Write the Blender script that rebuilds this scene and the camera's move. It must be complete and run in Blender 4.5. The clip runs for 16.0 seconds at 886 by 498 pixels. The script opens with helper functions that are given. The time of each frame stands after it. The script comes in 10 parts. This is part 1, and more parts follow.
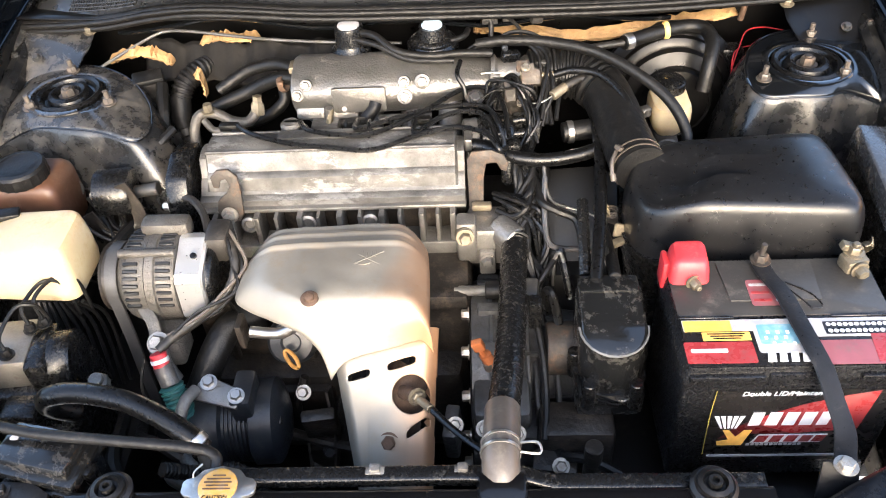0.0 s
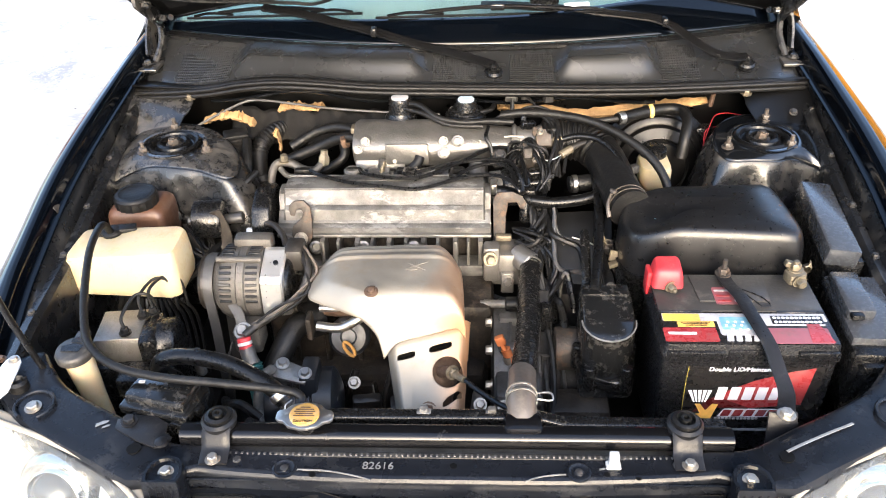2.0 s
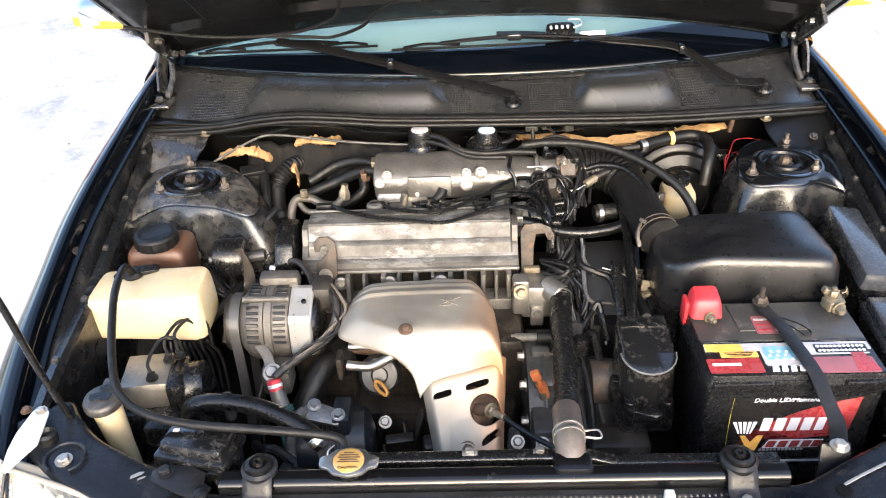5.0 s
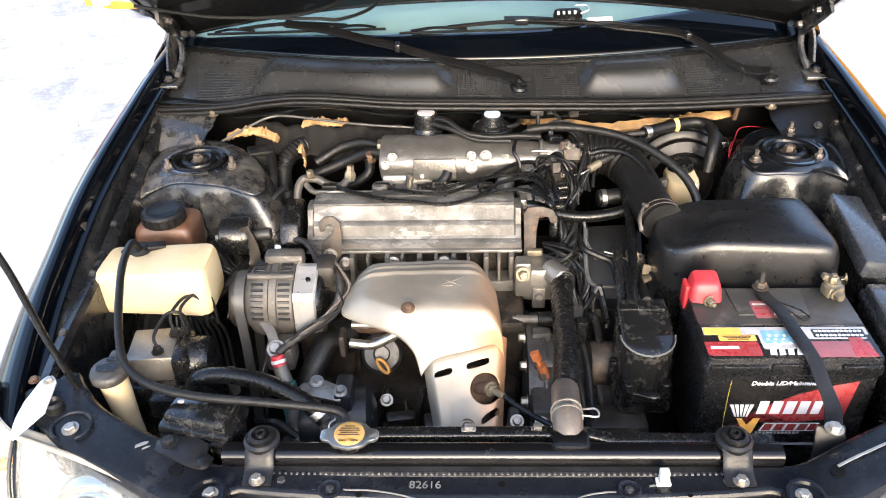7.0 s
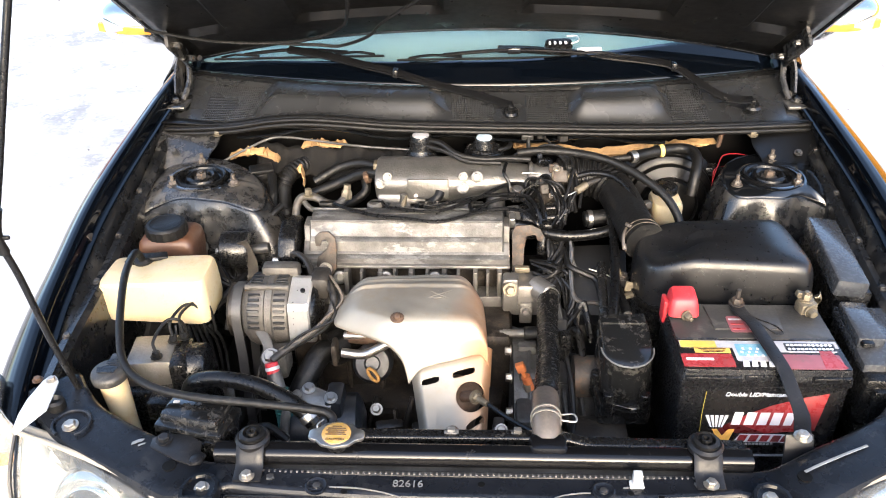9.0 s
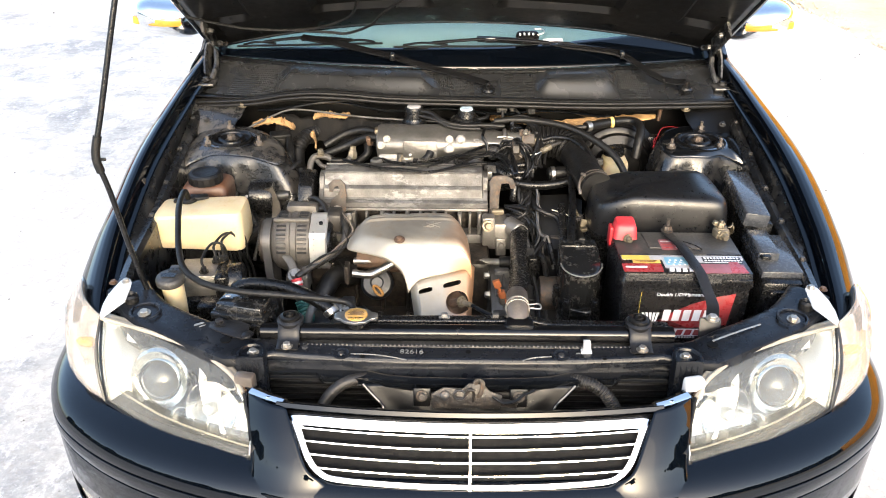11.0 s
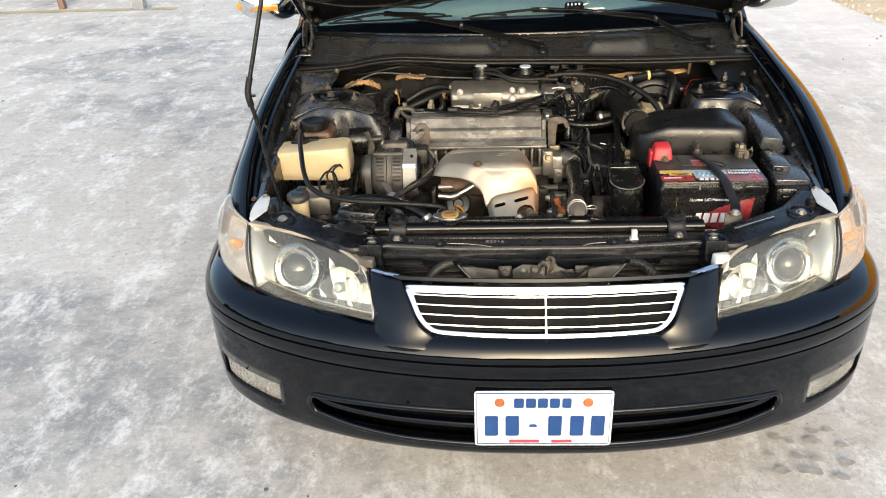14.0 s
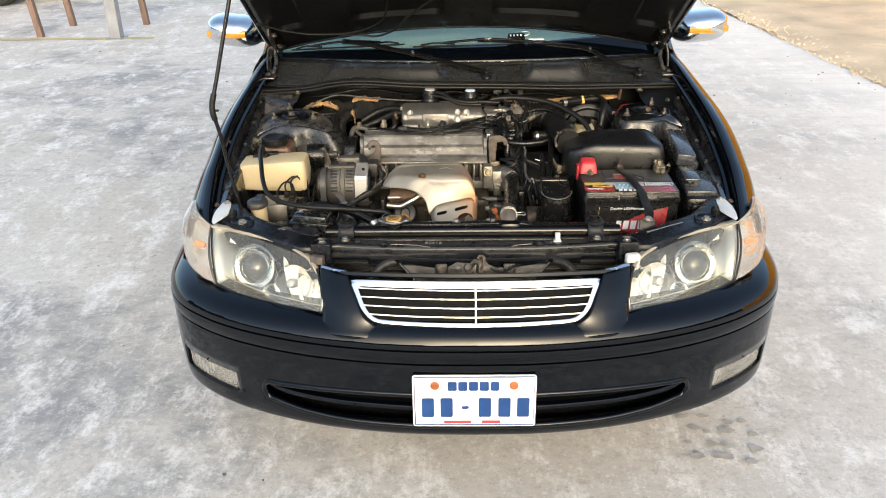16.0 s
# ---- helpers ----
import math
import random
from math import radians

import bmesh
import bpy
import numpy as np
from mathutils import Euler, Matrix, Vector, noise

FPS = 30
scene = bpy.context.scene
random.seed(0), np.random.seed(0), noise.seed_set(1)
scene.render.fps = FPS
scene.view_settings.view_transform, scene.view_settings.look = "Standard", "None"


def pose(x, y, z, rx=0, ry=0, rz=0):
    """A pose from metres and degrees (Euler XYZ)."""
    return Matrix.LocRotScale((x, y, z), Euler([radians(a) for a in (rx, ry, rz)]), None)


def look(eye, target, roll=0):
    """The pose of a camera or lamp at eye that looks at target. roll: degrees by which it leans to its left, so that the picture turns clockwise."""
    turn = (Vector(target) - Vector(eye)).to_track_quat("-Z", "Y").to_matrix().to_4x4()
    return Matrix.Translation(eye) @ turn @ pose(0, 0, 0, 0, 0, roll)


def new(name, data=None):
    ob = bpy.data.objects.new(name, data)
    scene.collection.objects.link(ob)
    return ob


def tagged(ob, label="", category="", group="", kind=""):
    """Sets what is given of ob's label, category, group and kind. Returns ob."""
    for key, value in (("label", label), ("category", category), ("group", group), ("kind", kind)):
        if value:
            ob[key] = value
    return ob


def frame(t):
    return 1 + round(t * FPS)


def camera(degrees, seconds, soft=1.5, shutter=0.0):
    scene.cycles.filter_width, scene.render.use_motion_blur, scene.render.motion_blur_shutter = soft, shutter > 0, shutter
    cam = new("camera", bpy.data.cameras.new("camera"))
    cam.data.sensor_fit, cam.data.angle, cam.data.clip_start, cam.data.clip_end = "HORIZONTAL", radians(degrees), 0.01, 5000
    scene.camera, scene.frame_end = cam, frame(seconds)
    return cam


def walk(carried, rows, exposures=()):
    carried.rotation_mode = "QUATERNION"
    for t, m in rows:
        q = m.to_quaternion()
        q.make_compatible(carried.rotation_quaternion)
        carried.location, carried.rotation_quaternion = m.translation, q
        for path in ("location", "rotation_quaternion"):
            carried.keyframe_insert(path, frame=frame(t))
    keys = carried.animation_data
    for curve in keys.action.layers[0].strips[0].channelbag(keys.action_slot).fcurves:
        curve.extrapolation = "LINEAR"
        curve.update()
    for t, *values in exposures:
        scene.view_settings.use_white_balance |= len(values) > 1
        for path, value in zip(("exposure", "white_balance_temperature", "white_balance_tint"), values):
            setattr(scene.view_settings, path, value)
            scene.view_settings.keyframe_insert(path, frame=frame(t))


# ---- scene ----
cam = camera(56.7, 16.0, soft=1.0)
PATH = [
    (0, (0.085, -0.158, 1.486), (-0.023, 1.305, 0.126), -4.3),
    (0.5, (0.053, -0.209, 1.506), (-0.055, 1.329, 0.232), -3.6),
    (1, (0.041, -0.324, 1.525), (-0.067, 1.264, 0.314), -2.7),
    (1.5, (0.032, -0.446, 1.539), (-0.065, 1.181, 0.38), -2.3),
    (2, (0.037, -0.496, 1.546), (-0.057, 1.152, 0.417), -1.8),
    (2.5, (0.023, -0.49, 1.545), (-0.076, 1.166, 0.428), -2.0),
    (3, (-0.01, -0.455, 1.546), (-0.091, 1.212, 0.445), -2.4),
    (5.5, (-0.048, -0.474, 1.552), (-0.098, 1.207, 0.469), -2.3),
    (6, (-0.05, -0.478, 1.547), (-0.114, 1.198, 0.458), -2.2),
    (6.5, (-0.049, -0.477, 1.545), (-0.127, 1.189, 0.442), -2.4),
    (7, (-0.04, -0.49, 1.545), (-0.108, 1.178, 0.444), -1.7),
    (7.5, (-0.033, -0.506, 1.546), (-0.102, 1.17, 0.456), -1.2),
    (8, (-0.014, -0.52, 1.55), (-0.095, 1.162, 0.471), -1.2),
    (8.2, (-0.009, -0.525, 1.545), (-0.094, 1.162, 0.475), -1.1),
    (10.3, (-0.027, -0.736, 1.552), (-0.057, 1.003, 0.565), -1.0),
    (10.5, (-0.04, -0.786, 1.555), (-0.056, 0.952, 0.567), -0.9),
    (11, (-0.042, -0.96, 1.565), (-0.051, 0.787, 0.591), 0.4),
    (11.5, (0.002, -1.136, 1.557), (-0.071, 0.616, 0.596), 0.2),
    (12, (0.021, -1.234, 1.562), (-0.098, 0.508, 0.587), -1.5),
    (12.5, (-0.007, -1.275, 1.568), (-0.138, 0.466, 0.592), -2.8),
    (13, (-0.067, -1.315, 1.564), (-0.198, 0.431, 0.596), -2.8),
    (13.5, (-0.125, -1.374, 1.569), (-0.233, 0.376, 0.606), -2.3),
    (14, (-0.14, -1.427, 1.559), (-0.229, 0.333, 0.612), -2.0),
    (14.5, (-0.139, -1.46, 1.56), (-0.207, 0.305, 0.622), -2.1),
    (15, (-0.131, -1.487, 1.563), (-0.167, 0.283, 0.633), -1.6),
    (15.5, (-0.094, -1.563, 1.574), (-0.125, 0.221, 0.67), -1.2),
    (16, (-0.048, -1.651, 1.583), (-0.078, 0.147, 0.707), -0.8),
]
walk(cam, [(t, look(eye, target, roll)) for t, eye, target, roll in PATH],
     exposures=((0, 3.45, 6650, 8), (2, 3.29, 6650, 8), (5.5, 3.23, 6650, 8), (8, 3.22, 6650, 8), (11, 2.98, 6850, 6), (11.6, 2.49, 7000, 4), (12, 2.41, 7050, 3), (13, 2.37, 7200, 3), (14, 2.17, 7200, 3), (15.5, 2.17, 7150, 3), (16, 2.10, 7100, 3)))

# ---- world and light ----
world = bpy.data.worlds.new("world")
scene.world = world
world.use_nodes = True
wn = world.node_tree.nodes
sky = wn.new("ShaderNodeTexSky")
sky.sky_type = "NISHITA"
sky.sun_disc = False
sky.sun_elevation = radians(21)
sky.sun_rotation = radians(174)
sky.dust_density = 2.2
sky.air_density = 0.7
sky.ozone_density = 0.6
world.node_tree.links.new(sky.outputs[0], wn["Background"].inputs[0])
wn["Background"].inputs[1].default_value = 0.12
sun = new("sun", bpy.data.lights.new("sun", "SUN"))
sun.data.energy, sun.data.angle, sun.data.color = 0.12, radians(60), (1.0, 0.82, 0.62)
sun.matrix_world = look((0.097, -0.928, 0.36), (0, 0, 0))


# ---- materials ----
def mat(name, base, rough=0.5, metal=0.0, vary=0.2, scale=9.0, bump=0.08, bscale=90.0,
        dirt=None, amount=0.0, dscale=14.0, coat=0.0, trans=0.0, sss=0.0, stretch=None, spec=0.5):
    m = bpy.data.materials.new(name)
    m.use_nodes = True
    n, l = m.node_tree.nodes, m.node_tree.links
    b = n["Principled BSDF"]
    co = n.new("ShaderNodeTexCoord")
    src = co.outputs["Object"]
    if stretch:
        mp = n.new("ShaderNodeMapping")
        mp.inputs["Scale"].default_value = stretch
        l.new(src, mp.inputs[0])
        src = mp.outputs[0]
    n1 = n.new("ShaderNodeTexNoise")
    n1.inputs["Scale"].default_value, n1.inputs["Detail"].default_value = scale, 6
    n2 = n.new("ShaderNodeTexNoise")
    n2.inputs["Scale"].default_value, n2.inputs["Detail"].default_value = bscale, 5
    for k in (n1, n2):
        l.new(src, k.inputs["Vector"])
    ramp = n.new("ShaderNodeValToRGB")
    ramp.color_ramp.elements[0].position, ramp.color_ramp.elements[1].position = 0.3, 0.7
    ramp.color_ramp.elements[0].color = (*[max(0, c * (1 - vary)) for c in base], 1)
    ramp.color_ramp.elements[1].color = (*[min(1, c * (1 + vary)) for c in base], 1)
    l.new(n1.outputs[0], ramp.inputs[0])
    col = ramp.outputs[0]
    rr = n.new("ShaderNodeMapRange")
    rr.inputs["From Min"].default_value, rr.inputs["From Max"].default_value = 0.3, 0.7
    rr.inputs["To Min"].default_value, rr.inputs["To Max"].default_value = max(0.02, rough * 0.8), min(1, rough * 1.2)
    l.new(n2.outputs[0], rr.inputs[0])
    ro = rr.outputs[0]
    if dirt:
        n3 = n.new("ShaderNodeTexNoise")
        n3.inputs["Scale"].default_value, n3.inputs["Detail"].default_value = dscale, 9
        n3.inputs["Roughness"].default_value = 0.78
        l.new(co.outputs["Object"], n3.inputs["Vector"])
        mr = n.new("ShaderNodeMapRange")
        mr.inputs["From Min"].default_value = 0.60 - 0.24 * amount
        mr.inputs["From Max"].default_value = 0.74 - 0.22 * amount
        mr.inputs["To Max"].default_value = min(1.0, 0.35 + amount * 0.6)
        l.new(n3.outputs[0], mr.inputs[0])
        mx = n.new("ShaderNodeMix")
        mx.data_type = "RGBA"
        mx.inputs["B"].default_value = (*dirt, 1)
        l.new(mr.outputs[0], mx.inputs["Factor"])
        l.new(col, mx.inputs["A"])
        col = mx.outputs["Result"]
        ma = n.new("ShaderNodeMix")
        ma.inputs["B"].default_value = 0.85
        l.new(mr.outputs[0], ma.inputs["Factor"])
        l.new(ro, ma.inputs["A"])
        ro = ma.outputs["Result"]
        if metal > 0:
            mm = n.new("ShaderNodeMix")
            mm.inputs["A"].default_value, mm.inputs["B"].default_value = metal, 0.1
            l.new(mr.outputs[0], mm.inputs["Factor"])
            l.new(mm.outputs["Result"], b.inputs["Metallic"])
    if not (dirt and metal > 0):
        b.inputs["Metallic"].default_value = metal
    l.new(col, b.inputs["Base Color"])
    l.new(ro, b.inputs["Roughness"])
    b.inputs["Coat Weight"].default_value = coat
    b.inputs["Specular IOR Level"].default_value = spec
    b.inputs["Coat Roughness"].default_value = 0.06
    b.inputs["Transmission Weight"].default_value = trans
    if sss:
        b.inputs["Subsurface Weight"].default_value = sss
        b.inputs["Subsurface Radius"].default_value = (0.02, 0.015, 0.008)
    if bump:
        bp = n.new("ShaderNodeBump")
        bp.inputs["Strength"].default_value, bp.inputs["Distance"].default_value = bump, 0.004
        l.new(n2.outputs[0], bp.inputs["Height"])
        l.new(bp.outputs[0], b.inputs["Normal"])
    return m


def edge_tinted(m):
    """Straw and rust heat colours, with warm side light painted in, creeping in from one edge of a pressing."""
    n, l = m.node_tree.nodes, m.node_tree.links
    b = n["Principled BSDF"]
    old = b.inputs["Base Color"].links[0].from_socket
    tc, sep, no = n.new("ShaderNodeTexCoord"), n.new("ShaderNodeSeparateXYZ"), n.new("ShaderNodeTexNoise")
    no.inputs["Scale"].default_value, no.inputs["Detail"].default_value = 12, 5
    l.new(tc.outputs["Object"], sep.inputs[0])
    l.new(tc.outputs["Object"], no.inputs["Vector"])
    add_ = n.new("ShaderNodeMath")
    add_.operation = "MULTIPLY_ADD"
    add_.inputs[1].default_value = 0.07
    l.new(no.outputs[0], add_.inputs[0])
    l.new(sep.outputs[0], add_.inputs[2])
    mr, mx = n.new("ShaderNodeMapRange"), n.new("ShaderNodeMix")
    mr.inputs["From Min"].default_value, mr.inputs["From Max"].default_value, mr.inputs["To Max"].default_value = -0.020, 0.050, 0.85
    mx.data_type = "RGBA"
    mx.inputs["B"].default_value = (0.50, 0.24, 0.10, 1)
    l.new(add_.outputs[0], mr.inputs[0])
    l.new(mr.outputs[0], mx.inputs["Factor"])
    l.new(old, mx.inputs["A"])
    l.new(mx.outputs["Result"], b.inputs["Base Color"])
    return m



def flaked(m, colour):
    """Pale oxide flaking over a casting in long patches."""
    n, l = m.node_tree.nodes, m.node_tree.links
    b = n["Principled BSDF"]
    old = b.inputs["Base Color"].links[0].from_socket
    tc, mp, no = n.new("ShaderNodeTexCoord"), n.new("ShaderNodeMapping"), n.new("ShaderNodeTexNoise")
    mp.inputs["Scale"].default_value = (0.7, 1.6, 1.6)
    no.inputs["Scale"].default_value, no.inputs["Detail"].default_value, no.inputs["Roughness"].default_value = 16, 12, 0.72
    l.new(tc.outputs["Object"], mp.inputs[0])
    l.new(mp.outputs[0], no.inputs["Vector"])
    mr, mx = n.new("ShaderNodeMapRange"), n.new("ShaderNodeMix")
    mr.inputs["From Min"].default_value, mr.inputs["From Max"].default_value, mr.inputs["To Max"].default_value = 0.54, 0.60, 0.6
    mx.data_type = "RGBA"
    mx.inputs["B"].default_value = (*colour, 1)
    l.new(no.outputs[0], mr.inputs[0])
    l.new(mr.outputs[0], mx.inputs["Factor"])
    l.new(old, mx.inputs["A"])
    l.new(mx.outputs["Result"], b.inputs["Base Color"])
    return m


GRIME = (0.16, 0.12, 0.085)
M = {}
M["paint"] = mat("black_paint", (0.0012, 0.0020, 0.0036), 0.03, 0, 0.3, 3, 0.0, 200, spec=0.38)
M["bayp"] = mat("bay_paint", (0.004, 0.0046, 0.0056), 0.15, 0, 0.35, 7, 0.10, 45, dirt=(0.060, 0.054, 0.046), amount=0.12, dscale=24, coat=0.6, spec=0.55)
M["insul"] = mat("dusty_felt", (0.008, 0.0073, 0.0066), 0.7, 0, 0.4, 14, 0.4, 60, dirt=(0.028, 0.024, 0.019), amount=0.3, dscale=20, spec=0.15)
M["bulk"] = mat("grimy_bulkhead", (0.0035, 0.0034, 0.0034), 0.34, 0, 0.4, 9, 0.12, 50, dirt=(0.03, 0.025, 0.020), amount=0.10, dscale=18, spec=0.3)
M["bayd"] = mat("bay_dark", (0.006, 0.0058, 0.0056), 0.42, 0, 0.4, 8, 0.1, 60, dirt=(0.055, 0.047, 0.04), amount=0.28, dscale=16)
M["plast"] = mat("black_plastic", (0.0052, 0.0052, 0.0054), 0.27, 0, 0.3, 12, 0.12, 200, dirt=(0.16, 0.15, 0.13), amount=0.15, dscale=75, spec=0.42)
M["lid"] = mat("filter_lid_plastic", (0.0075, 0.0075, 0.008), 0.32, 0, 0.2, 6, 0.035, 120, dirt=(0.18, 0.17, 0.155), amount=0.08, dscale=110)
M["oldring"] = mat("faded_ochre_plastic", (0.36, 0.17, 0.035), 0.5, 0, 0.2, 40, 0.1, dirt=(0.10, 0.06, 0.03), amount=0.35, dscale=90)
M["fusel"] = mat("fuse_lid_plastic", (0.020, 0.021, 0.023), 0.26, 0, 0.25, 10, 0.06, 160, dirt=(0.13, 0.12, 0.105), amount=0.14, dscale=70)
M["cowl"] = mat("cowl_plastic", (0.022, 0.0225, 0.0233), 0.26, 0, 0.25, 5, 0.0, 12, dirt=(0.05, 0.048, 0.045), amount=0.12, dscale=5, spec=0.50)
M["rub"] = mat("rubber", (0.0062, 0.006, 0.0058), 0.44, 0, 0.3, 14, 0.25, 160, dirt=(0.060, 0.052, 0.043), amount=0.22, dscale=90, spec=0.32)
M["rubclean"] = mat("clean_rubber", (0.0042, 0.0042, 0.0044), 0.30, 0, 0.25, 14, 0.12, 160, dirt=(0.05, 0.045, 0.04), amount=0.12, dscale=70, spec=0.38)
M["rubdust"] = mat("dusty_rubber", (0.016, 0.014, 0.012), 0.5, 0, 0.35, 20, 0.15, 120, dirt=(0.11, 0.092, 0.072), amount=0.30, dscale=30)
M["alu"] = flaked(mat("cast_aluminium", (0.122, 0.117, 0.109), 0.48, 0.50, 0.50, 24, 0.26, 230, dirt=(0.075, 0.064, 0.052), amount=0.46, dscale=22), (0.30, 0.29, 0.275))
M["aluc"] = mat("clean_cast_aluminium", (0.245, 0.232, 0.214), 0.42, 0.82, 0.25, 22, 0.3, 260, dirt=(0.17, 0.14, 0.105), amount=0.28, dscale=50)
M["cast"] = mat("dark_casting", (0.10, 0.098, 0.095), 0.45, 0.5, 0.4, 16, 0.4, 130, dirt=(0.06, 0.048, 0.036), amount=0.45, dscale=40)
M["castd"] = mat("oily_casting", (0.028, 0.024, 0.020), 0.38, 0.3, 0.5, 16, 0.4, 120, dirt=(0.10, 0.072, 0.05), amount=0.40, dscale=40)
M["steel"] = mat("bright_steel", (0.52, 0.50, 0.47), 0.38, 1.0, 0.15, 40, 0.1, 300, dirt=(0.22, 0.18, 0.14), amount=0.25, dscale=80)
M["bolt"] = mat("dull_bolt", (0.42, 0.39, 0.34), 0.42, 0.9, 0.25, 60, 0.1, 300, dirt=(0.22, 0.13, 0.07), amount=0.35, dscale=70)
M["boltd"] = mat("painted_bolt", (0.05, 0.05, 0.05), 0.4, 0.4, 0.3, 60, 0.1, 300, dirt=(0.20, 0.13, 0.08), amount=0.35, dscale=70)
M["hookr"] = mat("rust_stained_steel", (0.075, 0.065, 0.056), 0.6, 0.6, 0.3, 40, 0.2, 200, dirt=(0.17, 0.095, 0.05), amount=0.42, dscale=45)
M["tankk"] = mat("tank_plastic", (0.0045, 0.0045, 0.005), 0.20, 0, 0.2, 10, 0.0, 200, dirt=(0.06, 0.055, 0.05), amount=0.03, dscale=40, spec=0.45)
# Low-gloss black: grille plate, and shade drawn into openings and holes.
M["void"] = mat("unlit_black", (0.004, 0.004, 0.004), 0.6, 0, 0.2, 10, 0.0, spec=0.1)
M["capst"] = mat("orange_sticker", (0.46, 0.26, 0.06), 0.4, 0, 0.15, 60, 0.0, dirt=(0.30, 0.25, 0.20), amount=0.55, dscale=120)
M["hosend"] = mat("dusty_hose_end", (0.085, 0.07, 0.058), 0.35, 0, 0.3, 16, 0.1, 150, dirt=(0.17, 0.145, 0.115), amount=0.35, dscale=40)
M["wingp"] = mat("dull_wing_paint", (0.008, 0.0085, 0.0095), 0.28, 0, 0.5, 6, 0.15, 45, dirt=(0.075, 0.069, 0.060), amount=0.28, dscale=16, coat=0.25, spec=0.48)
M["towerd"] = mat("dusty_turret_paint", (0.022, 0.022, 0.0225), 0.24, 0, 0.5, 9, 0.12, 60, dirt=(0.12, 0.108, 0.092), amount=0.50, dscale=18, coat=0.45, spec=0.5)
M["towerw"] = mat("turret_wall_paint", (0.010, 0.0105, 0.0115), 0.27, 0, 0.5, 8, 0.12, 40, dirt=(0.085, 0.076, 0.066), amount=0.36, dscale=20, coat=0.3, spec=0.45)
M["actp"] = mat("oily_actuator_plastic", (0.0065, 0.0068, 0.0072), 0.19, 0, 0.3, 12, 0.10, 120, dirt=(0.085, 0.078, 0.068), amount=0.34, dscale=42, coat=0.3, spec=0.5)
M["palem"] = mat("pale_painted_steel", (0.46, 0.48, 0.50), 0.4, 0.0, 0.15, 20, 0.05, 120, dirt=(0.26, 0.22, 0.18), amount=0.25, dscale=40)
M["rust"] = mat("rusty_steel", (0.11, 0.068, 0.045), 0.6, 0.4, 0.4, 60, 0.2, 300, dirt=(0.16, 0.085, 0.045), amount=0.3, dscale=80)
M["brass"] = mat("brassy_clip", (0.22, 0.185, 0.13), 0.48, 0.7, 0.35, 50, 0.15, 300, dirt=(0.11, 0.085, 0.06), amount=0.45, dscale=90)
M["shield"] = edge_tinted(mat("heat_shield_steel", (0.315, 0.284, 0.235), 0.44, 0.5, 0.25, 7, 0.10, 30, dirt=(0.30, 0.215, 0.13), amount=0.26, dscale=9))
M["wiperm"] = mat("satin_black_steel", (0.007, 0.007, 0.0075), 0.13, 0, 0.2, 20, 0.04, 160, dirt=(0.10, 0.09, 0.08), amount=0.08, dscale=60)
M["chrome"] = mat("chrome", (0.86, 0.86, 0.86), 0.06, 1.0, 0.04, 20, 0.0)
M["mirrorc"] = mat("mirror_chrome", (0.80, 0.81, 0.82), 0.16, 1.0, 0.04, 20, 0.0)
M["alub"] = mat("bright_aluminium_cover", (0.70, 0.69, 0.67), 0.34, 0.8, 0.06, 20, 0.06, 200, dirt=(0.40, 0.36, 0.31), amount=0.15, dscale=30)
M["strapm"] = mat("worn_black_steel", (0.012, 0.012, 0.013), 0.34, 0, 0.3, 30, 0.12, 200, dirt=(0.10, 0.085, 0.065), amount=0.10, dscale=60, spec=0.25)
M["hosed"] = mat("spattered_hose_rubber", (0.006, 0.006, 0.006), 0.24, 0, 0.3, 14, 0.5, 120, dirt=(0.16, 0.14, 0.115), amount=0.22, dscale=150)
M["belt"] = mat("worn_belt_rubber", (0.045, 0.044, 0.043), 0.42, 0, 0.15, 30, 0.1, 200)
M["labelg"] = mat("scuffed_white_label", (0.42, 0.41, 0.42), 0.35, 0, 0.12, 30, 0.0, dirt=(0.22, 0.19, 0.17), amount=0.35, dscale=45)
M["alud"] = mat("weathered_alternator_casting", (0.112, 0.103, 0.091), 0.50, 0.6, 0.35, 30, 0.45, 240, dirt=(0.085, 0.07, 0.054), amount=0.40, dscale=50)
M["filt"] = mat("oil_filter_paint", (0.013, 0.015, 0.018), 0.36, 0.0, 0.3, 20, 0.1, 200, dirt=(0.08, 0.07, 0.06), amount=0.3, dscale=50)
M["white"] = mat("white_plastic", (0.58, 0.57, 0.54), 0.45, 0, 0.10, 20, 0.03, dirt=(0.34, 0.31, 0.26), amount=0.2, dscale=40)
M["tank"] = mat("aged_cream_plastic", (0.54, 0.445, 0.275), 0.40, 0, 0.16, 9, 0.06, 120, dirt=(0.42, 0.26, 0.12), amount=0.34, dscale=9, sss=0.35)
M["brown"] = mat("brown_reservoir_plastic", (0.080, 0.038, 0.022), 0.42, 0, 0.25, 10, 0.05, 150, dirt=(0.17, 0.12, 0.085), amount=0.28, dscale=30, sss=0.1)
M["red"] = mat("red_plastic", (0.50, 0.030, 0.038), 0.42, 0, 0.1, 30, 0.05, 300, dirt=(0.40, 0.16, 0.13), amount=0.22, dscale=60)
M["orange"] = mat("orange_plastic", (0.42, 0.12, 0.035), 0.55, 0, 0.2, 40, 0.1, 300, dirt=GRIME, amount=0.4, dscale=60)
M["yellow"] = mat("yellow_plastic", (0.74, 0.50, 0.16), 0.45, 0, 0.12, 40, 0.05)
M["foam"] = mat("aged_tan_foam", (0.40, 0.235, 0.10), 0.95, 0, 0.4, 30, 1.0, 120, dirt=(0.16, 0.09, 0.045), amount=0.40, dscale=60)
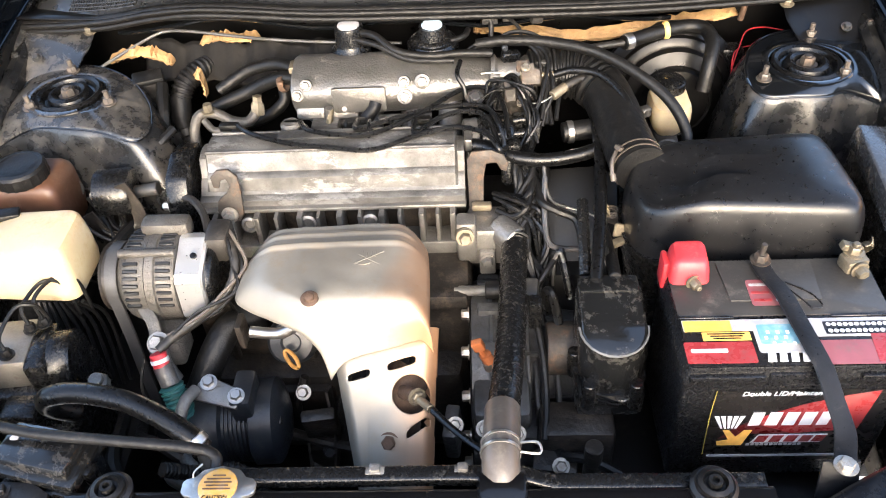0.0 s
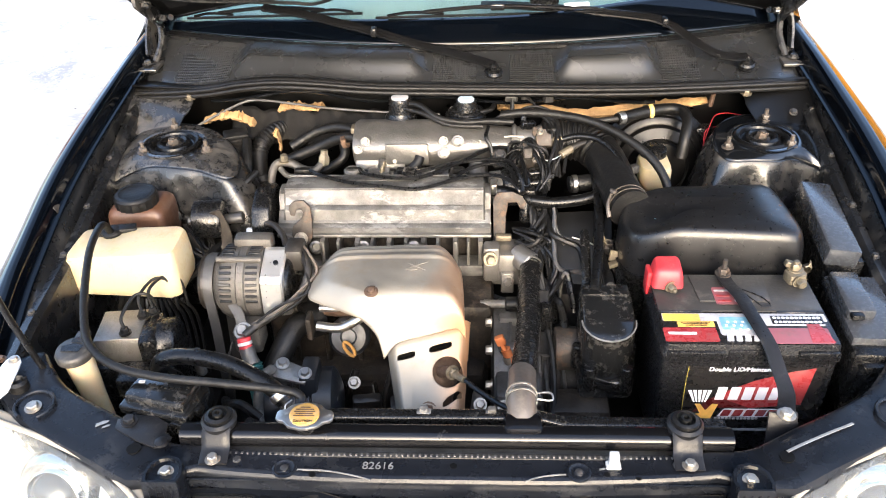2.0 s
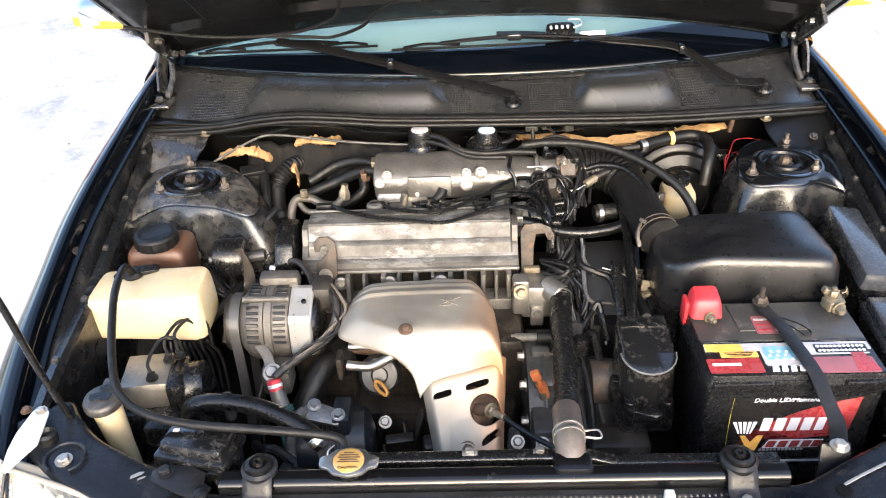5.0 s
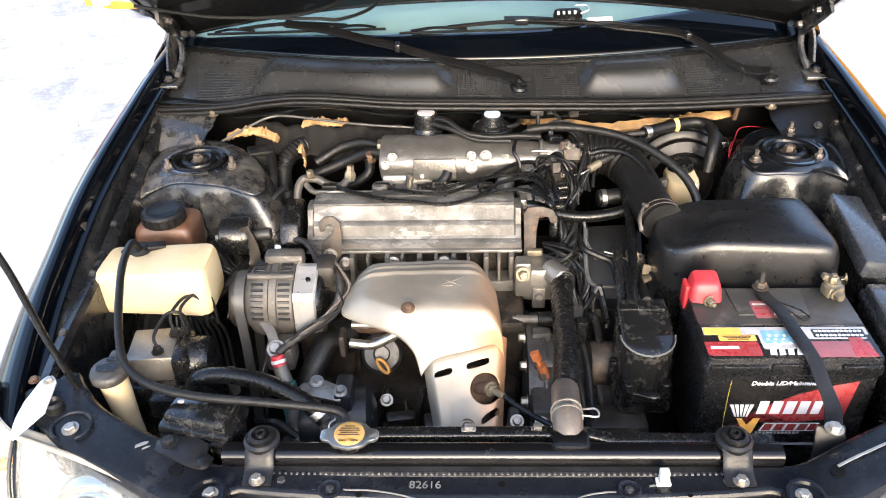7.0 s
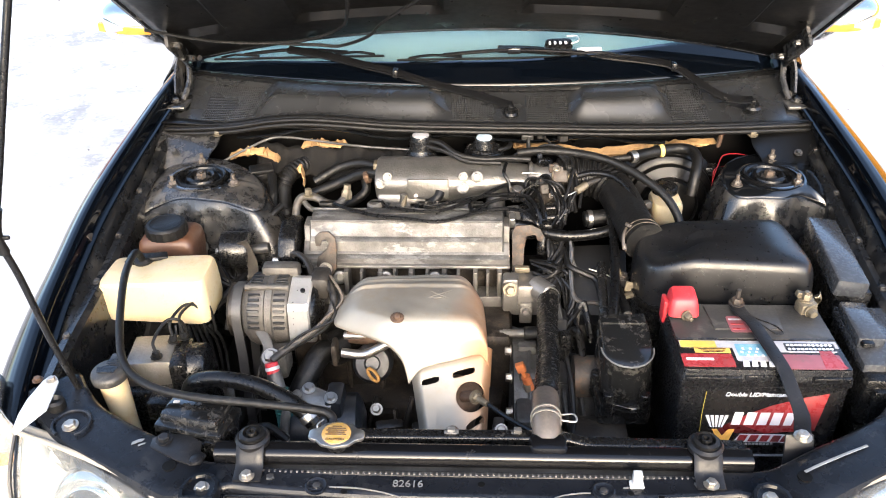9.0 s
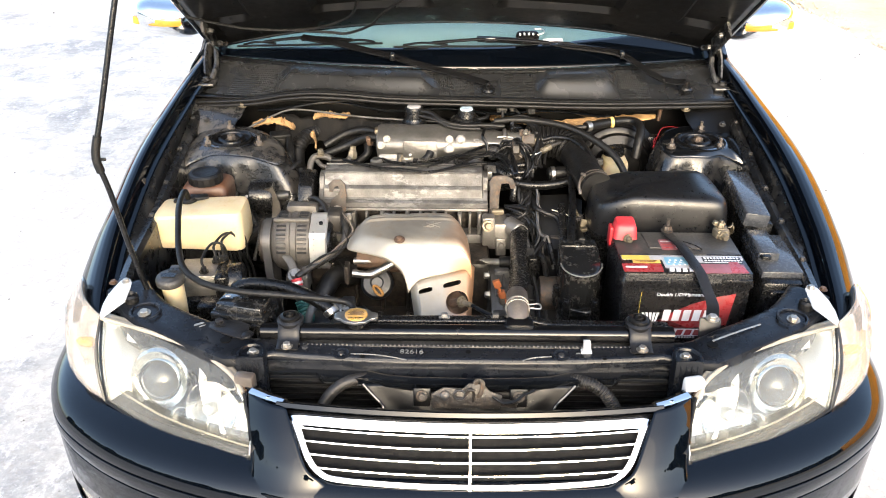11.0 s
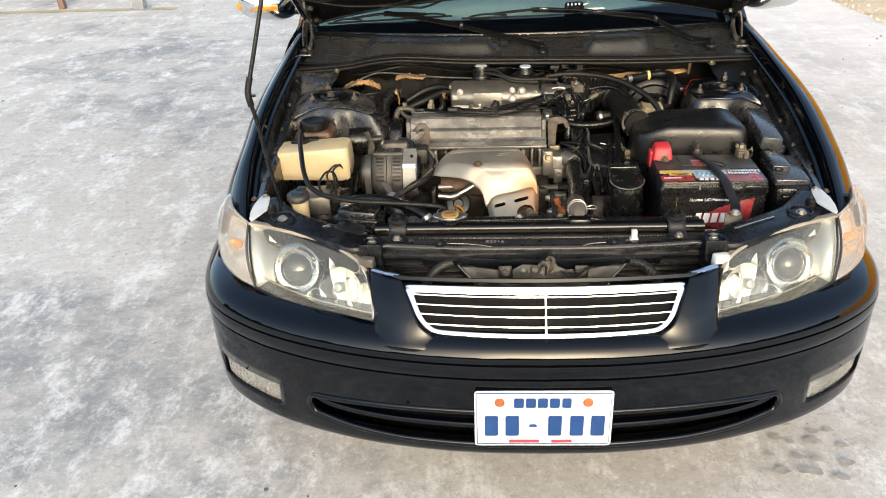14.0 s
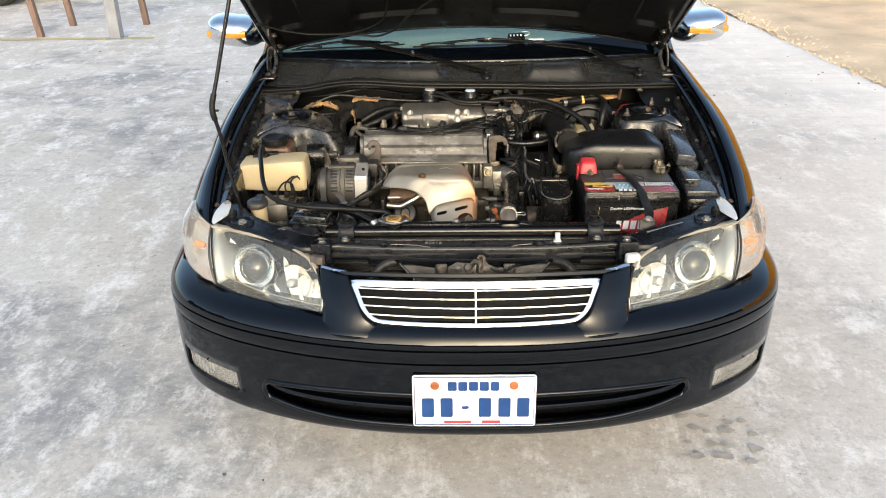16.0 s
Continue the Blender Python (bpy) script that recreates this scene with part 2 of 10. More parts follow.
M["teal"] = mat("teal_sleeve", (0.015, 0.095, 0.088), 0.5, 0, 0.3, 30, 0.1)
M["amber"] = mat("amber_lens", (0.62, 0.24, 0.03), 0.2, 0, 0.1, 40, 0.0, coat=0.5)
M["supp"] = mat("crossmember_paint", (0.0075, 0.0086, 0.0112), 0.28, 0, 0.45, 7, 0.12, 40, dirt=(0.050, 0.049, 0.047), amount=0.17, dscale=14, coat=0.04, spec=0.28)
M["worn"] = mat("worn_bare_edge", (0.20, 0.195, 0.185), 0.45, 0.5, 0.3, 60, 0.1, 200, dirt=(0.05, 0.045, 0.04), amount=0.3, dscale=120)
M["stamp"] = mat("stamped_silver_figures", (0.26, 0.255, 0.245), 0.4, 0.4, 0.2, 60, 0.0)
M["blue"] = mat("pale_blue_disc", (0.50, 0.62, 0.72), 0.4, 0, 0.1, 40, 0.0)
M["grey"] = mat("dark_grey_plastic", (0.026, 0.025, 0.024), 0.40, 0, 0.25, 14, 0.12, 300, dirt=(0.13, 0.12, 0.10), amount=0.36, dscale=50)
M["batt"] = mat("battery_black", (0.008, 0.008, 0.009), 0.28, 0, 0.25, 10, 0.06, 260, dirt=(0.34, 0.32, 0.28), amount=0.10, dscale=170)
M["lidg"] = mat("dusty_battery_lid", (0.040, 0.038, 0.036), 0.42, 0, 0.2, 12, 0.05, 200, dirt=(0.14, 0.125, 0.105), amount=0.30, dscale=30)
M["fuseflat"] = mat("fuse_lid_top", (0.036, 0.038, 0.042), 0.26, 0, 0.2, 10, 0.03, 160, dirt=(0.10, 0.095, 0.085), amount=0.08, dscale=60, coat=0.35)
M["labelk"] = mat("label_black", (0.012, 0.011, 0.011), 0.28, 0, 0.1, 30, 0.0)
M["labelr"] = mat("label_red", (0.30, 0.035, 0.038), 0.28, 0, 0.2, 30, 0.0, dirt=(0.14, 0.10, 0.09), amount=0.35, dscale=40)
M["labeld"] = mat("label_dark_red", (0.09, 0.012, 0.013), 0.28, 0, 0.2, 30, 0.0)
M["labelp"] = mat("label_pink", (0.24, 0.075, 0.085), 0.35, 0, 0.2, 30, 0.0, dirt=(0.16, 0.12, 0.11), amount=0.35, dscale=40)
M["labely"] = mat("label_yellow", (0.56, 0.42, 0.08), 0.35, 0, 0.12, 30, 0.0, dirt=(0.30, 0.24, 0.13), amount=0.35, dscale=40)
M["labelw"] = mat("label_white", (0.78, 0.78, 0.80), 0.35, 0, 0.06, 30, 0.0)
M["labelc"] = mat("label_cyan", (0.16, 0.36, 0.48), 0.35, 0, 0.25, 60, 0.0, dirt=(0.45, 0.45, 0.45), amount=0.4, dscale=60)
M["gold"] = mat("label_gold", (0.75, 0.42, 0.10), 0.35, 0, 0.2, 60, 0.0)
M["platew"] = mat("plate_white", (0.76, 0.76, 0.78), 0.35, 0, 0.04, 20, 0.02, dirt=(0.50, 0.46, 0.42), amount=0.1, dscale=20)
M["plateb"] = mat("plate_blue", (0.012, 0.055, 0.19), 0.4, 0, 0.15, 30, 0.0)
M["plater"] = mat("plate_red", (0.62, 0.05, 0.07), 0.4, 0, 0.1, 30, 0.0)
M["dash"] = mat("dashboard_vinyl", (0.335, 0.40, 0.405), 0.6, 0, 0.08, 6, 0.05, 300)
M["seat"] = mat("seat_leather", (0.44, 0.45, 0.43), 0.55, 0, 0.08, 6, 0.05, 60)
M["wood"] = mat("weathered_timber", (0.17, 0.11, 0.085), 0.8, 0, 0.3, 8, 0.3, 60, stretch=(6, 6, 1))
M["galv"] = mat("painted_post", (0.30, 0.31, 0.33), 0.5, 0.5, 0.15, 8, 0.1, 60)
M["treeline"] = mat("backdrop_foliage", (0.035, 0.045, 0.025), 0.9, 0, 0.5, 0.8, 0.0, 6)
M["tyre"] = mat("tyre_rubber", (0.02, 0.02, 0.02), 0.8, 0, 0.2, 12, 0.2, 60)
M["maroon"] = mat("maroon_paint", (0.16, 0.035, 0.025), 0.4, 0, 0.2, 6, 0.0, coat=0.5)
M["silver"] = mat("lamp_reflector", (0.86, 0.85, 0.82), 0.14, 1.0, 0.05, 20, 0.0)
M["cornerr"] = mat("tinted_corner_reflector", (0.60, 0.55, 0.48), 0.22, 0.9, 0.12, 16, 0.6, 30)
M["lampedge"] = mat("dusty_lamp_edge", (0.17, 0.16, 0.15), 0.5, 0, 0.3, 20, 0.1, 90, dirt=(0.26, 0.20, 0.14), amount=0.35, dscale=30)
M["lampgrey"] = mat("lamp_housing_metallic", (0.40, 0.405, 0.395), 0.34, 0.75, 0.25, 6, 0.35, 28)
M["reflect"] = mat("aged_reflector", (0.90, 0.905, 0.885), 0.24, 0.35, 0.12, 20, 0.6, 22)
M["lampedge"] = mat("yellowed_lens_edge", (0.30, 0.265, 0.21), 0.35, 0, 0.25, 12, 0.0)
M["darkglass"] = mat("projector_glass", (0.05, 0.05, 0.05), 0.05, 0, 0.1, 12, 0.0, spec=0.8)


def glassy(name, tint, rough, haze, hazecol, hscale=14.0):
    """Clear plastic or glass: a see-through layer under a glossy skin, hazed in patches."""
    m = bpy.data.materials.new(name)
    m.use_nodes = True
    n, l = m.node_tree.nodes, m.node_tree.links
    b = n["Principled BSDF"]
    b.inputs["Base Color"].default_value = (*hazecol, 1)
    b.inputs["Roughness"].default_value = rough
    tr = n.new("ShaderNodeBsdfTransparent")
    tr.inputs[0].default_value = (*tint, 1)
    gl = n.new("ShaderNodeBsdfGlossy")
    gl.inputs["Roughness"].default_value = rough * 0.6
    lw, pw, fr = n.new("ShaderNodeLayerWeight"), n.new("ShaderNodeMath"), n.new("ShaderNodeMath")
    pw.operation, fr.operation = "POWER", "MULTIPLY_ADD"
    pw.inputs[1].default_value, fr.inputs[1].default_value, fr.inputs[2].default_value = 5.0, 0.9, 0.035
    l.new(lw.outputs["Facing"], pw.inputs[0])
    l.new(pw.outputs[0], fr.inputs[0])
    mix1, mix2 = n.new("ShaderNodeMixShader"), n.new("ShaderNodeMixShader")
    l.new(fr.outputs[0], mix1.inputs[0])
    l.new(tr.outputs[0], mix1.inputs[1])
    l.new(gl.outputs[0], mix1.inputs[2])
    tc, no, mr = n.new("ShaderNodeTexCoord"), n.new("ShaderNodeTexNoise"), n.new("ShaderNodeMapRange")
    no.inputs["Scale"].default_value, no.inputs["Detail"].default_value = hscale, 6
    mr.inputs["From Min"].default_value, mr.inputs["From Max"].default_value = 0.3, 0.75
    mr.inputs["To Min"].default_value, mr.inputs["To Max"].default_value = haze * 0.6, min(1, haze * 1.4)
    l.new(tc.outputs["Object"], no.inputs["Vector"])
    l.new(no.outputs[0], mr.inputs[0])
    l.new(mr.outputs[0], mix2.inputs[0])
    l.new(mix1.outputs[0], mix2.inputs[1])
    l.new(b.outputs[0], mix2.inputs[2])
    l.new(mix2.outputs[0], n["Material Output"].inputs[0])
    return m


M["lens"] = glassy("yellowed_lamp_lens", (0.97, 0.97, 0.94), 0.05, 0.05, (0.72, 0.715, 0.66), 7.0)
M["corner"] = glassy("corner_lamp_lens", (0.98, 0.96, 0.93), 0.10, 0.12, (0.80, 0.71, 0.63))
M["fog"] = glassy("fog_lamp_lens", (0.9, 0.9, 0.9), 0.2, 0.5, (0.30, 0.30, 0.29))
M["glass"] = glassy("windscreen_glass", (0.76, 0.85, 0.83), 0.02, 0.02, (0.4, 0.42, 0.42))


def concrete():
    m = bpy.data.materials.new("worn_concrete")
    m.use_nodes = True
    n, l = m.node_tree.nodes, m.node_tree.links
    b = n["Principled BSDF"]
    tc = n.new("ShaderNodeTexCoord")

    def noise_at(scale, detail, rough=0.6, stretch=(1, 1, 1)):
        mp, no = n.new("ShaderNodeMapping"), n.new("ShaderNodeTexNoise")
        mp.inputs["Scale"].default_value = stretch
        no.inputs["Scale"].default_value, no.inputs["Detail"].default_value, no.inputs["Roughness"].default_value = scale, detail, rough
        l.new(tc.outputs["Object"], mp.inputs[0])
        l.new(mp.outputs[0], no.inputs["Vector"])
        return no.outputs[0]

    def mixed(a, colour, fac, lo, hi, top=1.0):
        r, x = n.new("ShaderNodeMapRange"), n.new("ShaderNodeMix")
        r.inputs["From Min"].default_value, r.inputs["From Max"].default_value, r.inputs["To Max"].default_value = lo, hi, top
        x.data_type = "RGBA"
        l.new(fac, r.inputs[0])
        l.new(r.outputs[0], x.inputs["Factor"])
        if isinstance(a, tuple):
            x.inputs["A"].default_value = (*a, 1)
        else:
            l.new(a, x.inputs["A"])
        x.inputs["B"].default_value = (*colour, 1)
        return x.outputs["Result"]

    c = mixed((0.47, 0.445, 0.405), (0.60, 0.58, 0.545), noise_at(1.3, 8), 0.35, 0.65)
    c = mixed(c, (0.22, 0.23, 0.242), noise_at(0.62, 15, 0.76, (1, 1.25, 1)), 0.50, 0.60, 0.85)
    c = mixed(c, (0.82, 0.815, 0.80), noise_at(4.2, 15, 0.82, (1.4, 0.8, 1)), 0.50, 0.60, 0.75)
    c = mixed(c, (0.29, 0.275, 0.255), noise_at(9.5, 15, 0.86), 0.54, 0.64, 0.7)
    c = mixed(c, (0.32, 0.29, 0.26), noise_at(28, 12, 0.85), 0.50, 0.62, 0.68)
    c = mixed(c, (0.82, 0.80, 0.77), noise_at(44, 10, 0.8), 0.54, 0.66, 0.6)
    c = mixed(c, (0.15, 0.14, 0.13), noise_at(65, 3, 0.6), 0.67, 0.73, 0.7)
    # Colour grows paler towards +x, its edge broken up by noise.
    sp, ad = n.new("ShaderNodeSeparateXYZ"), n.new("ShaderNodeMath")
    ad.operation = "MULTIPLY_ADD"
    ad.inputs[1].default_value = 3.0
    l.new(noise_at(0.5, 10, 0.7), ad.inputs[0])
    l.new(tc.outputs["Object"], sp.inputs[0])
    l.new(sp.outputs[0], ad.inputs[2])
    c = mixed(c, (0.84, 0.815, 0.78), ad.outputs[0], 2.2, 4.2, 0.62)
    c = mixed(c, (0.45, 0.42, 0.39), noise_at(3.0, 9, 0.72, (0.22, 4.5, 1)), 0.53, 0.68, 0.35)
    l.new(c, b.inputs["Base Color"])
    b.inputs["Roughness"].default_value = 0.85
    bp = n.new("ShaderNodeBump")
    bp.inputs["Strength"].default_value, bp.inputs["Distance"].default_value = 0.35, 0.004
    l.new(noise_at(70, 8, 0.7), bp.inputs["Height"])
    l.new(bp.outputs[0], b.inputs["Normal"])
    return m


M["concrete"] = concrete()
M["dirt"] = mat("dry_earth", (0.60, 0.49, 0.35), 0.95, 0, 0.3, 2.5, 0.8, 25, dirt=(0.44, 0.34, 0.23), amount=0.5, dscale=5)
M["crumb"] = mat("dark_grit", (0.10, 0.085, 0.07), 0.9, 0, 0.4, 60, 0.0)
M["damp"] = mat("damp_concrete", (0.36, 0.345, 0.325), 0.7, 0, 0.2, 40, 0.2, 90, dirt=(0.40, 0.38, 0.35), amount=0.5, dscale=60)
M["ochre"] = mat("ochre_wall_paint", (0.84, 0.36, 0.04), 0.8, 0, 0.12, 1.2, 0.2, 30, dirt=(0.50, 0.24, 0.08), amount=0.3, dscale=1.5)
M["linep"] = mat("faded_line_paint", (0.45, 0.38, 0.16), 0.8, 0, 0.25, 4, 0.1, 40, dirt=(0.42, 0.39, 0.35), amount=0.7, dscale=9)


# ---- mesh helpers ----
def part(name, bm, material, parent=None, label="", sharp=38, thick=0.0):
    me = bpy.data.meshes.new(name)
    bmesh.ops.recalc_face_normals(bm, faces=bm.faces)
    bm.to_mesh(me)
    bm.free()
    me.shade_smooth()
    me.set_sharp_from_angle(angle=radians(sharp))
    me.materials.append(M[material] if isinstance(material, str) else material)
    ob = new(name, me)
    if thick:
        s = ob.modifiers.new("thickness", "SOLIDIFY")
        s.thickness, s.offset = thick, 0.0
    if parent:
        ob.parent = parent
        if parent.type == "EMPTY":
            ob.matrix_parent_inverse = Matrix.Translation(-parent.location)
    if label:
        ob["label"] = label
    return ob


def thing(name, at, label, category, group="", kind=""):
    e = new(name)
    e.empty_display_size = 0.05
    e.location = at
    return tagged(e, label, category, group, kind)


def B():
    return bmesh.new()


def rbox(bm, c, s, bev=0.004, rot=(0, 0, 0), seg=2, taper=0.0):
    """A box of size s round c with rounded edges; taper draws its top in."""
    t = bmesh.new()
    bmesh.ops.create_cube(t, size=1)
    for v in t.verts:
        k = 1 - taper if v.co.z > 0 else 1
        v.co = Vector((v.co.x * s[0] * k, v.co.y * s[1] * k, v.co.z * s[2]))
    if bev:
        bmesh.ops.bevel(t, geom=list(t.edges), offset=min(bev, 0.45 * min(s)), segments=seg, affect="EDGES", profile=0.5)
    m = Matrix.Translation(c) @ Euler([radians(a) for a in rot]).to_matrix().to_4x4()
    t.transform(m)
    merge(bm, t)
    return bm


def merge(bm, t):
    t.verts.index_update()
    vs = [bm.verts.new(v.co) for v in t.verts]
    for f in t.faces:
        try:
            bm.faces.new([vs[v.index] for v in f.verts])
        except ValueError:
            pass
    t.free()


def frame_of(axis):
    a = Vector(axis).normalized()
    u = a.orthogonal().normalized()
    return a, u, a.cross(u)


def lathe(bm, o, axis, prof, seg=24, closed=True):
    """Revolves (radius, height) pairs about the axis through o."""
    a, u, w = frame_of(axis)
    o = Vector(o)
    rows = []
    for r, h in prof:
        rows.append([bm.verts.new(o + a * h + (u * math.cos(2 * math.pi * i / seg) + w * math.sin(2 * math.pi * i / seg)) * max(r, 1e-5)) for i in range(seg)])
    for p, q in zip(rows, rows[1:]):
        for i in range(seg):
            bm.faces.new((p[i], p[(i + 1) % seg], q[(i + 1) % seg], q[i]))
    if closed:
        bm.faces.new(rows[0][::-1])
        bm.faces.new(rows[-1])
    return bm


def cyl(bm, p, q, r, r2=None, seg=20, bev=None):
    p, q = Vector(p), Vector(q)
    h = (q - p).length
    r2 = r if r2 is None else r2
    e = min(r, r2, h) * 0.12 if bev is None else bev
    return lathe(bm, p, q - p, [(r - e, 0), (r, e), (r2, h - e), (r2 - e, h)], seg)


def hexnut(bm, p, axis, r=0.007, h=0.007, stud=0.0, washer=True):
    a = Vector(axis).normalized()
    p = Vector(p)
    if washer:
        lathe(bm, p, a, [(r * 1.45, 0), (r * 1.45, h * 0.2)], 16)
    lathe(bm, p + a * h * 0.2, a, [(r, 0), (r, h * 0.8), (r * 0.82, h)], 6)
    if stud:
        cyl(bm, p + a * h, p + a * (h + stud), r * 0.5, seg=10)
    return bm


def nut(name, p, axis, r, h, material, parent, stud=0.0, label=""):
    return part(name, hexnut(B(), p, axis, r, h, stud), material, parent, label)


def spline(pts, res=8):
    P = [Vector(p) for p in pts]
    if len(P) == 2:
        return [P[0].lerp(P[1], i / res) for i in range(res + 1)]
    Q = [P[0] * 2 - P[1]] + P + [P[-1] * 2 - P[-2]]
    out = []
    for i in range(1, len(Q) - 2):
        a, b, c, d = Q[i - 1:i + 3]
        for k in range(res):
            t = k / res
            out.append(0.5 * ((2 * b) + (c - a) * t + (2 * a - 5 * b + 4 * c - d) * t * t + (3 * b - a - 3 * c + d) * t ** 3))
    out.append(P[-1])
    return out


def tube(bm, pts, r, seg=10, res=8, ribs=None, flat=None, straight=False):
    """Sweeps a circle (or a flat oval: flat=(wide, thick, up)) along a smooth line. ribs=(pitch, height) makes a bellows."""
    L = [Vector(p) for p in pts] if straight else spline(pts, res)
    if ribs:
        d, N = [0], []
        for a, b in zip(L, L[1:]):
            d.append(d[-1] + (b - a).length)
        n = max(8, int(d[-1] / ribs[0] * 4))
        j = 0
        for i in range(n + 1):
            s = d[-1] * i / n
            while j < len(L) - 2 and d[j + 1] < s:
                j += 1
            k = (s - d[j]) / max(1e-9, d[j + 1] - d[j])
            N.append(L[j].lerp(L[j + 1], min(1, k)))
        L = N
    T = [(L[min(i + 1, len(L) - 1)] - L[max(i - 1, 0)]).normalized() for i in range(len(L))]
    u = Vector(flat[2]) if flat else T[0].orthogonal()
    rows = []
    for i, (p, t) in enumerate(zip(L, T)):
        if flat:
            u = Vector(flat[2])
        u = (u - t * u.dot(t)).normalized()
        w = t.cross(u)
        f = i / max(1, len(L) - 1)
        rad = r(f) if callable(r) else r
        if ribs:
            rad += ribs[1] * (1 if i % 4 in (1, 2) else 0)
        row = []
        for k in range(seg):
            a = 2 * math.pi * (k + 0.5) / seg
            ca, sa = math.cos(a), math.sin(a)
            if flat:
                ca = math.copysign(abs(ca) ** 0.5, ca) * flat[1] / 2
                sa = math.copysign(abs(sa) ** 0.5, sa) * flat[0] / 2
                row.append(bm.verts.new(p + u * ca + w * sa))
            else:
                row.append(bm.verts.new(p + (u * ca + w * sa) * rad))
        rows.append(row)
    for a, b in zip(rows, rows[1:]):
        for k in range(seg):
            bm.faces.new((a[k], a[(k + 1) % seg], b[(k + 1) % seg], b[k]))
    bm.faces.new(rows[0][::-1])
    bm.faces.new(rows[-1])
    return bm


def grid(bm, f, nu, nv, skip=None):
    """A surface f(u, v), u and v from 0 to 1; skip(u, v) leaves faces out."""
    V = [[bm.verts.new(f(i / nu, j / nv)) for j in range(nv + 1)] for i in range(nu + 1)]
    for i in range(nu):
        for j in range(nv):
            if skip and skip((i + 0.5) / nu, (j + 0.5) / nv):
                continue
            bm.faces.new((V[i][j], V[i + 1][j], V[i + 1][j + 1], V[i][j + 1]))
    loose = [v for v in bm.verts if not v.link_faces]
    bmesh.ops.delete(bm, geom=loose, context="VERTS")
    return bm


def loft(bm, rings, caps=True):
    R = [[bm.verts.new(p) for p in ring] for ring in rings]
    n = len(R[0])
    for a, b in zip(R, R[1:]):
        for k in range(n):
            bm.faces.new((a[k], a[(k + 1) % n], b[(k + 1) % n], b[k]))
    if caps:
        bm.faces.new(R[0][::-1])
        bm.faces.new(R[-1])
    return bm


def prism(bm, poly, o, u, w, depth, bev=0.0):
    """A flat outline in the plane of u and w at o, thickened along u x w."""
    u, w, o = Vector(u).normalized(), Vector(w).normalized(), Vector(o)
    a = u.cross(w)
    t = bmesh.new()
    lo = [t.verts.new(o + u * x + w * y) for x, y in poly]
    hi = [t.verts.new(o + u * x + w * y + a * depth) for x, y in poly]
    n = len(poly)
    t.faces.new(lo[::-1])
    t.faces.new(hi)
    for i in range(n):
        t.faces.new((lo[i], lo[(i + 1) % n], hi[(i + 1) % n], hi[i]))
    bmesh.ops.recalc_face_normals(t, faces=t.faces)
    if bev:
        bmesh.ops.bevel(t, geom=list(t.edges), offset=bev, segments=2, affect="EDGES", profile=0.5, clamp_overlap=True)
    merge(bm, t)
    return bm


def oval(cx, cy, rx, ry, n=24, a0=0.0, a1=360.0):
    full = abs(a1 - a0) >= 360
    return [(cx + rx * math.cos(radians(a0 + (a1 - a0) * i / (n if full else n - 1))),
             cy + ry * math.sin(radians(a0 + (a1 - a0) * i / (n if full else n - 1)))) for i in range(n)]


def rrect(cx, cy, sx, sy, r, n=5):
    out = []
    for k, (a, b) in enumerate(((1, 1), (-1, 1), (-1, -1), (1, -1))):
        for i in range(n):
            t = radians(90 * k + 90 * i / (n - 1))
            out.append((cx + a * (sx / 2 - r) + r * math.cos(t), cy + b * (sy / 2 - r) + r * math.sin(t)))
    return out


def writing(name, text, size, o, u, w, material, parent, label="", lift=0.0006, extrude=0.0003, shear=0.0):
    """Letters lying in the plane of u (along the line) and w (up the letters), centred at o."""
    cu = bpy.data.curves.new(name, "FONT")
    cu.body, cu.size, cu.extrude, cu.align_x, cu.align_y, cu.shear = text, size, extrude, "CENTER", "CENTER", shear
    tmp = bpy.data.objects.new(name, cu)
    me = bpy.data.meshes.new_from_object(tmp)
    bpy.data.objects.remove(tmp)
    u, w = Vector(u).normalized(), Vector(w).normalized()
    a = u.cross(w)
    m = Matrix((u, w, a)).transposed().to_4x4()
    me.transform(Matrix.Translation(Vector(o) + a * lift) @ m)
    me.materials.append(M[material])
    ob = new(name, me)
    ob.parent = parent
    if parent.type == "EMPTY":
        ob.matrix_parent_inverse = Matrix.Translation(-parent.location)
    if label:
        ob["label"] = label
    return ob


def lerp_at(table, x):
    """Linear look-up in ((x, value...), ...)."""
    if x <= table[0][0]:
        return table[0][1:]
    for a, b in zip(table, table[1:]):
        if x <= b[0]:
            k = (x - a[0]) / (b[0] - a[0])
            return tuple(p + (q - p) * k for p, q in zip(a[1:], b[1:]))
    return table[-1][1:]


def smooth_at(table, x):
    """Smooth look-up (Catmull-Rom on the table's values)."""
    xs = [r[0] for r in table]
    x = min(max(x, xs[0]), xs[-1])
    i = max(0, min(len(xs) - 2, sum(1 for v in xs if v <= x) - 1))
    k = (x - xs[i]) / (xs[i + 1] - xs[i])
    out = []
    for c in range(1, len(table[0])):
        p1, p2 = table[i][c], table[i + 1][c]
        h = xs[i + 1] - xs[i]
        m1 = (p2 - table[i - 1][c]) / (xs[i + 1] - xs[i - 1]) * h if i > 0 else p2 - p1
        m2 = (table[i + 2][c] - p1) / (xs[i + 2] - xs[i]) * h if i + 2 < len(xs) else p2 - p1
        out.append((2 * k ** 3 - 3 * k * k + 1) * p1 + (k ** 3 - 2 * k * k + k) * m1 + (3 * k * k - 2 * k ** 3) * p2 + (k ** 3 - k * k) * m2)
    return tuple(out)


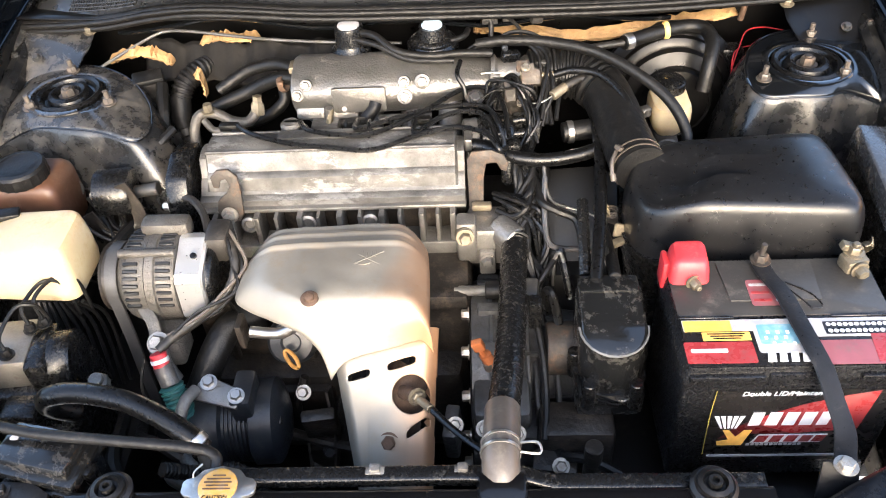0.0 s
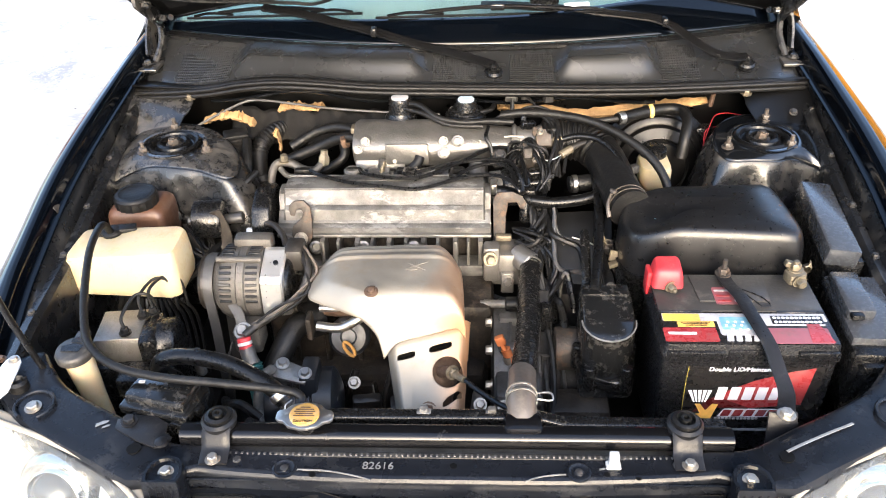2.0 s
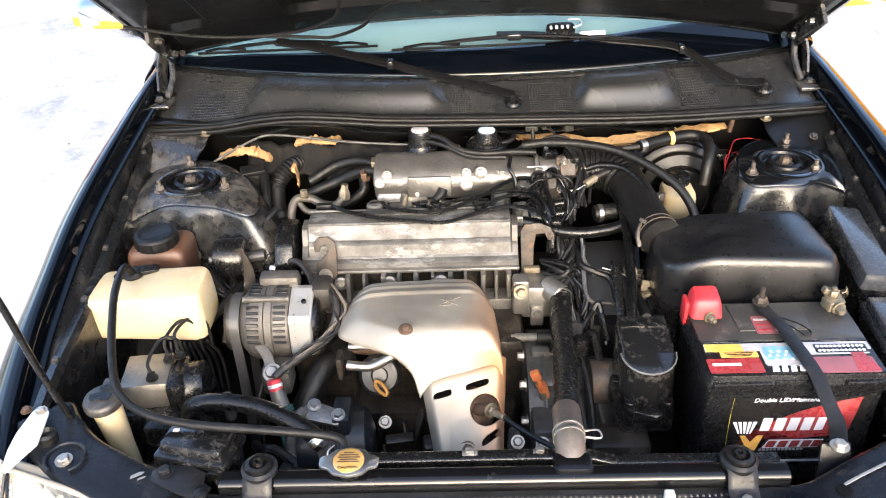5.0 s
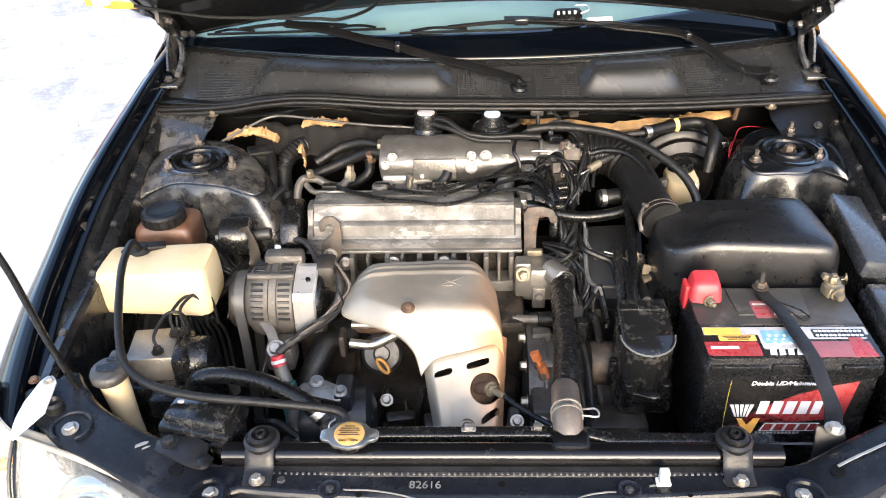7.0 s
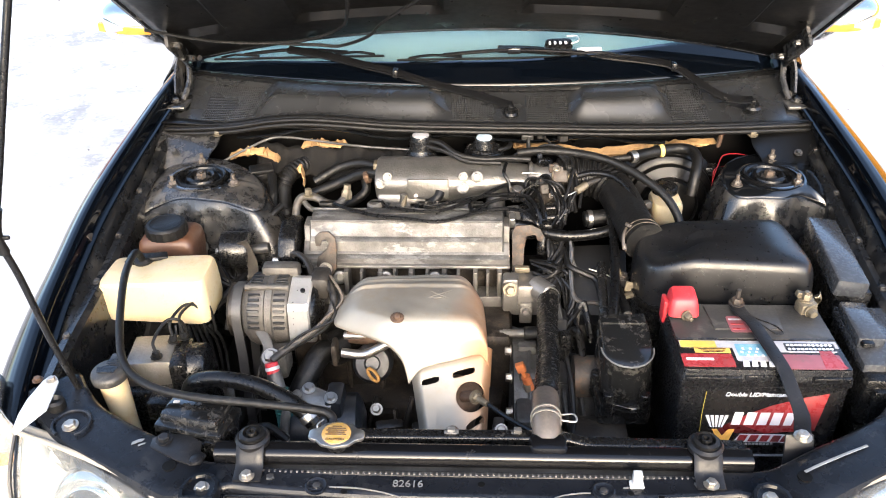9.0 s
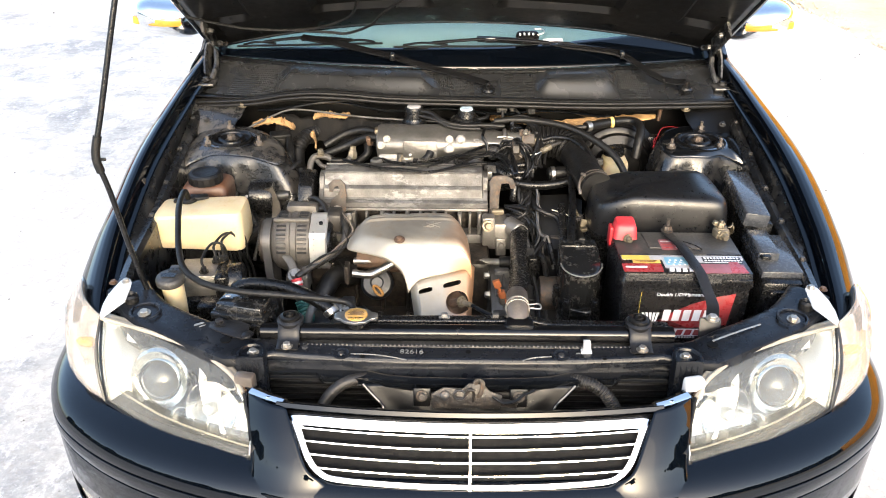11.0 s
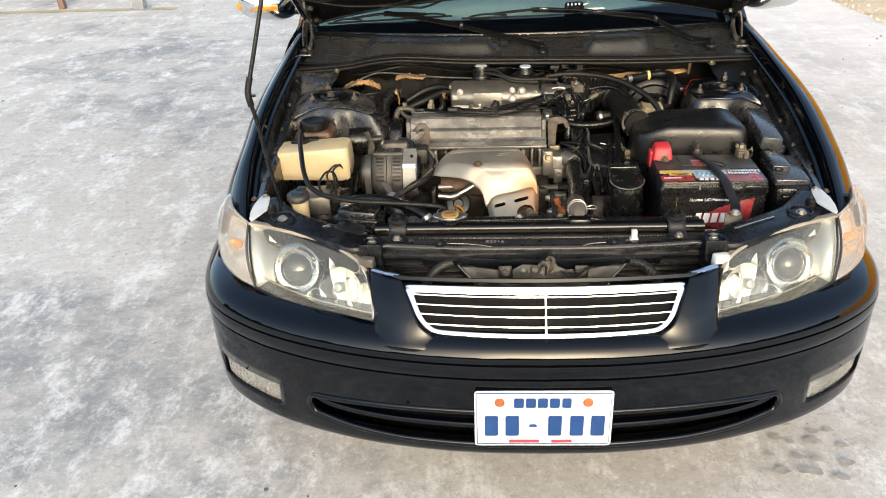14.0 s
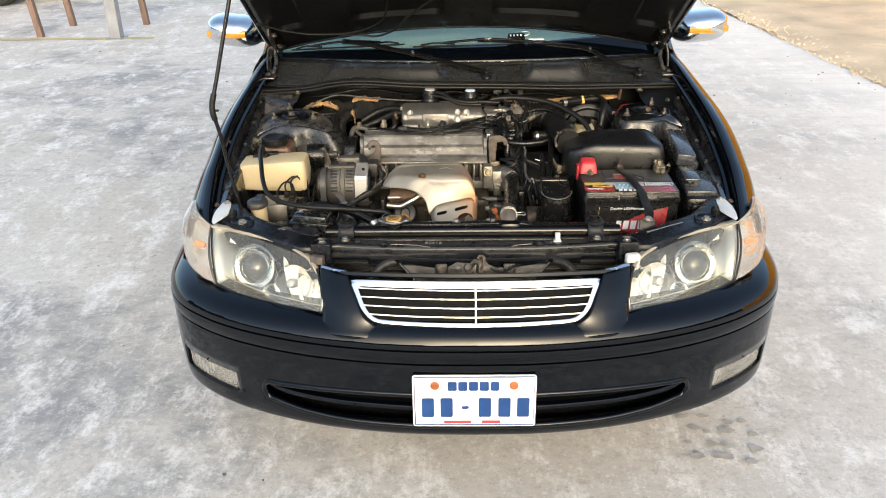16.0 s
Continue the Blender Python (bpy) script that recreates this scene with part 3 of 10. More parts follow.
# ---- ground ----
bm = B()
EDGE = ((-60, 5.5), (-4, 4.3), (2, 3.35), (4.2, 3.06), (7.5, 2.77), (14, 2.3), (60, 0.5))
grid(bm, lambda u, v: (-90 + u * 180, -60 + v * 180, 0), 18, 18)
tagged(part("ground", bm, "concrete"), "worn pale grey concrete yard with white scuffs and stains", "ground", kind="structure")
bm = B()
grid(bm, lambda u, v: (lerp_at(EDGE, -60 + v * 120)[0] + u * u * 80 + 0.05 * noise.noise(Vector((0, v * 130, 0))), -60 + v * 120,
                       0.006 + 0.05 * min(1, u * 6) + 0.03 * noise.noise(Vector((u * 40, v * 60, 3)))), 30, 240)
tagged(part("earth_verge", bm, "dirt"), "dry sandy brown earth beside the concrete", "ground", kind="structure")
bm = B()
random.seed(5)
for i in range(1500):
    y = random.uniform(1.5, 14)
    x = lerp_at(EDGE, y)[0] + random.expovariate(1 / 0.25) - 0.05
    s = random.uniform(0.006, 0.022)
    rbox(bm, (x, y, 0.012 + s * 0.3), (s, s * random.uniform(0.7, 1.3), s * 0.7), 0, (random.uniform(0, 60), random.uniform(0, 60), random.uniform(0, 90)))
tagged(part("gravel", bm, "dirt", sharp=10), "loose gravel along the concrete edge", "gravel", kind="stuff")
bm = B()
random.seed(8)
for i in range(260):
    x, y = random.uniform(-3.2, 3.0), random.uniform(-1.2, 6.5)
    s = 0.003 + random.expovariate(1 / 0.002)
    s = min(s, 0.010)
    rbox(bm, (x, y, s * 0.25), (s, s * random.uniform(0.6, 1.5), s * 0.6), 0, (random.uniform(0, 40), random.uniform(0, 40), random.uniform(0, 90)))
tagged(part("debris", bm, "crumb", sharp=10), "scattered dark crumbs and grit on the concrete", "debris", kind="stuff")
bm = B()
random.seed(14)
for i in range(16):
    x, y = 0.66 + 0.058 * (i % 4) - 0.012 * (i // 4) + random.uniform(-0.02, 0.02), 0.40 - 0.060 * (i // 4) - 0.008 * (i % 4) + random.uniform(-0.012, 0.012)
    r = random.uniform(0.012, 0.024)
    ring = [(x + r * (1 + 0.3 * random.uniform(-1, 1)) * math.cos(2 * math.pi * k / 12), y + 0.6 * r * (1 + 0.3 * random.uniform(-1, 1)) * math.sin(2 * math.pi * k / 12), 0.004 + 0.0004 * i) for k in range(12)]
    bm.faces.new([bm.verts.new(p) for p in ring])
tagged(part("tread_mark", bm, "damp"), "dark damp tread print on the concrete beside the car", "stain", kind="structure")
# Unseen wall, added so the right wing and bumper reflect orange.
bm = B()
rbox(bm, (11.0, 5.0, 1.8), (0.2, 19.0, 3.6), 0.02, (0, 0, 37))
tagged(part("unseen_wall_east", bm, "ochre"), "plain ochre painted wall added out of view for orange reflections", "wall", kind="structure")
bm = B()
grid(bm, lambda u, v: (-9 + u * 6.1, 6.20 + 0.012 * (v - 0.5) * 2 * 4 + 0.02 * u, 0.004), 30, 1)
tagged(part("painted_line", bm, "linep"), "faded yellow line painted across the concrete", "road marking", kind="structure")

for x, y, s, lean, m, lab, h in ((-3.26, 6.24, 0.10, (0.0, 0.0), "galv", "square grey painted steel post standing on concrete", 0.95),
                                 (-4.03, 6.33, 0.055, (-0.10, 0.0), "wood", "thin weathered brown timber leg on concrete", 0.78),
                                 (-3.95, 6.89, 0.055, (-0.09, 0.0), "wood", "thin weathered brown timber leg on concrete", 0.78),
                                 (-3.20, 6.91, 0.055, (-0.07, 0.0), "wood", "thin weathered brown timber leg on concrete", 0.78)):
    bm = B()
    loft(bm, [[(x + lean[0] * k * h + a * s / 2, y + b * s / 2, k * h) for a, b in ((-1, -1), (-.9, -1), (1, -1), (1, 1), (-1, 1))] for k in (0, 0.02, 0.5, 1)])
    post = thing("metal_post" if m == "galv" else "timber_leg", (x, y, 0), lab, "post", "posts beside the yard line")
    part("shaft", bm, m, post, sharp=20)
    if m == "galv":
        bm = B()
        rbox(bm, (x, y, 0.004), (0.16, 0.16, 0.008), 0.002)
        part("base_plate", bm, "galv", post)

# Added tree line, never in view: blocks low sky and darkens paint reflections.
bm = B()
random.seed(21)
N = 160
rows = [[], []]
for i in range(N + 1):
    a = radians(175 + 190 * i / N)
    r = 26 + 2.5 * noise.noise(Vector((i * 0.4, 0, 0)))
    h = 4.6 + 2.0 * noise.noise(Vector((i * 0.23, 5, 0))) + 1.0 * noise.noise(Vector((i * 1.3, 9, 0)))
    rows[0].append(bm.verts.new((r * math.cos(a), r * math.sin(a), 0)))
    rows[1].append(bm.verts.new((r * math.cos(a), r * math.sin(a), h)))
for i in range(N):
    bm.faces.new((rows[0][i], rows[0][i + 1], rows[1][i + 1], rows[1][i]))
tagged(part("backdrop", bm, "treeline"), "dark tree line added out of view to darken reflections", "trees", kind="structure")

veh = thing("parked_vehicle", (-6.2, 8.6, 0), "maroon vehicle with black tyres parked on concrete", "car")
bm = B()
for sx in (-7.55, -5.35):
    lathe(bm, (sx, 8.1, 0.30), (0, 1, 0), [(0.17, 0), (0.27, 0.0), (0.30, 0.03), (0.30, 0.17), (0.27, 0.2), (0.17, 0.2)], 32)
part("tyre", bm, "tyre", veh)
bm = B()
for sx in (-7.55, -5.35):
    lathe(bm, (sx, 8.12, 0.30), (0, 1, 0), [(0.02, 0.0), (0.05, -0.01), (0.15, 0.01), (0.17, 0.0), (0.17, 0.1)], 24)
part("wheel_rim", bm, "silver", veh)
bm = B()
rbox(bm, (-6.6, 8.95, 0.62), (3.9, 1.6, 0.62), 0.08, seg=3)
rbox(bm, (-6.8, 8.95, 1.1), (2.2, 1.45, 0.5), 0.12, seg=3, taper=0.15)
part("body", bm, "maroon", veh)

# ---- car: outer body ----
car = thing("car", (0, 2.2, 0), "black saloon car with its bonnet propped open on concrete", "car")
PLAN = ((0, 0, 0), (0.15, 0.15, 0.004), (0.30, 0.30, 0.022), (0.45, 0.445, 0.055), (0.60, 0.588, 0.108), (0.72, 0.697, 0.170),
        (0.84, 0.788, 0.252), (0.96, 0.842, 0.358), (1.10, 0.866, 0.495), (1.22, 0.872, 0.61))


def plan(s):
    a = abs(s)
    x, y = smooth_at(PLAN, a)
    x2, y2 = smooth_at(PLAN, min(1.22, a + 0.01))
    x1, y1 = smooth_at(PLAN, max(0, a - 0.01))
    t = Vector((x2 - x1, y2 - y1)).normalized()
    n = Vector((-t.y, t.x))
    sg = -1 if s < 0 else 1
    return Vector((sg * x, y)), Vector((sg * n.x, n.y))


def on_bumper(s, z, off=0.0):
    p, n = plan(s)
    o = off + smooth_at(BPROF, z)[0]
    return Vector((p.x + n.x * o, p.y + n.y * o, z))


BPROF = ((0.228, 0.12), (0.233, 0.05), (0.243, 0.022), (0.258, 0.010), (0.30, 0.006), (0.36, 0.003), (0.45, 0.002),
         (0.462, 0.003), (0.466, 0.010), (0.470, 0.002), (0.478, 0.0), (0.495, 0.0), (0.500, 0.001), (0.503, 0.008), (0.507, 0.002), (0.52, 0.004),
         (0.535, 0.013), (0.546, 0.026), (0.555, 0.045), (0.562, 0.075), (0.566, 0.11))
ZS = [0.185, 0.192, 0.20, 0.21, 0.225, 0.24, 0.255, 0.27, 0.282, 0.29, 0.302, 0.314, 0.326, 0.338, 0.35, 0.365, 0.39, 0.42, 0.45, 0.462, 0.466, 0.470, 0.478,
      0.495, 0.500, 0.503, 0.507, 0.514, 0.522, 0.530, 0.538, 0.546, 0.553, 0.558, 0.562, 0.566]


def ease(t):
    t = min(1.0, max(0.0, t))
    return t * t * (3 - 2 * t)


SLOT = 0.555


def slot_top(a):
    return 0.377 - 0.016 * min(1, a / SLOT) ** 3


def slot_floor(a):
    return 0.279 + 0.038 * min(1, a / SLOT) ** 5


def row_height(s, j):
    """Rows of the bumper bend along the edges of the air intake."""
    z, a = ZS[j], abs(s)
    k = ease(min(1, max(0, (a - SLOT) / 0.06)))
    lo = slot_floor(a) + (0.262 - slot_floor(a)) * k
    hi = slot_top(a) + (0.35 - slot_top(a)) * k
    if z <= 0.255:
        return 0.228 + (z - 0.185) * (lo - 0.228) / 0.07
    if z < 0.35:
        return lo + (z - 0.255) * (hi - lo) / 0.095
    if z < 0.42:
        return hi + (z - 0.35) * (0.42 - hi) / 0.07
    return z


bm = B()
NU = 200
V = [[bm.verts.new(on_bumper(-1.22 + 2.44 * i / NU, row_height(-1.22 + 2.44 * i / NU, j))) for j in range(len(ZS))] for i in range(NU + 1)]
for i in range(NU):
    s = -1.22 + 2.44 * (i + 0.5) / NU
    for j in range(len(ZS) - 1):
        z = (ZS[j] + ZS[j + 1]) / 2
        if abs(s) < SLOT and 0.255 < z < 0.350:
            continue
        if 0.63 < abs(s) < 0.85 and 0.302 < z < 0.362:
            continue
        bm.faces.new((V[i][j], V[i + 1][j], V[i + 1][j + 1], V[i][j + 1]))
for sg in (-1, 1):
    def pillar(u, v, sg=sg):
        x0 = 0.232 + 0.150 * u
        e = 1 - math.sin(math.pi * u) ** 0.6
        pts = [(0.0, *on_bumper(x0, 0.519, 0.006)), (0.12, *on_bumper(x0, 0.531, -0.001 + 0.009 * e)), (0.26, *(on_bumper(x0 + 0.004, 0.546, -0.004 + 0.012 * e))),
               (0.45, 0.268 + 0.104 * u, 0.052 + 0.036 * u, 0.572), (0.72, 0.292 + 0.090 * u, 0.087 + 0.040 * u, 0.612), (1.0, 0.314 + 0.074 * u, 0.128 + 0.044 * u, 0.650 + 0.002 * u)]
        p = Vector(smooth_at(pts, v))
        p.y -= 0.010 * math.sin(math.pi * u) * min(1, v * 2)
        return (sg * p.x, p.y, p.z)
    grid(bm, pillar, 14, 24)
    grid(bm, lambda u, v, sg=sg: (sg * (0.314 + 0.078 * u), 0.128 + 0.044 * u + 0.02 * v, 0.650 + 0.002 * u - 0.004 * v), 4, 3)
bump = part("bumper_cover", bm, "paint", car, "glossy black painted front bumper", sharp=45, thick=0.003)
# Black sheets give the intake and lamp openings their shade as colour.
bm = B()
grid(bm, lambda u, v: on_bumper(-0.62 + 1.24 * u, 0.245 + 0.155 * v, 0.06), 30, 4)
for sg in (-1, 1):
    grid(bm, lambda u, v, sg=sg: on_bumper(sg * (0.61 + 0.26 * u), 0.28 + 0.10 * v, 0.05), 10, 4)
part("intake_shade_backing", bm, "void", car, thick=0.003)
for sg in (-1, 1):
    bm = B()
    tube(bm, [on_bumper(sg * s, z, 0.010) for s, z in ((0.535, 0.357), (0.51, 0.347), (0.47, 0.341), (0.40, 0.337), (0.3, 0.335), (0.15, 0.334), (0.0, 0.334))], 0.006, 10, 6, flat=(0.014, 0.022, (0, 1, 0)))
    part("intake_bar", bm, "paint", car, "glossy black bar across the lower air intake")
    bm = B()
    tube(bm, [on_bumper(sg * a, slot_top(a), 0.002) for a in (0.0, 0.15, 0.3, 0.42, 0.50, 0.54)] + [on_bumper(sg * 0.555, 0.338, 0.004)] + [on_bumper(sg * a, slot_floor(a) - 0.001, 0.004) for a in (0.545, 0.52, 0.48, 0.44, 0.36, 0.28, 0.15, 0.0)], 0.0088, 12, 5)
    part("intake_lip", bm, "paint", car)

# number plate with bars for its writing
bm = B()
prism(bm, rrect(-0.004, 0.367, 0.302, 0.152, 0.008), (0, -0.004, 0), (1, 0, 0), (0, 0, 1), 0.002)
plate = part("number_plate", bm, "platew", car, "white number plate with dark blue characters")
bm = B()
tube(bm, [(-0.004 + x * 0.146, -0.007, 0.367 + z * 0.071) for x, z in ((-1, -1), (1, -1), (1, 1), (-1, 1), (-1, -1))], 0.0014, 6, straight=True)
part("border", bm, "plateb", plate)
bm = B()
for i, x in enumerate((-0.118, -0.072, -0.026, 0.022, 0.070, 0.116)):
    w, h = (0.03, 0.056) if i != 2 else (0.018, 0.008)
    prism(bm, rrect(x, 0.348, w, h, 0.004), (0, -0.0064, 0), (1, 0, 0), (0, 0, 1), 0.0012)
part("character_bar", bm, "plateb", plate)
bm = B()
for x, w in ((-0.058, 0.022), (-0.032, 0.022), (-0.006, 0.022), (0.020, 0.022), (0.046, 0.02)):
    prism(bm, rrect(x, 0.411, w, 0.026, 0.004), (0, -0.0064, 0), (1, 0, 0), (0, 0, 1), 0.001)
part("script_bar", bm, "plateb", plate)
bm = B()
for x, w in ((-0.045, 0.068), (0.038, 0.046)):
    prism(bm, rrect(x, 0.304, w, 0.008, 0.002), (0, -0.0064, 0), (1, 0, 0), (0, 0, 1), 0.001)
part("red_bar", bm, "plater", plate)
for x in (-0.100, 0.092):
    bm = B()
    lathe(bm, (x, -0.006, 0.413), (0, -1, 0), [(0.011, 0), (0.011, 0.003), (0.008, 0.006)], 16)
    part("screw_cap", bm, "orange", plate, "orange screw cap")


# grille
def G(u, v, off=0.0):
    lo = Vector((0.266 * u, 0.034 + 0.013 * u * u, 0.553 + 0.006 * u * u))
    hi = Vector((0.316 * u, 0.098 + 0.030 * u * u, 0.650 - 0.006 * u * u))
    p = lo.lerp(hi, v)
    return p + Vector((0, 0.82, -0.57)) * off


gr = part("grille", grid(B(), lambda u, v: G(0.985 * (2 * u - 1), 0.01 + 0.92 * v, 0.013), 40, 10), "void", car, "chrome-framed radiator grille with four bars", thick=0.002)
ring = [(-1 + 2 * i / 24, 0.0) for i in range(25)]
OUT = ((0.0, 0.945), (0.5, 0.945), (0.88, 0.940), (0.96, 0.925), (0.995, 0.87), (1.0, 0.70), (0.995, 0.45), (0.975, 0.22), (0.935, 0.085), (0.86, 0.020), (0.6, 0.005), (0.3, 0.0), (0.0, 0.0))
INN = ((0.0, 0.790), (0.5, 0.790), (0.84, 0.788), (0.90, 0.786), (0.935, 0.770), (0.940, 0.68), (0.943, 0.45), (0.930, 0.26), (0.890, 0.14), (0.82, 0.098), (0.6, 0.086), (0.3, 0.082), (0.0, 0.082))


def hoop(tab):
    half = [(p.x, p.y) for p in spline([(u, v, 0) for u, v in tab], 4)]
    return half + [(-u, v) for u, v in half[-2:0:-1]]


bm = B()
rows = []
for (a, b), (c, d) in zip(hoop(OUT), hoop(INN)):
    rows.append([bm.verts.new(G(a + (c - a) * k, b + (d - b) * k, off)) for k, off in ((0.0, 0.012), (0.0, 0.000), (0.05, -0.0020), (0.5, -0.0026), (0.95, -0.0018), (1.0, 0.000), (1.0, 0.012))])
for i in range(len(rows)):
    p, q = rows[i], rows[(i + 1) % len(rows)]
    for k in range(6):
        bm.faces.new((p[k], q[k], q[k + 1], p[k + 1]))
part("frame", bm, "chrome", gr, "broad bright chrome surround", sharp=50)
bm = B()
rows = [[bm.verts.new(G(a * m_, 0.47 + (b - 0.47) * m_, off)) for m_, off in ((1.0, 0.010), (1.02, 0.010), (1.045, 0.012), (1.045, 0.030))] for a, b in hoop(OUT)]
for i in range(len(rows)):
    p, q = rows[i], rows[(i + 1) % len(rows)]
    for k in range(3):
        bm.faces.new((p[k], q[k], q[k + 1], p[k + 1]))
part("surround_recess", bm, "rubclean", gr, "black recess round the grille")
for v in (0.20, 0.385, 0.57, 0.755):
    bm = B()
    tube(bm, [G(u * 0.942, v, 0.003) for u, _ in ring], 0.004, 8, 1, flat=(0.0042, 0.014, (0, 0.8, -0.5)))
    part("slat", bm, "chrome", gr)
bm = B()
tube(bm, [G(0, v, -0.001) for v in (0.0, 0.3, 0.6, 0.9)], 0.004, 8, 2, flat=(0.0052, 0.016, (0, 0.8, -0.5)))
part("centre_bar", bm, "chrome", gr)
bm = B()
tube(bm, [G(u * 1.03, 1.06, 0.004) for u, _ in ring], 0.006, 8, 1, flat=(0.012, 0.02, (0, 0.8, -0.5)))
part("top_trim", bm, "paint", gr)

# headlights and corner lamps
HL_B = ((0.352, 0.086, 0.558), (0.44, 0.116, 0.552), (0.55, 0.160, 0.553), (0.673, 0.234, 0.566))
HL_T = ((0.398, 0.182, 0.654), (0.47, 0.240, 0.668), (0.58, 0.290, 0.682), (0.692, 0.328, 0.690))


def along(tab, k):
    t = [(i / (len(tab) - 1), *r) for i, r in enumerate(tab)]
    return Vector(smooth_at(t, k))


def lamp_face(sg, u, v, off=0.0):
    r = min(1.0, max(0.0, 1 - u / 0.13))
    k = 1 - math.sqrt(1 - r * r)
    v = 0.30 * k + (1 - 0.42 * k) * v
    p = along(HL_B, u).lerp(along(HL_T, u), v)
    bulge = 0.020 * math.sin(math.pi * min(1, max(0, v))) * (0.5 + 0.5 * math.sin(math.pi * min(1, max(0, u)))) + off
    p += Vector((0.35, -0.72, 0.55)) * bulge
    return (sg * p.x, p.y, p.z)


TURRETS = {-1: dict(at=(-0.585, 0.972), skin="towerd", bolts=((-0.050, -0.036), (0.076, -0.030), (-0.020, 0.072)),
                    crease=((0.146, -0.057, 0.772), (0.135, -0.020, 0.780), (0.110, 0.020, 0.787), (0.077, 0.056, 0.791), (0.035, 0.082, 0.794), (-0.010, 0.095, 0.795), (-0.065, 0.098, 0.792),
                            (-0.100, 0.060, 0.784), (-0.113, 0.010, 0.774), (-0.121, -0.035, 0.760), (-0.126, -0.068, 0.746), (-0.112, -0.080, 0.747), (-0.077, -0.075, 0.765), (-0.027, -0.078, 0.786),
                            (0.033, -0.088, 0.789), (0.073, -0.092, 0.785), (0.128, -0.105, 0.774), (0.145, -0.085, 0.770))),
           1: dict(at=(0.588, 0.985), skin="bayp", bolts=((0.076, -0.040), (-0.046, -0.034), (-0.030, 0.084)),
                   crease=((0.098, -0.030, 0.792), (0.092, 0.010, 0.795), (0.070, 0.060, 0.796), (0.030, 0.096, 0.796), (-0.030, 0.112, 0.796), (-0.090, 0.112, 0.792), (-0.140, 0.100, 0.786),
                           (-0.156, 0.040, 0.774), (-0.152, -0.020, 0.758), (-0.142, -0.062, 0.742), (-0.124, -0.070, 0.745), (-0.090, -0.060, 0.762), (-0.045, -0.060, 0.780), (-0.010, -0.074, 0.783),
                           (0.035, -0.076, 0.786), (0.075, -0.076, 0.786), (0.093, -0.060, 0.789)))}


def turret(sg):
    """A pressed suspension turret: a plate round the strut mount, a shoulder falling to the wing, and a folded wall below."""
    T = TURRETS[sg]
    cx, cy = T["at"]
    C = spline(T["crease"] + T["crease"][:1], 5)[:-1]
    n = len(C)
    rings = []
    for j in range(17):
        ring = []
        for p in C:
            a, r = math.atan2(p.y, p.x), math.hypot(p.x, p.y)
            c, q = Vector((math.cos(a), math.sin(a))), None
            if j < 3:
                rr, z = ((0.054, 0.786), (0.056, 0.794), (0.060, 0.7965))[j]
                q = c * rr
            elif j < 9:
                f = (j - 2) / 6
                q = c * (0.060 + (r - 0.060) * f)
                z = 0.7965 + (p.z - 0.7965) * (f ** 1.5) + 0.0025 * math.sin(math.pi * f) * (p.z < 0.78)
            else:
                k = j - 8
                f, dz = ((1.018, 0.002), (1.05, 0.008), (1.10, 0.020), (1.19, 0.044), (1.28, 0.076), (1.37, 0.120), (1.48, 0.200), (1.54, 0.300))[k - 1]
                fold = (0.012 * noise.noise(Vector((a * 2.2, dz * 16, sg * 3.0))) + 0.006 * noise.noise(Vector((a * 6.0, dz * 22, sg + 7.0)))) * min(1, dz * 26)
                q = c * (r * f + fold)
                z = p.z - dz
            ring.append((cx - sg * q.x, cy + q.y, z))
        rings.append(ring)
    tw = part("strut_tower", loft(B(), rings, caps=False), "towerw", car, "dusty black suspension turret", thick=0.002, sharp=50)
    bm = B()
    loft(bm, [[(p[0], p[1], p[2] + 0.0016) for p in r] for r in rings[2:9]], caps=False)
    part("turret_plate", bm, T["skin"], tw, "dusty pressed turret plate" if sg < 0 else "glossy black turret plate", thick=0.001, sharp=50)
    bm = B()
    tube(bm, [(x, y, z + 0.001) for x, y, z in rings[8] + rings[8][:1]], 0.0017, 6, 1)
    part("pressed_rim", bm, "bayp", tw)
    bm = B()
    a0, a1 = (100, 300) if sg < 0 else (20, 380)
    tube(bm, [(cx + 0.062 * math.cos(radians(a)) * (1.06 if sg < 0 else 1), cy + 0.060 * math.sin(radians(a)), 0.7995) for a in range(a0, a1 + 1, 10)], 0.003, 8, 2, flat=(0.011, 0.0035, (0, 0, 1)))
    part("mount_lip", bm, T["skin"], tw)
    bm = B()
    lathe(bm, (cx, cy, 0.790), (0, 0, 1), [(0.054, 0.0), (0.053, 0.010), (0.049, 0.013), (0.044, 0.011), (0.040, 0.003), (0.036, 0.002), (0.032, 0.011), (0.026, 0.014), (0.021, 0.012), (0.018, 0.003), (0.013, 0.002), (0.001, 0.002)], 44, closed=False)
    part("mount", bm, "rubclean", tw, "black rubber strut mount", thick=0.001)
    nut("centre_nut", (cx, cy, 0.796), (0, 0, 1), 0.011, 0.012, "hookr", tw, 0.005)
    for dx, dy in T["bolts"]:
        nut("strut_nut", (cx - sg * dx, cy + dy, 0.7975), (0, 0, 1), 0.0082, 0.009, "hosend", tw, 0.014)


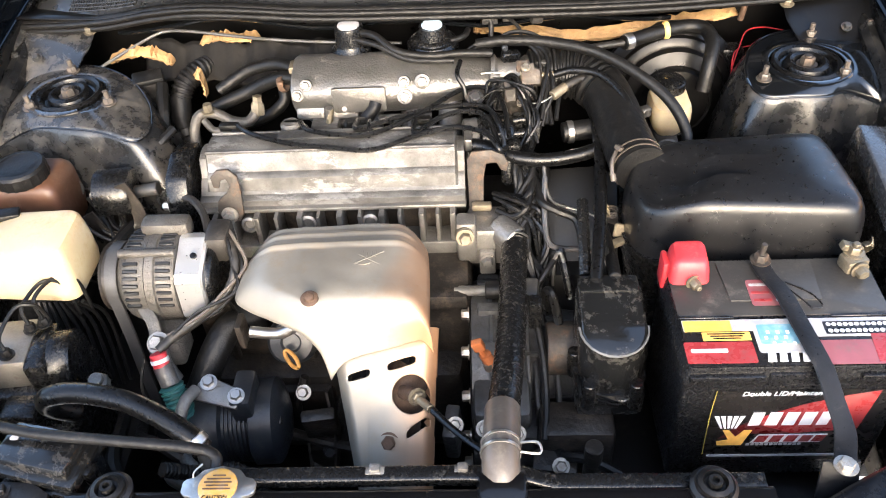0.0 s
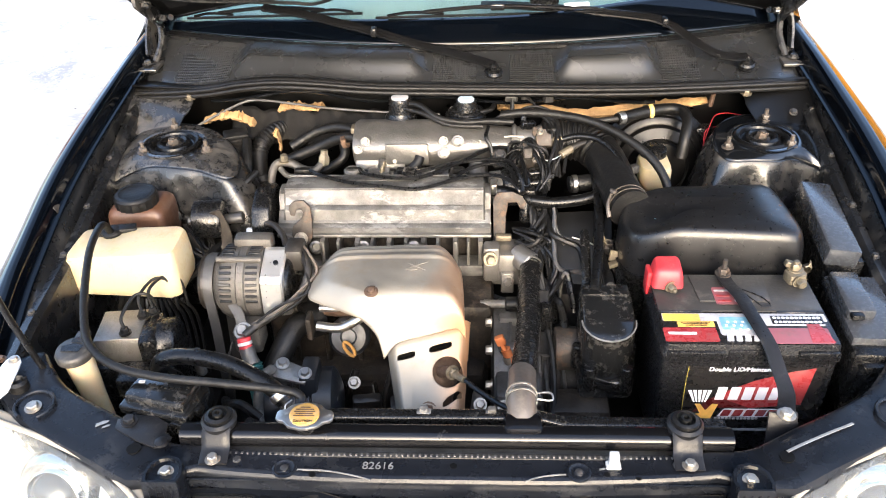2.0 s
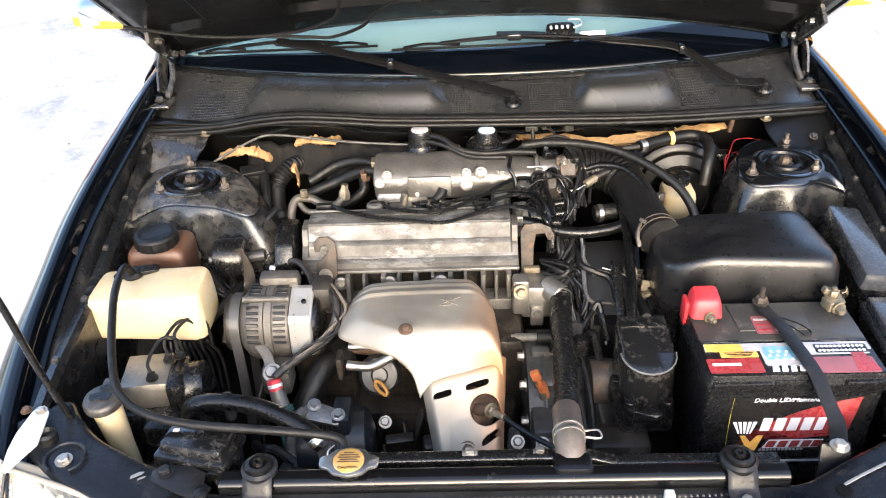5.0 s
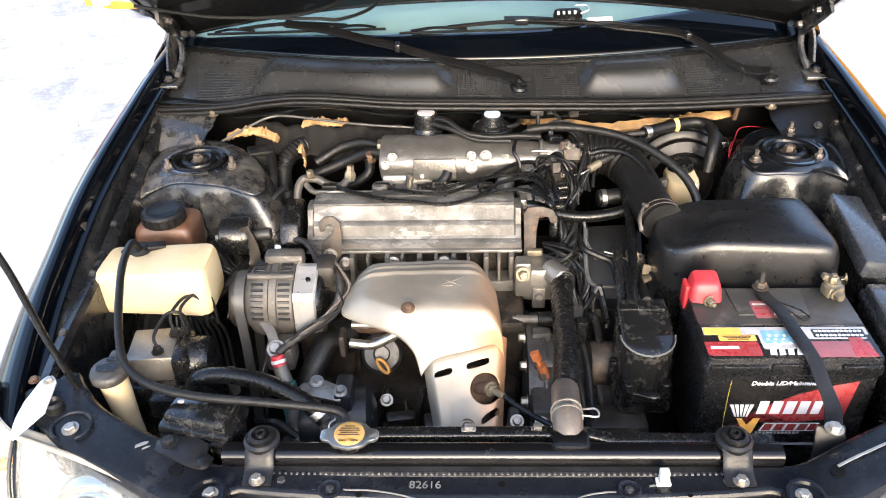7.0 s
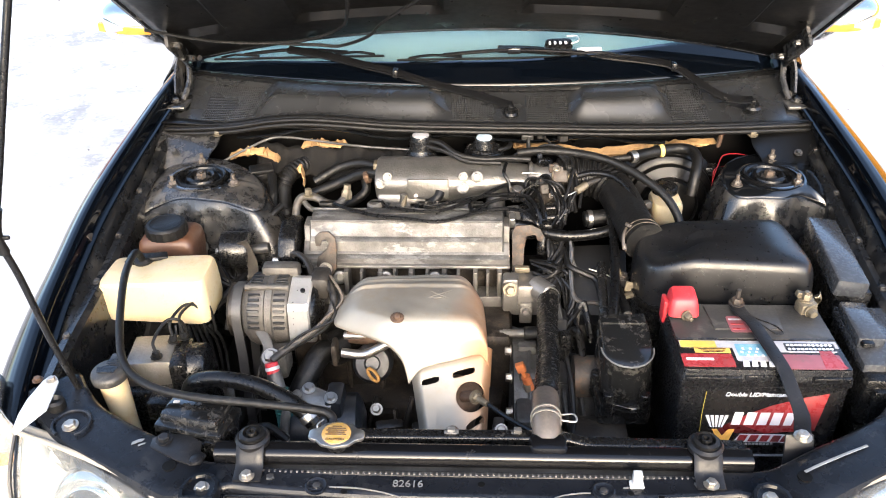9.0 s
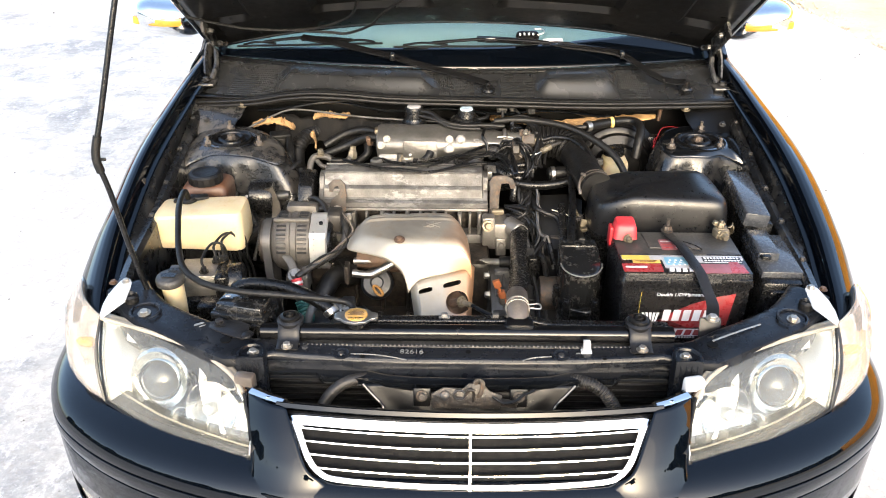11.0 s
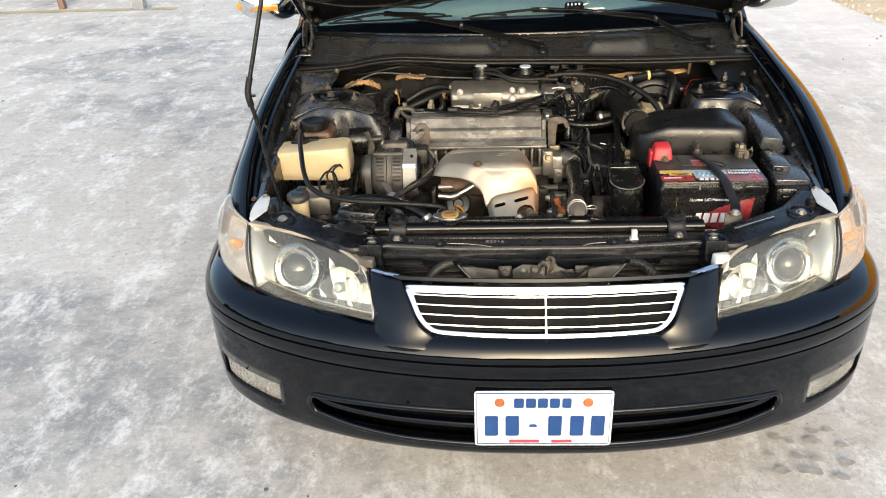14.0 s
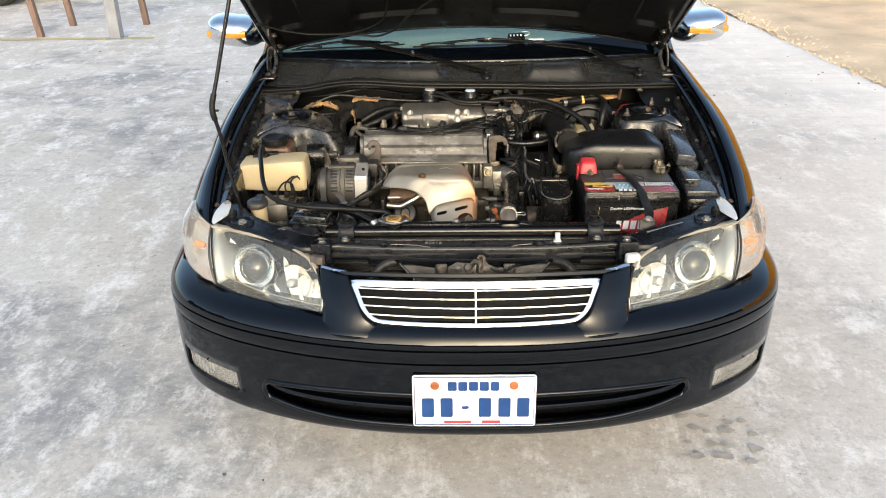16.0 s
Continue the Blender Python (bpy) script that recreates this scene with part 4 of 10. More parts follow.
for sg in (-1, 1):
    hl = part("headlight", grid(B(), lambda u, v: lamp_face(sg, u, v, -0.080 + 0.072 * max(abs(2 * u - 1) ** 7, abs(2 * v - 1) ** 5)), 24, 16), "lampgrey", car,
              "aged headlight with a yellowed clear lens and projector", thick=0.002)
    pane = part("lens", grid(B(), lambda u, v: lamp_face(sg, u, v), 24, 16), "lens", hl, "yellowed clear plastic lens", thick=0.002)
    pane.visible_shadow = False
    bm = B()
    tube(bm, [lamp_face(sg, u, v, 0.0005) for u, v in [(i / 12, 0.0) for i in range(13)] + [(1.0, i / 8) for i in range(1, 9)] + [(1 - i / 12, 1.0) for i in range(1, 13)] + [(0.0, 1 - i / 8) for i in range(1, 9)]], 0.0026, 6, 1)
    part("lens_seal", bm, "rubclean", hl, "thin dark seal round the lens")
    bm = B()
    grid(bm, lambda u, v: tuple(Vector(lamp_face(sg, u, 1.0, -0.001)) + Vector((0, 0.015 * v, 0.003 * v))), 20, 3)
    part("top_flange", bm, "lampedge", hl, "dusty grey flange along the lamp", thick=0.002)
    c = Vector((sg * 0.572, 0.252, 0.606))
    ax = Vector((sg * 0.12, -0.93, 0.36))
    bm = B()
    lathe(bm, c, ax, [(0.074, -0.040), (0.068, -0.012), (0.060, 0.004), (0.055, 0.008), (0.052, 0.000), (0.050, -0.008), (0.047, -0.006), (0.042, 0.006), (0.039, 0.008), (0.036, 0.002), (0.030, -0.002)], 36, closed=False)
    part("projector_ring", bm, "silver", hl)
    bm = B()
    lathe(bm, c, ax, [(0.037, 0.0), (0.033, 0.010), (0.024, 0.018), (0.012, 0.022), (0.001, 0.023)], 28, closed=False)
    part("projector_lens", bm, "darkglass", hl, "dark glass projector lens")
    bm = B()
    c2 = Vector((sg * 0.462, 0.196, 0.586))
    lathe(bm, c2, (sg * 0.2, -0.88, 0.42), [(0.010, -0.026), (0.030, -0.018), (0.046, 0.004), (0.050, 0.008), (0.056, -0.004)], 30, closed=False)
    part("high_beam_bowl", bm, "silver", hl, thick=0.001)
    # bright reflector bowls folded between the two lamps, and a bulb shade
    bm = B()
    grid(bm, lambda u, v: lamp_face(sg, 0.02 + 0.50 * u, 0.05 + 0.88 * v, -0.062 + 0.050 * max(0, 1 - 2 * u) ** 2 + 0.030 * (2 * v - 1) ** 2 - 0.02 * max(0, 2 * u - 1) + 0.006 * math.sin(9 * u + 4 * v)), 20, 18)
    part("reflector", bm, "reflect", hl, thick=0.001)
    bm = B()
    grid(bm, lambda u, v: lamp_face(sg, 0.40 + 0.50 * u, 0.80 + 0.16 * v, -0.028 - 0.016 * math.sin(math.pi * u)), 14, 4)
    part("reflector_brow", bm, "reflect", hl, thick=0.001)
    bm = B()
    grid(bm, lambda u, v: lamp_face(sg, 0.03 + 0.90 * u, 0.03 + 0.11 * v, -0.020 - 0.010 * v), 16, 3)
    part("reflector_sill", bm, "lampgrey", hl, thick=0.001)
    bm = B()
    tube(bm, [lamp_face(sg, 0.04 + 0.9 * i / 14, 0.15 + 0.05 * i / 14, -0.014) for i in range(15)], 0.0016, 6, 1)
    part("reflector_step", bm, "lampedge", hl)
    bm = B()
    grid(bm, lambda u, v: lamp_face(sg, 0.30 + 0.13 * u, 0.16 + 0.66 * v, -0.046 + 0.012 * math.sin(5 * u + 3 * v) + 0.014 * abs(2 * u - 1)), 10, 14)
    part("reflector_fold", bm, "reflect", hl, thick=0.001)
    bm = B()
    lathe(bm, Vector((sg * 0.462, 0.190, 0.592)), (sg * 0.2, -0.88, 0.42), [(0.012, -0.01), (0.013, 0.012), (0.009, 0.018), (0.001, 0.019)], 18)
    part("bulb_shade", bm, "lampgrey", hl)
    bm = B()
    c3 = Vector((sg * 0.520, 0.190, 0.563))
    lathe(bm, c3, (sg * 0.2, -0.88, 0.42), [(0.006, -0.01), (0.018, -0.006), (0.024, 0.003)], 24, closed=False)
    part("side_bowl", bm, "silver", hl, thick=0.001)
    bm = B()
    edge = [lamp_face(sg, u, 1.0, 0.004) for u in [i / 16 for i in range(17)]]
    tube(bm, edge, 0.0042, 8, 1)
    part("lens_rim", bm, "lampedge", hl, "cloudy yellowed rim of the lens")
    bm = B()
    tube(bm, [lamp_face(sg, i / 16, 0.0, 0.0) for i in range(17)], 0.0035, 6, 1)
    tube(bm, [lamp_face(sg, 0, i / 10, 0.0) for i in range(11)], 0.0035, 6, 1)
    part("gasket", bm, "rub", hl)

    CB = ((0.676, 0.236, 0.567), (0.725, 0.266, 0.578), (0.768, 0.312, 0.594), (0.806, 0.410, 0.622))
    CT = ((0.695, 0.329, 0.691), (0.718, 0.342, 0.705), (0.742, 0.366, 0.720), (0.760, 0.415, 0.730))

    def corner(u, v, off=0.0):
        p = along(CB, u).lerp(along(CT, u), v)
        p += Vector((0.6, -0.55, 0.5)) * (0.014 * math.sin(math.pi * v) + off)
        return (sg * p.x, p.y, p.z)

    cl = part("corner_lamp", grid(B(), lambda u, v: corner(u, v, -0.03 + 0.026 * abs(2 * v - 1) ** 4), 12, 12), "cornerr", car, "clear corner indicator lamp with ribbed lens", thick=0.002)
    def ribbed(u, v):
        return corner(u, v, 0.0015 * math.sin(v * 120 + 6 * u))
    cp = part("lens", grid(B(), ribbed, 14, 130), "corner", cl, "cloudy ribbed clear lens", thick=0.002)
    cp.visible_shadow = False
    # Added bulb shape: paints in the orange reflected inside the lamp.
    bm = B()
    lathe(bm, corner(0.45, 0.5, -0.02), (sg * 0.6, -0.5, 0.5), [(0.001, 0.018), (0.008, 0.012), (0.010, 0), (0.010, -0.01)], 14)
    part("bulb", bm, "amber", cl, "amber bulb added for the orange tint in the lamp")
    bm = B()
    tube(bm, [corner(0, i / 8, 0.001) for i in range(9)], 0.003, 6, 1)
    part("divider", bm, "grey", cl)

    # fog lamp
    fl = part("fog_lamp", grid(B(), lambda u, v: on_bumper(sg * (0.66 + 0.185 * u), 0.300 + 0.062 * v, 0.035), 8, 4), "silver", car, "clouded rectangular fog lamp set in the bumper", thick=0.002)
    fp = part("lens", grid(B(), lambda u, v: on_bumper(sg * (0.63 + 0.22 * u), 0.300 + 0.064 * v, 0.008 + 0.0012 * math.sin(u * 90)), 90, 6), "fog", fl, thick=0.002)
    fp.visible_shadow = False
    bm = B()
    tube(bm, [on_bumper(sg * (0.63 + 0.22 * u), 0.299 + 0.066 * v, 0.002) for u, v in ((0, 0), (0.5, 0), (1, 0), (1, 1), (0.5, 1), (0, 1), (0, 0))], 0.004, 6, straight=True)
    part("bezel", bm, "paint", fl)

    # fender
    FI = ((0.33, 0.697, 0.690), (0.40, 0.713, 0.709), (0.50, 0.729, 0.735), (0.608, 0.739, 0.767), (0.826, 0.740, 0.830), (1.138, 0.724, 0.892), (1.36, 0.712, 0.925))
    SEC = ((-0.018, -0.032), (-0.006, -0.030), (-0.002, -0.006), (0.003, 0.0), (0.011, 0.001), (0.022, -0.0015), (0.033, -0.0065), (0.044, -0.0135), (0.054, -0.022), (0.063, -0.032), (0.071, -0.045), (0.079, -0.065), (0.088, -0.105), (0.094, -0.15), (0.097, -0.20), (0.099, -0.27), (0.100, -0.34), (0.101, -0.41), (0.101, -0.48), (0.100, -0.56), (0.099, -0.64))

    def fender(u, v):
        k = v * (len(SEC) - 1)
        y0 = 0.334 + 0.080 * min(1, max(0, (k - 3) / 6)) ** 1.4
        y = y0 + (1.362 - y0) * u
        x, z = smooth_at(FI, y)
        i = min(int(k), len(SEC) - 2)
        dx = SEC[i][0] + (SEC[i + 1][0] - SEC[i][0]) * (k - i)
        dz = SEC[i][1] + (SEC[i + 1][1] - SEC[i][1]) * (k - i)
        wide = smooth_at(((0.33, 0.95), (0.42, 0.95), (0.52, 0.98), (0.68, 1.04), (0.90, 1.08), (1.10, 0.96), (1.37, 0.80)), y)[0] * (1 if sg > 0 else 1 - 0.30 * ease((y - 0.42) / 0.3))
        wide += (1.06 - wide) * ease((-dz - 0.07) / 0.10)
        return (sg * (x + dx * (wide if dx > 0 else 1)), y, max(0.30, z + dz))

    def arch(u, v):
        p = fender(u, v)
        return math.hypot(p[1] - 0.92, p[2] - 0.31) < 0.345 or p[2] < 0.301 or (p[1] < 0.60 and p[2] < 0.50)

    part("fender", grid(B(), fender, 64, 84, arch), "paint", car, "glossy black front wing", thick=0.0015, sharp=60)
    bm = B()
    tube(bm, [(sg * (0.838 if z > 0.45 else 0.836), 0.92 + 0.345 * math.cos(radians(a)), z) for a, z in [(a, 0.31 + 0.345 * math.sin(radians(a))) for a in range(0, 181, 6)] if z < 0.70], 0.008, 8, 1)
    part("arch_lip", bm, "paint", car)
    def flank(y, v):
        return (sg * (0.83 + 0.012 * math.sin(math.pi * v) - 0.085 * v ** 6 - 0.10 * max(0, (y - 4.0) / 0.7) ** 2), y, 0.30 + 0.62 * v + 0.02 * max(0, (y - 3.3)))

    for y0, y1 in ((1.366, 2.40), (2.406, 3.28)):
        dr = part("door", grid(B(), lambda u, v: flank(y0 + (y1 - y0) * u, v), 10, 12), "paint", car, "glossy black side door", thick=0.004)
        bm = B()
        p = Vector(flank(y1 - 0.16, 0.80))
        rbox(bm, p + Vector((sg * 0.012, 0, 0)), (0.02, 0.16, 0.028), 0.006)
        part("door_handle", bm, "paint", dr)
    part("rear_wing", grid(B(), lambda u, v: flank(3.286 + 1.38 * u, v), 40, 24, lambda u, v: math.hypot(3.286 + 1.38 * u - 3.60, 0.30 + 0.62 * v - 0.31) < 0.345), "paint", car, "glossy black rear wing with wheel arch", thick=0.004)
    bm = B()
    rbox(bm, (sg * 0.815, 2.3, 0.255), (0.06, 1.95, 0.10), 0.02)
    part("sill", bm, "paint", car)
    bm = B()
    grid(bm, lambda u, v: (sg * (0.615 + (0.775 - 0.615) * v), 3.28 + 0.16 * u + (0.22 + 0.42 * u) * v, 1.385 - 0.02 * u - 0.42 * v + 0.03 * math.sin(math.pi * v)), 6, 10)
    part("rear_pillar", bm, "paint", car, thick=0.01)
    bm = B()
    tube(bm, [(sg * 0.85, 2.42, 0.92), (sg * 0.76, 2.45, 1.18), (sg * 0.61, 2.48, 1.39)], 0.03, 8, 4)
    part("door_pillar", bm, "paint", car)

    if sg < 0:
        bm = B()
        rbox(bm, (-0.735, 0.765, 0.783), (0.0015, 0.050, 0.020), 0.0005, (8, -24, 3), 1)
        part("paper_sticker", bm, "hookr", car, "small faded brown sticker inside the wing")
    # gutter and inner wing
    RI = ((0.40, 0.672, 0.702), (0.5, 0.683, 0.710), (0.67, 0.686, 0.730), (0.846, 0.692, 0.760), (1.133, 0.698, 0.820), (1.30, 0.70, 0.86))

    def gutter(u, v):
        y = 0.40 + 0.92 * u
        x, z = smooth_at(RI, y)
        fx, fz = smooth_at(FI, y)
        P = ((fx - 0.006, fz - 0.030), (fx - 0.016, fz - 0.040), (x + 0.022, z - 0.004), (x + 0.016, z + 0.010), (x + 0.004, z + 0.012), (x - 0.004, z + 0.004), (x - 0.006, z - 0.05), (x - 0.012, z - 0.16), (x - 0.03, z - 0.36))
        k = v * (len(P) - 1)
        i = min(int(k), len(P) - 2)
        a = Vector(P[i]).lerp(Vector(P[i + 1]), k - i)
        return (sg * a.x, y, a.y)

    part("inner_wing", grid(B(), gutter, 30, 32), "wingp", car, "dusty black painted inner wing", thick=0.002, sharp=30)
    for y in (0.52, 0.66, 0.79, 0.93, 1.07):
        x, z = smooth_at(RI, y)
        nut("wing_bolt", (sg * (x + 0.010), y, z + 0.011), (0, 0, 1), 0.0055, 0.005, "boltd", car)
    turret(sg)
    # Added black panel: hides bright ground below the bay, standing in for shade.
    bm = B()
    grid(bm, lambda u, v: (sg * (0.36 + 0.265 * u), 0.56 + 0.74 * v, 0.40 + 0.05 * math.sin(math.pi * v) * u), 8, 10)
    part("gap_panel", bm, "void", car, "black panel added to close the gap to the bright ground", thick=0.003)
    # brace from the turret to the bulkhead
    bm = B()
    loft(bm, [[(sg * (x0 + dx), y, z + dz) for dx, dz in ((-w, 0.012), (-w + 0.008, 0.0), (w - 0.008, 0.0), (w, 0.012), (w - 0.010, 0.004), (-w + 0.010, 0.004))]
              for x0, y, z, w in ((0.650, 1.040, 0.782, 0.050), (0.648, 1.060, 0.796, 0.058), (0.646, 1.084, 0.812, 0.068), (0.645, 1.104, 0.826, 0.070), (0.644, 1.126, 0.832, 0.070))])
    for v in bm.verts:
        v.co.z += 0.006 * noise.noise(v.co * 22)
    tbr = part("turret_brace", bm, "towerd" if sg < 0 else "bulk", car, "dusty pressed brace between turret and bulkhead")
    nut("bolt", (sg * 0.582, 1.106, 0.838), (0, -0.2, 1), 0.008, 0.008, "brass", tbr)
    nut("bolt", (sg * 0.672, 1.070, 0.812), (0, -0.5, 0.86), 0.006, 0.006, "boltd", tbr)

    # mirror
    mi = thing("door_mirror", (sg * 0.90, 1.56, 0.9), "chrome door mirror with an amber side indicator", "mirror", "door mirrors")
    bm = B()
    R = []
    for k in range(11):
        f = k / 10
        e = math.sqrt(max(0.0, 1 - f ** 2.6))
        R.append([(sg * (0.895 + 0.012 * f + x * (0.20 * (0.25 + 0.75 * e)) * (1 + 0.12 * z * sg * 0)), 1.615 - 0.115 * f, 0.958 + 0.02 * x + z * 0.118 * (0.12 + 0.88 * e)) for x, z in rrect(0, 0, 1, 1, 0.32, 6)])
    loft(bm, R)
    mb = part("housing", bm, "mirrorc", mi)
    bm = B()
    tube(bm, [(sg * (0.845 + 0.145 * i / 10), 1.505 + 0.055 * abs(i / 10 - 0.35) ** 1.6, 0.955 + 0.003 * i / 10) for i in range(11)], 0.01, 10, 1, flat=(0.024, 0.016, (0, 1, 0)))
    part("indicator", bm, "amber", mi, "amber indicator strip")
    bm = B()
    rbox(bm, (sg * 0.785, 1.61, 0.925), (0.07, 0.05, 0.03), 0.012)
    part("arm", bm, "paint", mi)

# ---- bonnet, hinged at the back and held open ----
HY, HZ, TH = 1.335, 0.940, radians(36)


def bonnet(s, w, lift=0.0):
    """s: metres from the hinge line along the panel, w: -1..1 across."""
    half = 0.705 + 0.018 * min(1, max(0, s) * 1.6) - 0.05 * max(0, (s - 0.85) / 0.25) ** 2
    back = 0.115 * (1 - abs(w) ** 2.2)
    crown = 0.035 * (1 - w * w)
    sl = s + back * (1 - min(1, s / 0.6))
    y, z = -sl * math.cos(TH), sl * math.sin(TH)
    n = Vector((0, math.sin(TH), math.cos(TH)))
    return Vector((w * half, HY + y, HZ + z)) + n * (crown + lift)


hood = part("bonnet", grid(B(), lambda u, v: bonnet(1.05 * v, 2 * u - 1), 40, 30), "paint", car, "black bonnet propped open", thick=0.002)
bm = B()
def lining(u, v):
    w, s = 2 * u - 1, 1.05 * v
    d = -0.012
    if abs(w) < 0.93 and 0.05 < s < 1.0:
        d = -0.012 - 0.014 * (math.cos(w * 9.4) > 0.35 or abs(s - 0.13) < 0.05 or abs(s - 0.95) < 0.05)
    return bonnet(s, w * 0.985, d)
grid(bm, lining, 90, 70)
part("inner_panel", bm, "bulk", hood, "dusty black pressed inner bonnet panel", thick=0.001, sharp=40)
bm = B()
tube(bm, [bonnet(0.0, -1 + 2 * i / 30, -0.006) for i in range(31)], 0.009, 8, 1)
for sg in (-1, 1):
    tube(bm, [bonnet(1.05 * i / 20, sg, -0.006) for i in range(21)], 0.008, 8, 1)
tube(bm, [bonnet(1.05, -1 + 2 * i / 30, -0.006) for i in range(31)], 0.009, 8, 1)
part("folded_rim", bm, "bayp", hood)
bm = B()
tube(bm, [(-0.700, 1.106, 1.070), (-0.606, 1.150, 1.037), (-0.537, 1.168, 1.024), (-0.437, 1.170, 1.023), (-0.359, 1.150, 1.038), (-0.288, 1.098, 1.076), (-0.264, 1.035, 1.120), (-0.250, 0.96, 1.175)], 0.0036, 8, 8)
tube(bm, [(-0.44, 1.171, 1.021), (-0.352, 1.176, 1.016), (-0.306, 1.180, 1.013), (-0.240, 1.140, 1.045), (-0.200, 1.075, 1.092), (-0.125, 0.99, 1.155), (-0.06, 0.93, 1.20)], 0.0036, 8, 8)
part("washer_hose", bm, "rub", hood, "thin black washer hose along the bonnet")
for sg in (-1, 1):
    bm = B()
    tube(bm, [(sg * 0.705, 1.245, 0.875), (sg * 0.708, 1.275, 0.915), (sg * 0.700, 1.30, 0.955), tuple(bonnet(0.06, sg * 0.955, -0.03)), tuple(bonnet(0.20, sg * 0.95, -0.03))], 0.01, 8, 6, flat=(0.046, 0.008, (1, 0, 0.2)))
    tube(bm, [(sg * 0.690, 1.225, 0.872), (sg * 0.682, 1.262, 0.905), (sg * 0.684, 1.292, 0.945), tuple(bonnet(0.05, sg * 0.92, -0.03))], 0.007, 8, 5)
    rbox(bm, (sg * 0.70, 1.225, 0.868), (0.05, 0.09, 0.008), 0.003)
    hexnut(bm, (sg * 0.70, 1.205, 0.876), (0, 0, 1), 0.008, 0.007)
    hexnut(bm, (sg * 0.70, 1.25, 0.876), (0, 0, 1), 0.008, 0.007)
    hexnut(bm, bonnet(0.08, sg * 0.93, -0.036), (0, -0.6, -0.8), 0.008, 0.008)
    hexnut(bm, bonnet(0.17, sg * 0.93, -0.036), (0, -0.6, -0.8), 0.008, 0.008)
    part("hinge", bm, "towerd", hood, "grimy black bonnet hinge")

rod = thing("bonnet_prop_rod", (-0.63, 0.42, 0.70), "thin bent black steel rod propping the bonnet", "prop rod")
bm = B()
tube(bm, [(-0.630, 0.413, 0.688), (-0.645, 0.402, 0.80), (-0.659, 0.398, 0.92), (-0.6695, 0.394, 0.982), (-0.6690, 0.397, 1.002), (-0.650, 0.412, 1.075), (-0.618, 0.437, 1.203), (-0.586, 0.463, 1.330), (-0.552, 0.490, 1.466), (-0.546, 0.512, 1.512), (-0.546, 0.530, 1.516)], 0.0052, 10, 6)
part("rod", bm, "rubclean", rod)
bm = B()
tube(bm, [(-0.6665, 0.395, 0.962), (-0.6695, 0.394, 0.982), (-0.6690, 0.397, 1.002), (-0.6625, 0.402, 1.028)], 0.0078, 12, 5)
part("sleeve", bm, "rub", rod, "black rubber grip over the bend")
bm = B()
rbox(bm, (-0.659, 0.396, 0.986), (0.012, 0.006, 0.006), 0.002)
part("sleeve_tab", bm, "rub", rod)


# ---- cowl and windscreen ----
def seal_at(x):
    return Vector((x, 1.066 + 0.075 * (x / 0.72) ** 2, smooth_at(((-0.72, 0.838), (-0.63, 0.846), (-0.556, 0.855), (-0.517, 0.862), (-0.467, 0.873), (-0.393, 0.882), (-0.311, 0.882), (-0.195, 0.876), (-0.023, 0.874), (0.148, 0.870), (0.263, 0.865), (0.38, 0.861), (0.5, 0.858), (0.62, 0.854), (0.72, 0.850)), x)[0]))


def glass_base(x):
    return Vector((x, 1.170 + 0.155 * (x / 0.683) ** 2, 0.918 - 0.012 * (x / 0.683) ** 2))


def glass(u, v):
    x = (2 * u - 1) * 0.69
    p = glass_base(x)
    return (x * (1 - 0.14 * v), p.y + 0.78 * v, p.z + 0.48 * v + 0.03 * math.sin(math.pi * v))


bm = B()
tube(bm, [seal_at(-0.72 + 1.44 * i / 60) for i in range(61)], 0.0092, 10, 1)
wst = part("weatherstrip", bm, "rub", car, "dusty black rubber bonnet seal")
for dz, dy, r in ((0.002, -0.012, 0.0048), (-0.009, -0.010, 0.0054)):
    bm = B()
    tube(bm, [seal_at(-0.72 + 1.44 * i / 60) + Vector((0, dy, dz)) for i in range(61)], r, 10, 1)
    part("seal_lip", bm, "rub", wst)


def hump(x, a, b, e=0.03):
    return max(0.0, min(1.0, (x - a) / e, (b - x) / e))


def cowl(u, v):
    x = (2 * u - 1) * 0.70
    a, b = seal_at(x) + Vector((0, 0.006, 0.002)), glass_base(x) + Vector((0, 0.01, -0.004))
    p = a.lerp(b, v)
    h = ease(max(hump(x, -0.512, -0.062, 0.060), hump(x, 0.182, 0.415, 0.042)))
    up = 0.80 * ease((v - 0.10) / 0.27) + 0.20 * ease((v - 0.2) / 0.5)
    low = 0.92 * v - 0.10 * math.sin(math.pi * v)
    p.z = a.z + (b.z - a.z + 0.004 * h) * (up * h + low * (1 - h)) + 0.003 * h * math.sin(math.pi * v)
    p.y += 0.006 * math.sin(math.pi * v) * h
    return p


cw = part("cowl_panel", grid(B(), cowl, 180, 34), "cowl", car, "black plastic scuttle panel below the windscreen", thick=0.002)
for x0, x1 in ((-0.630, -0.500), (-0.065, 0.025), (0.095, 0.185), (0.410, 0.490)):
    bm = B()
    n = int((x1 - x0) / 0.0052)
    for i in range(n + 1):
        x = x0 + (x1 - x0) * i / n
        tube(bm, [cowl((x / 0.70 + 1) / 2, v) + Vector((0, -0.001, 0.0016)) for v in (0.12, 0.35, 0.6, 0.85)], 0.0011, 4, 2)
    for j in range(14):
        v = 0.12 + 0.73 * j / 13
        tube(bm, [cowl(((x0 + (x1 - x0) * k / 4) / 0.70 + 1) / 2, v) + Vector((0, -0.001, 0.0016)) for k in range(5)], 0.0011, 4, 1)
    part("vent_mesh", bm, "cowl", cw, "fine black vent mesh")
ws = part("windscreen", grid(B(), glass, 30, 16), "glass", car, "windscreen of clear glass", thick=0.004)
ws.visible_shadow = False
bm = B()
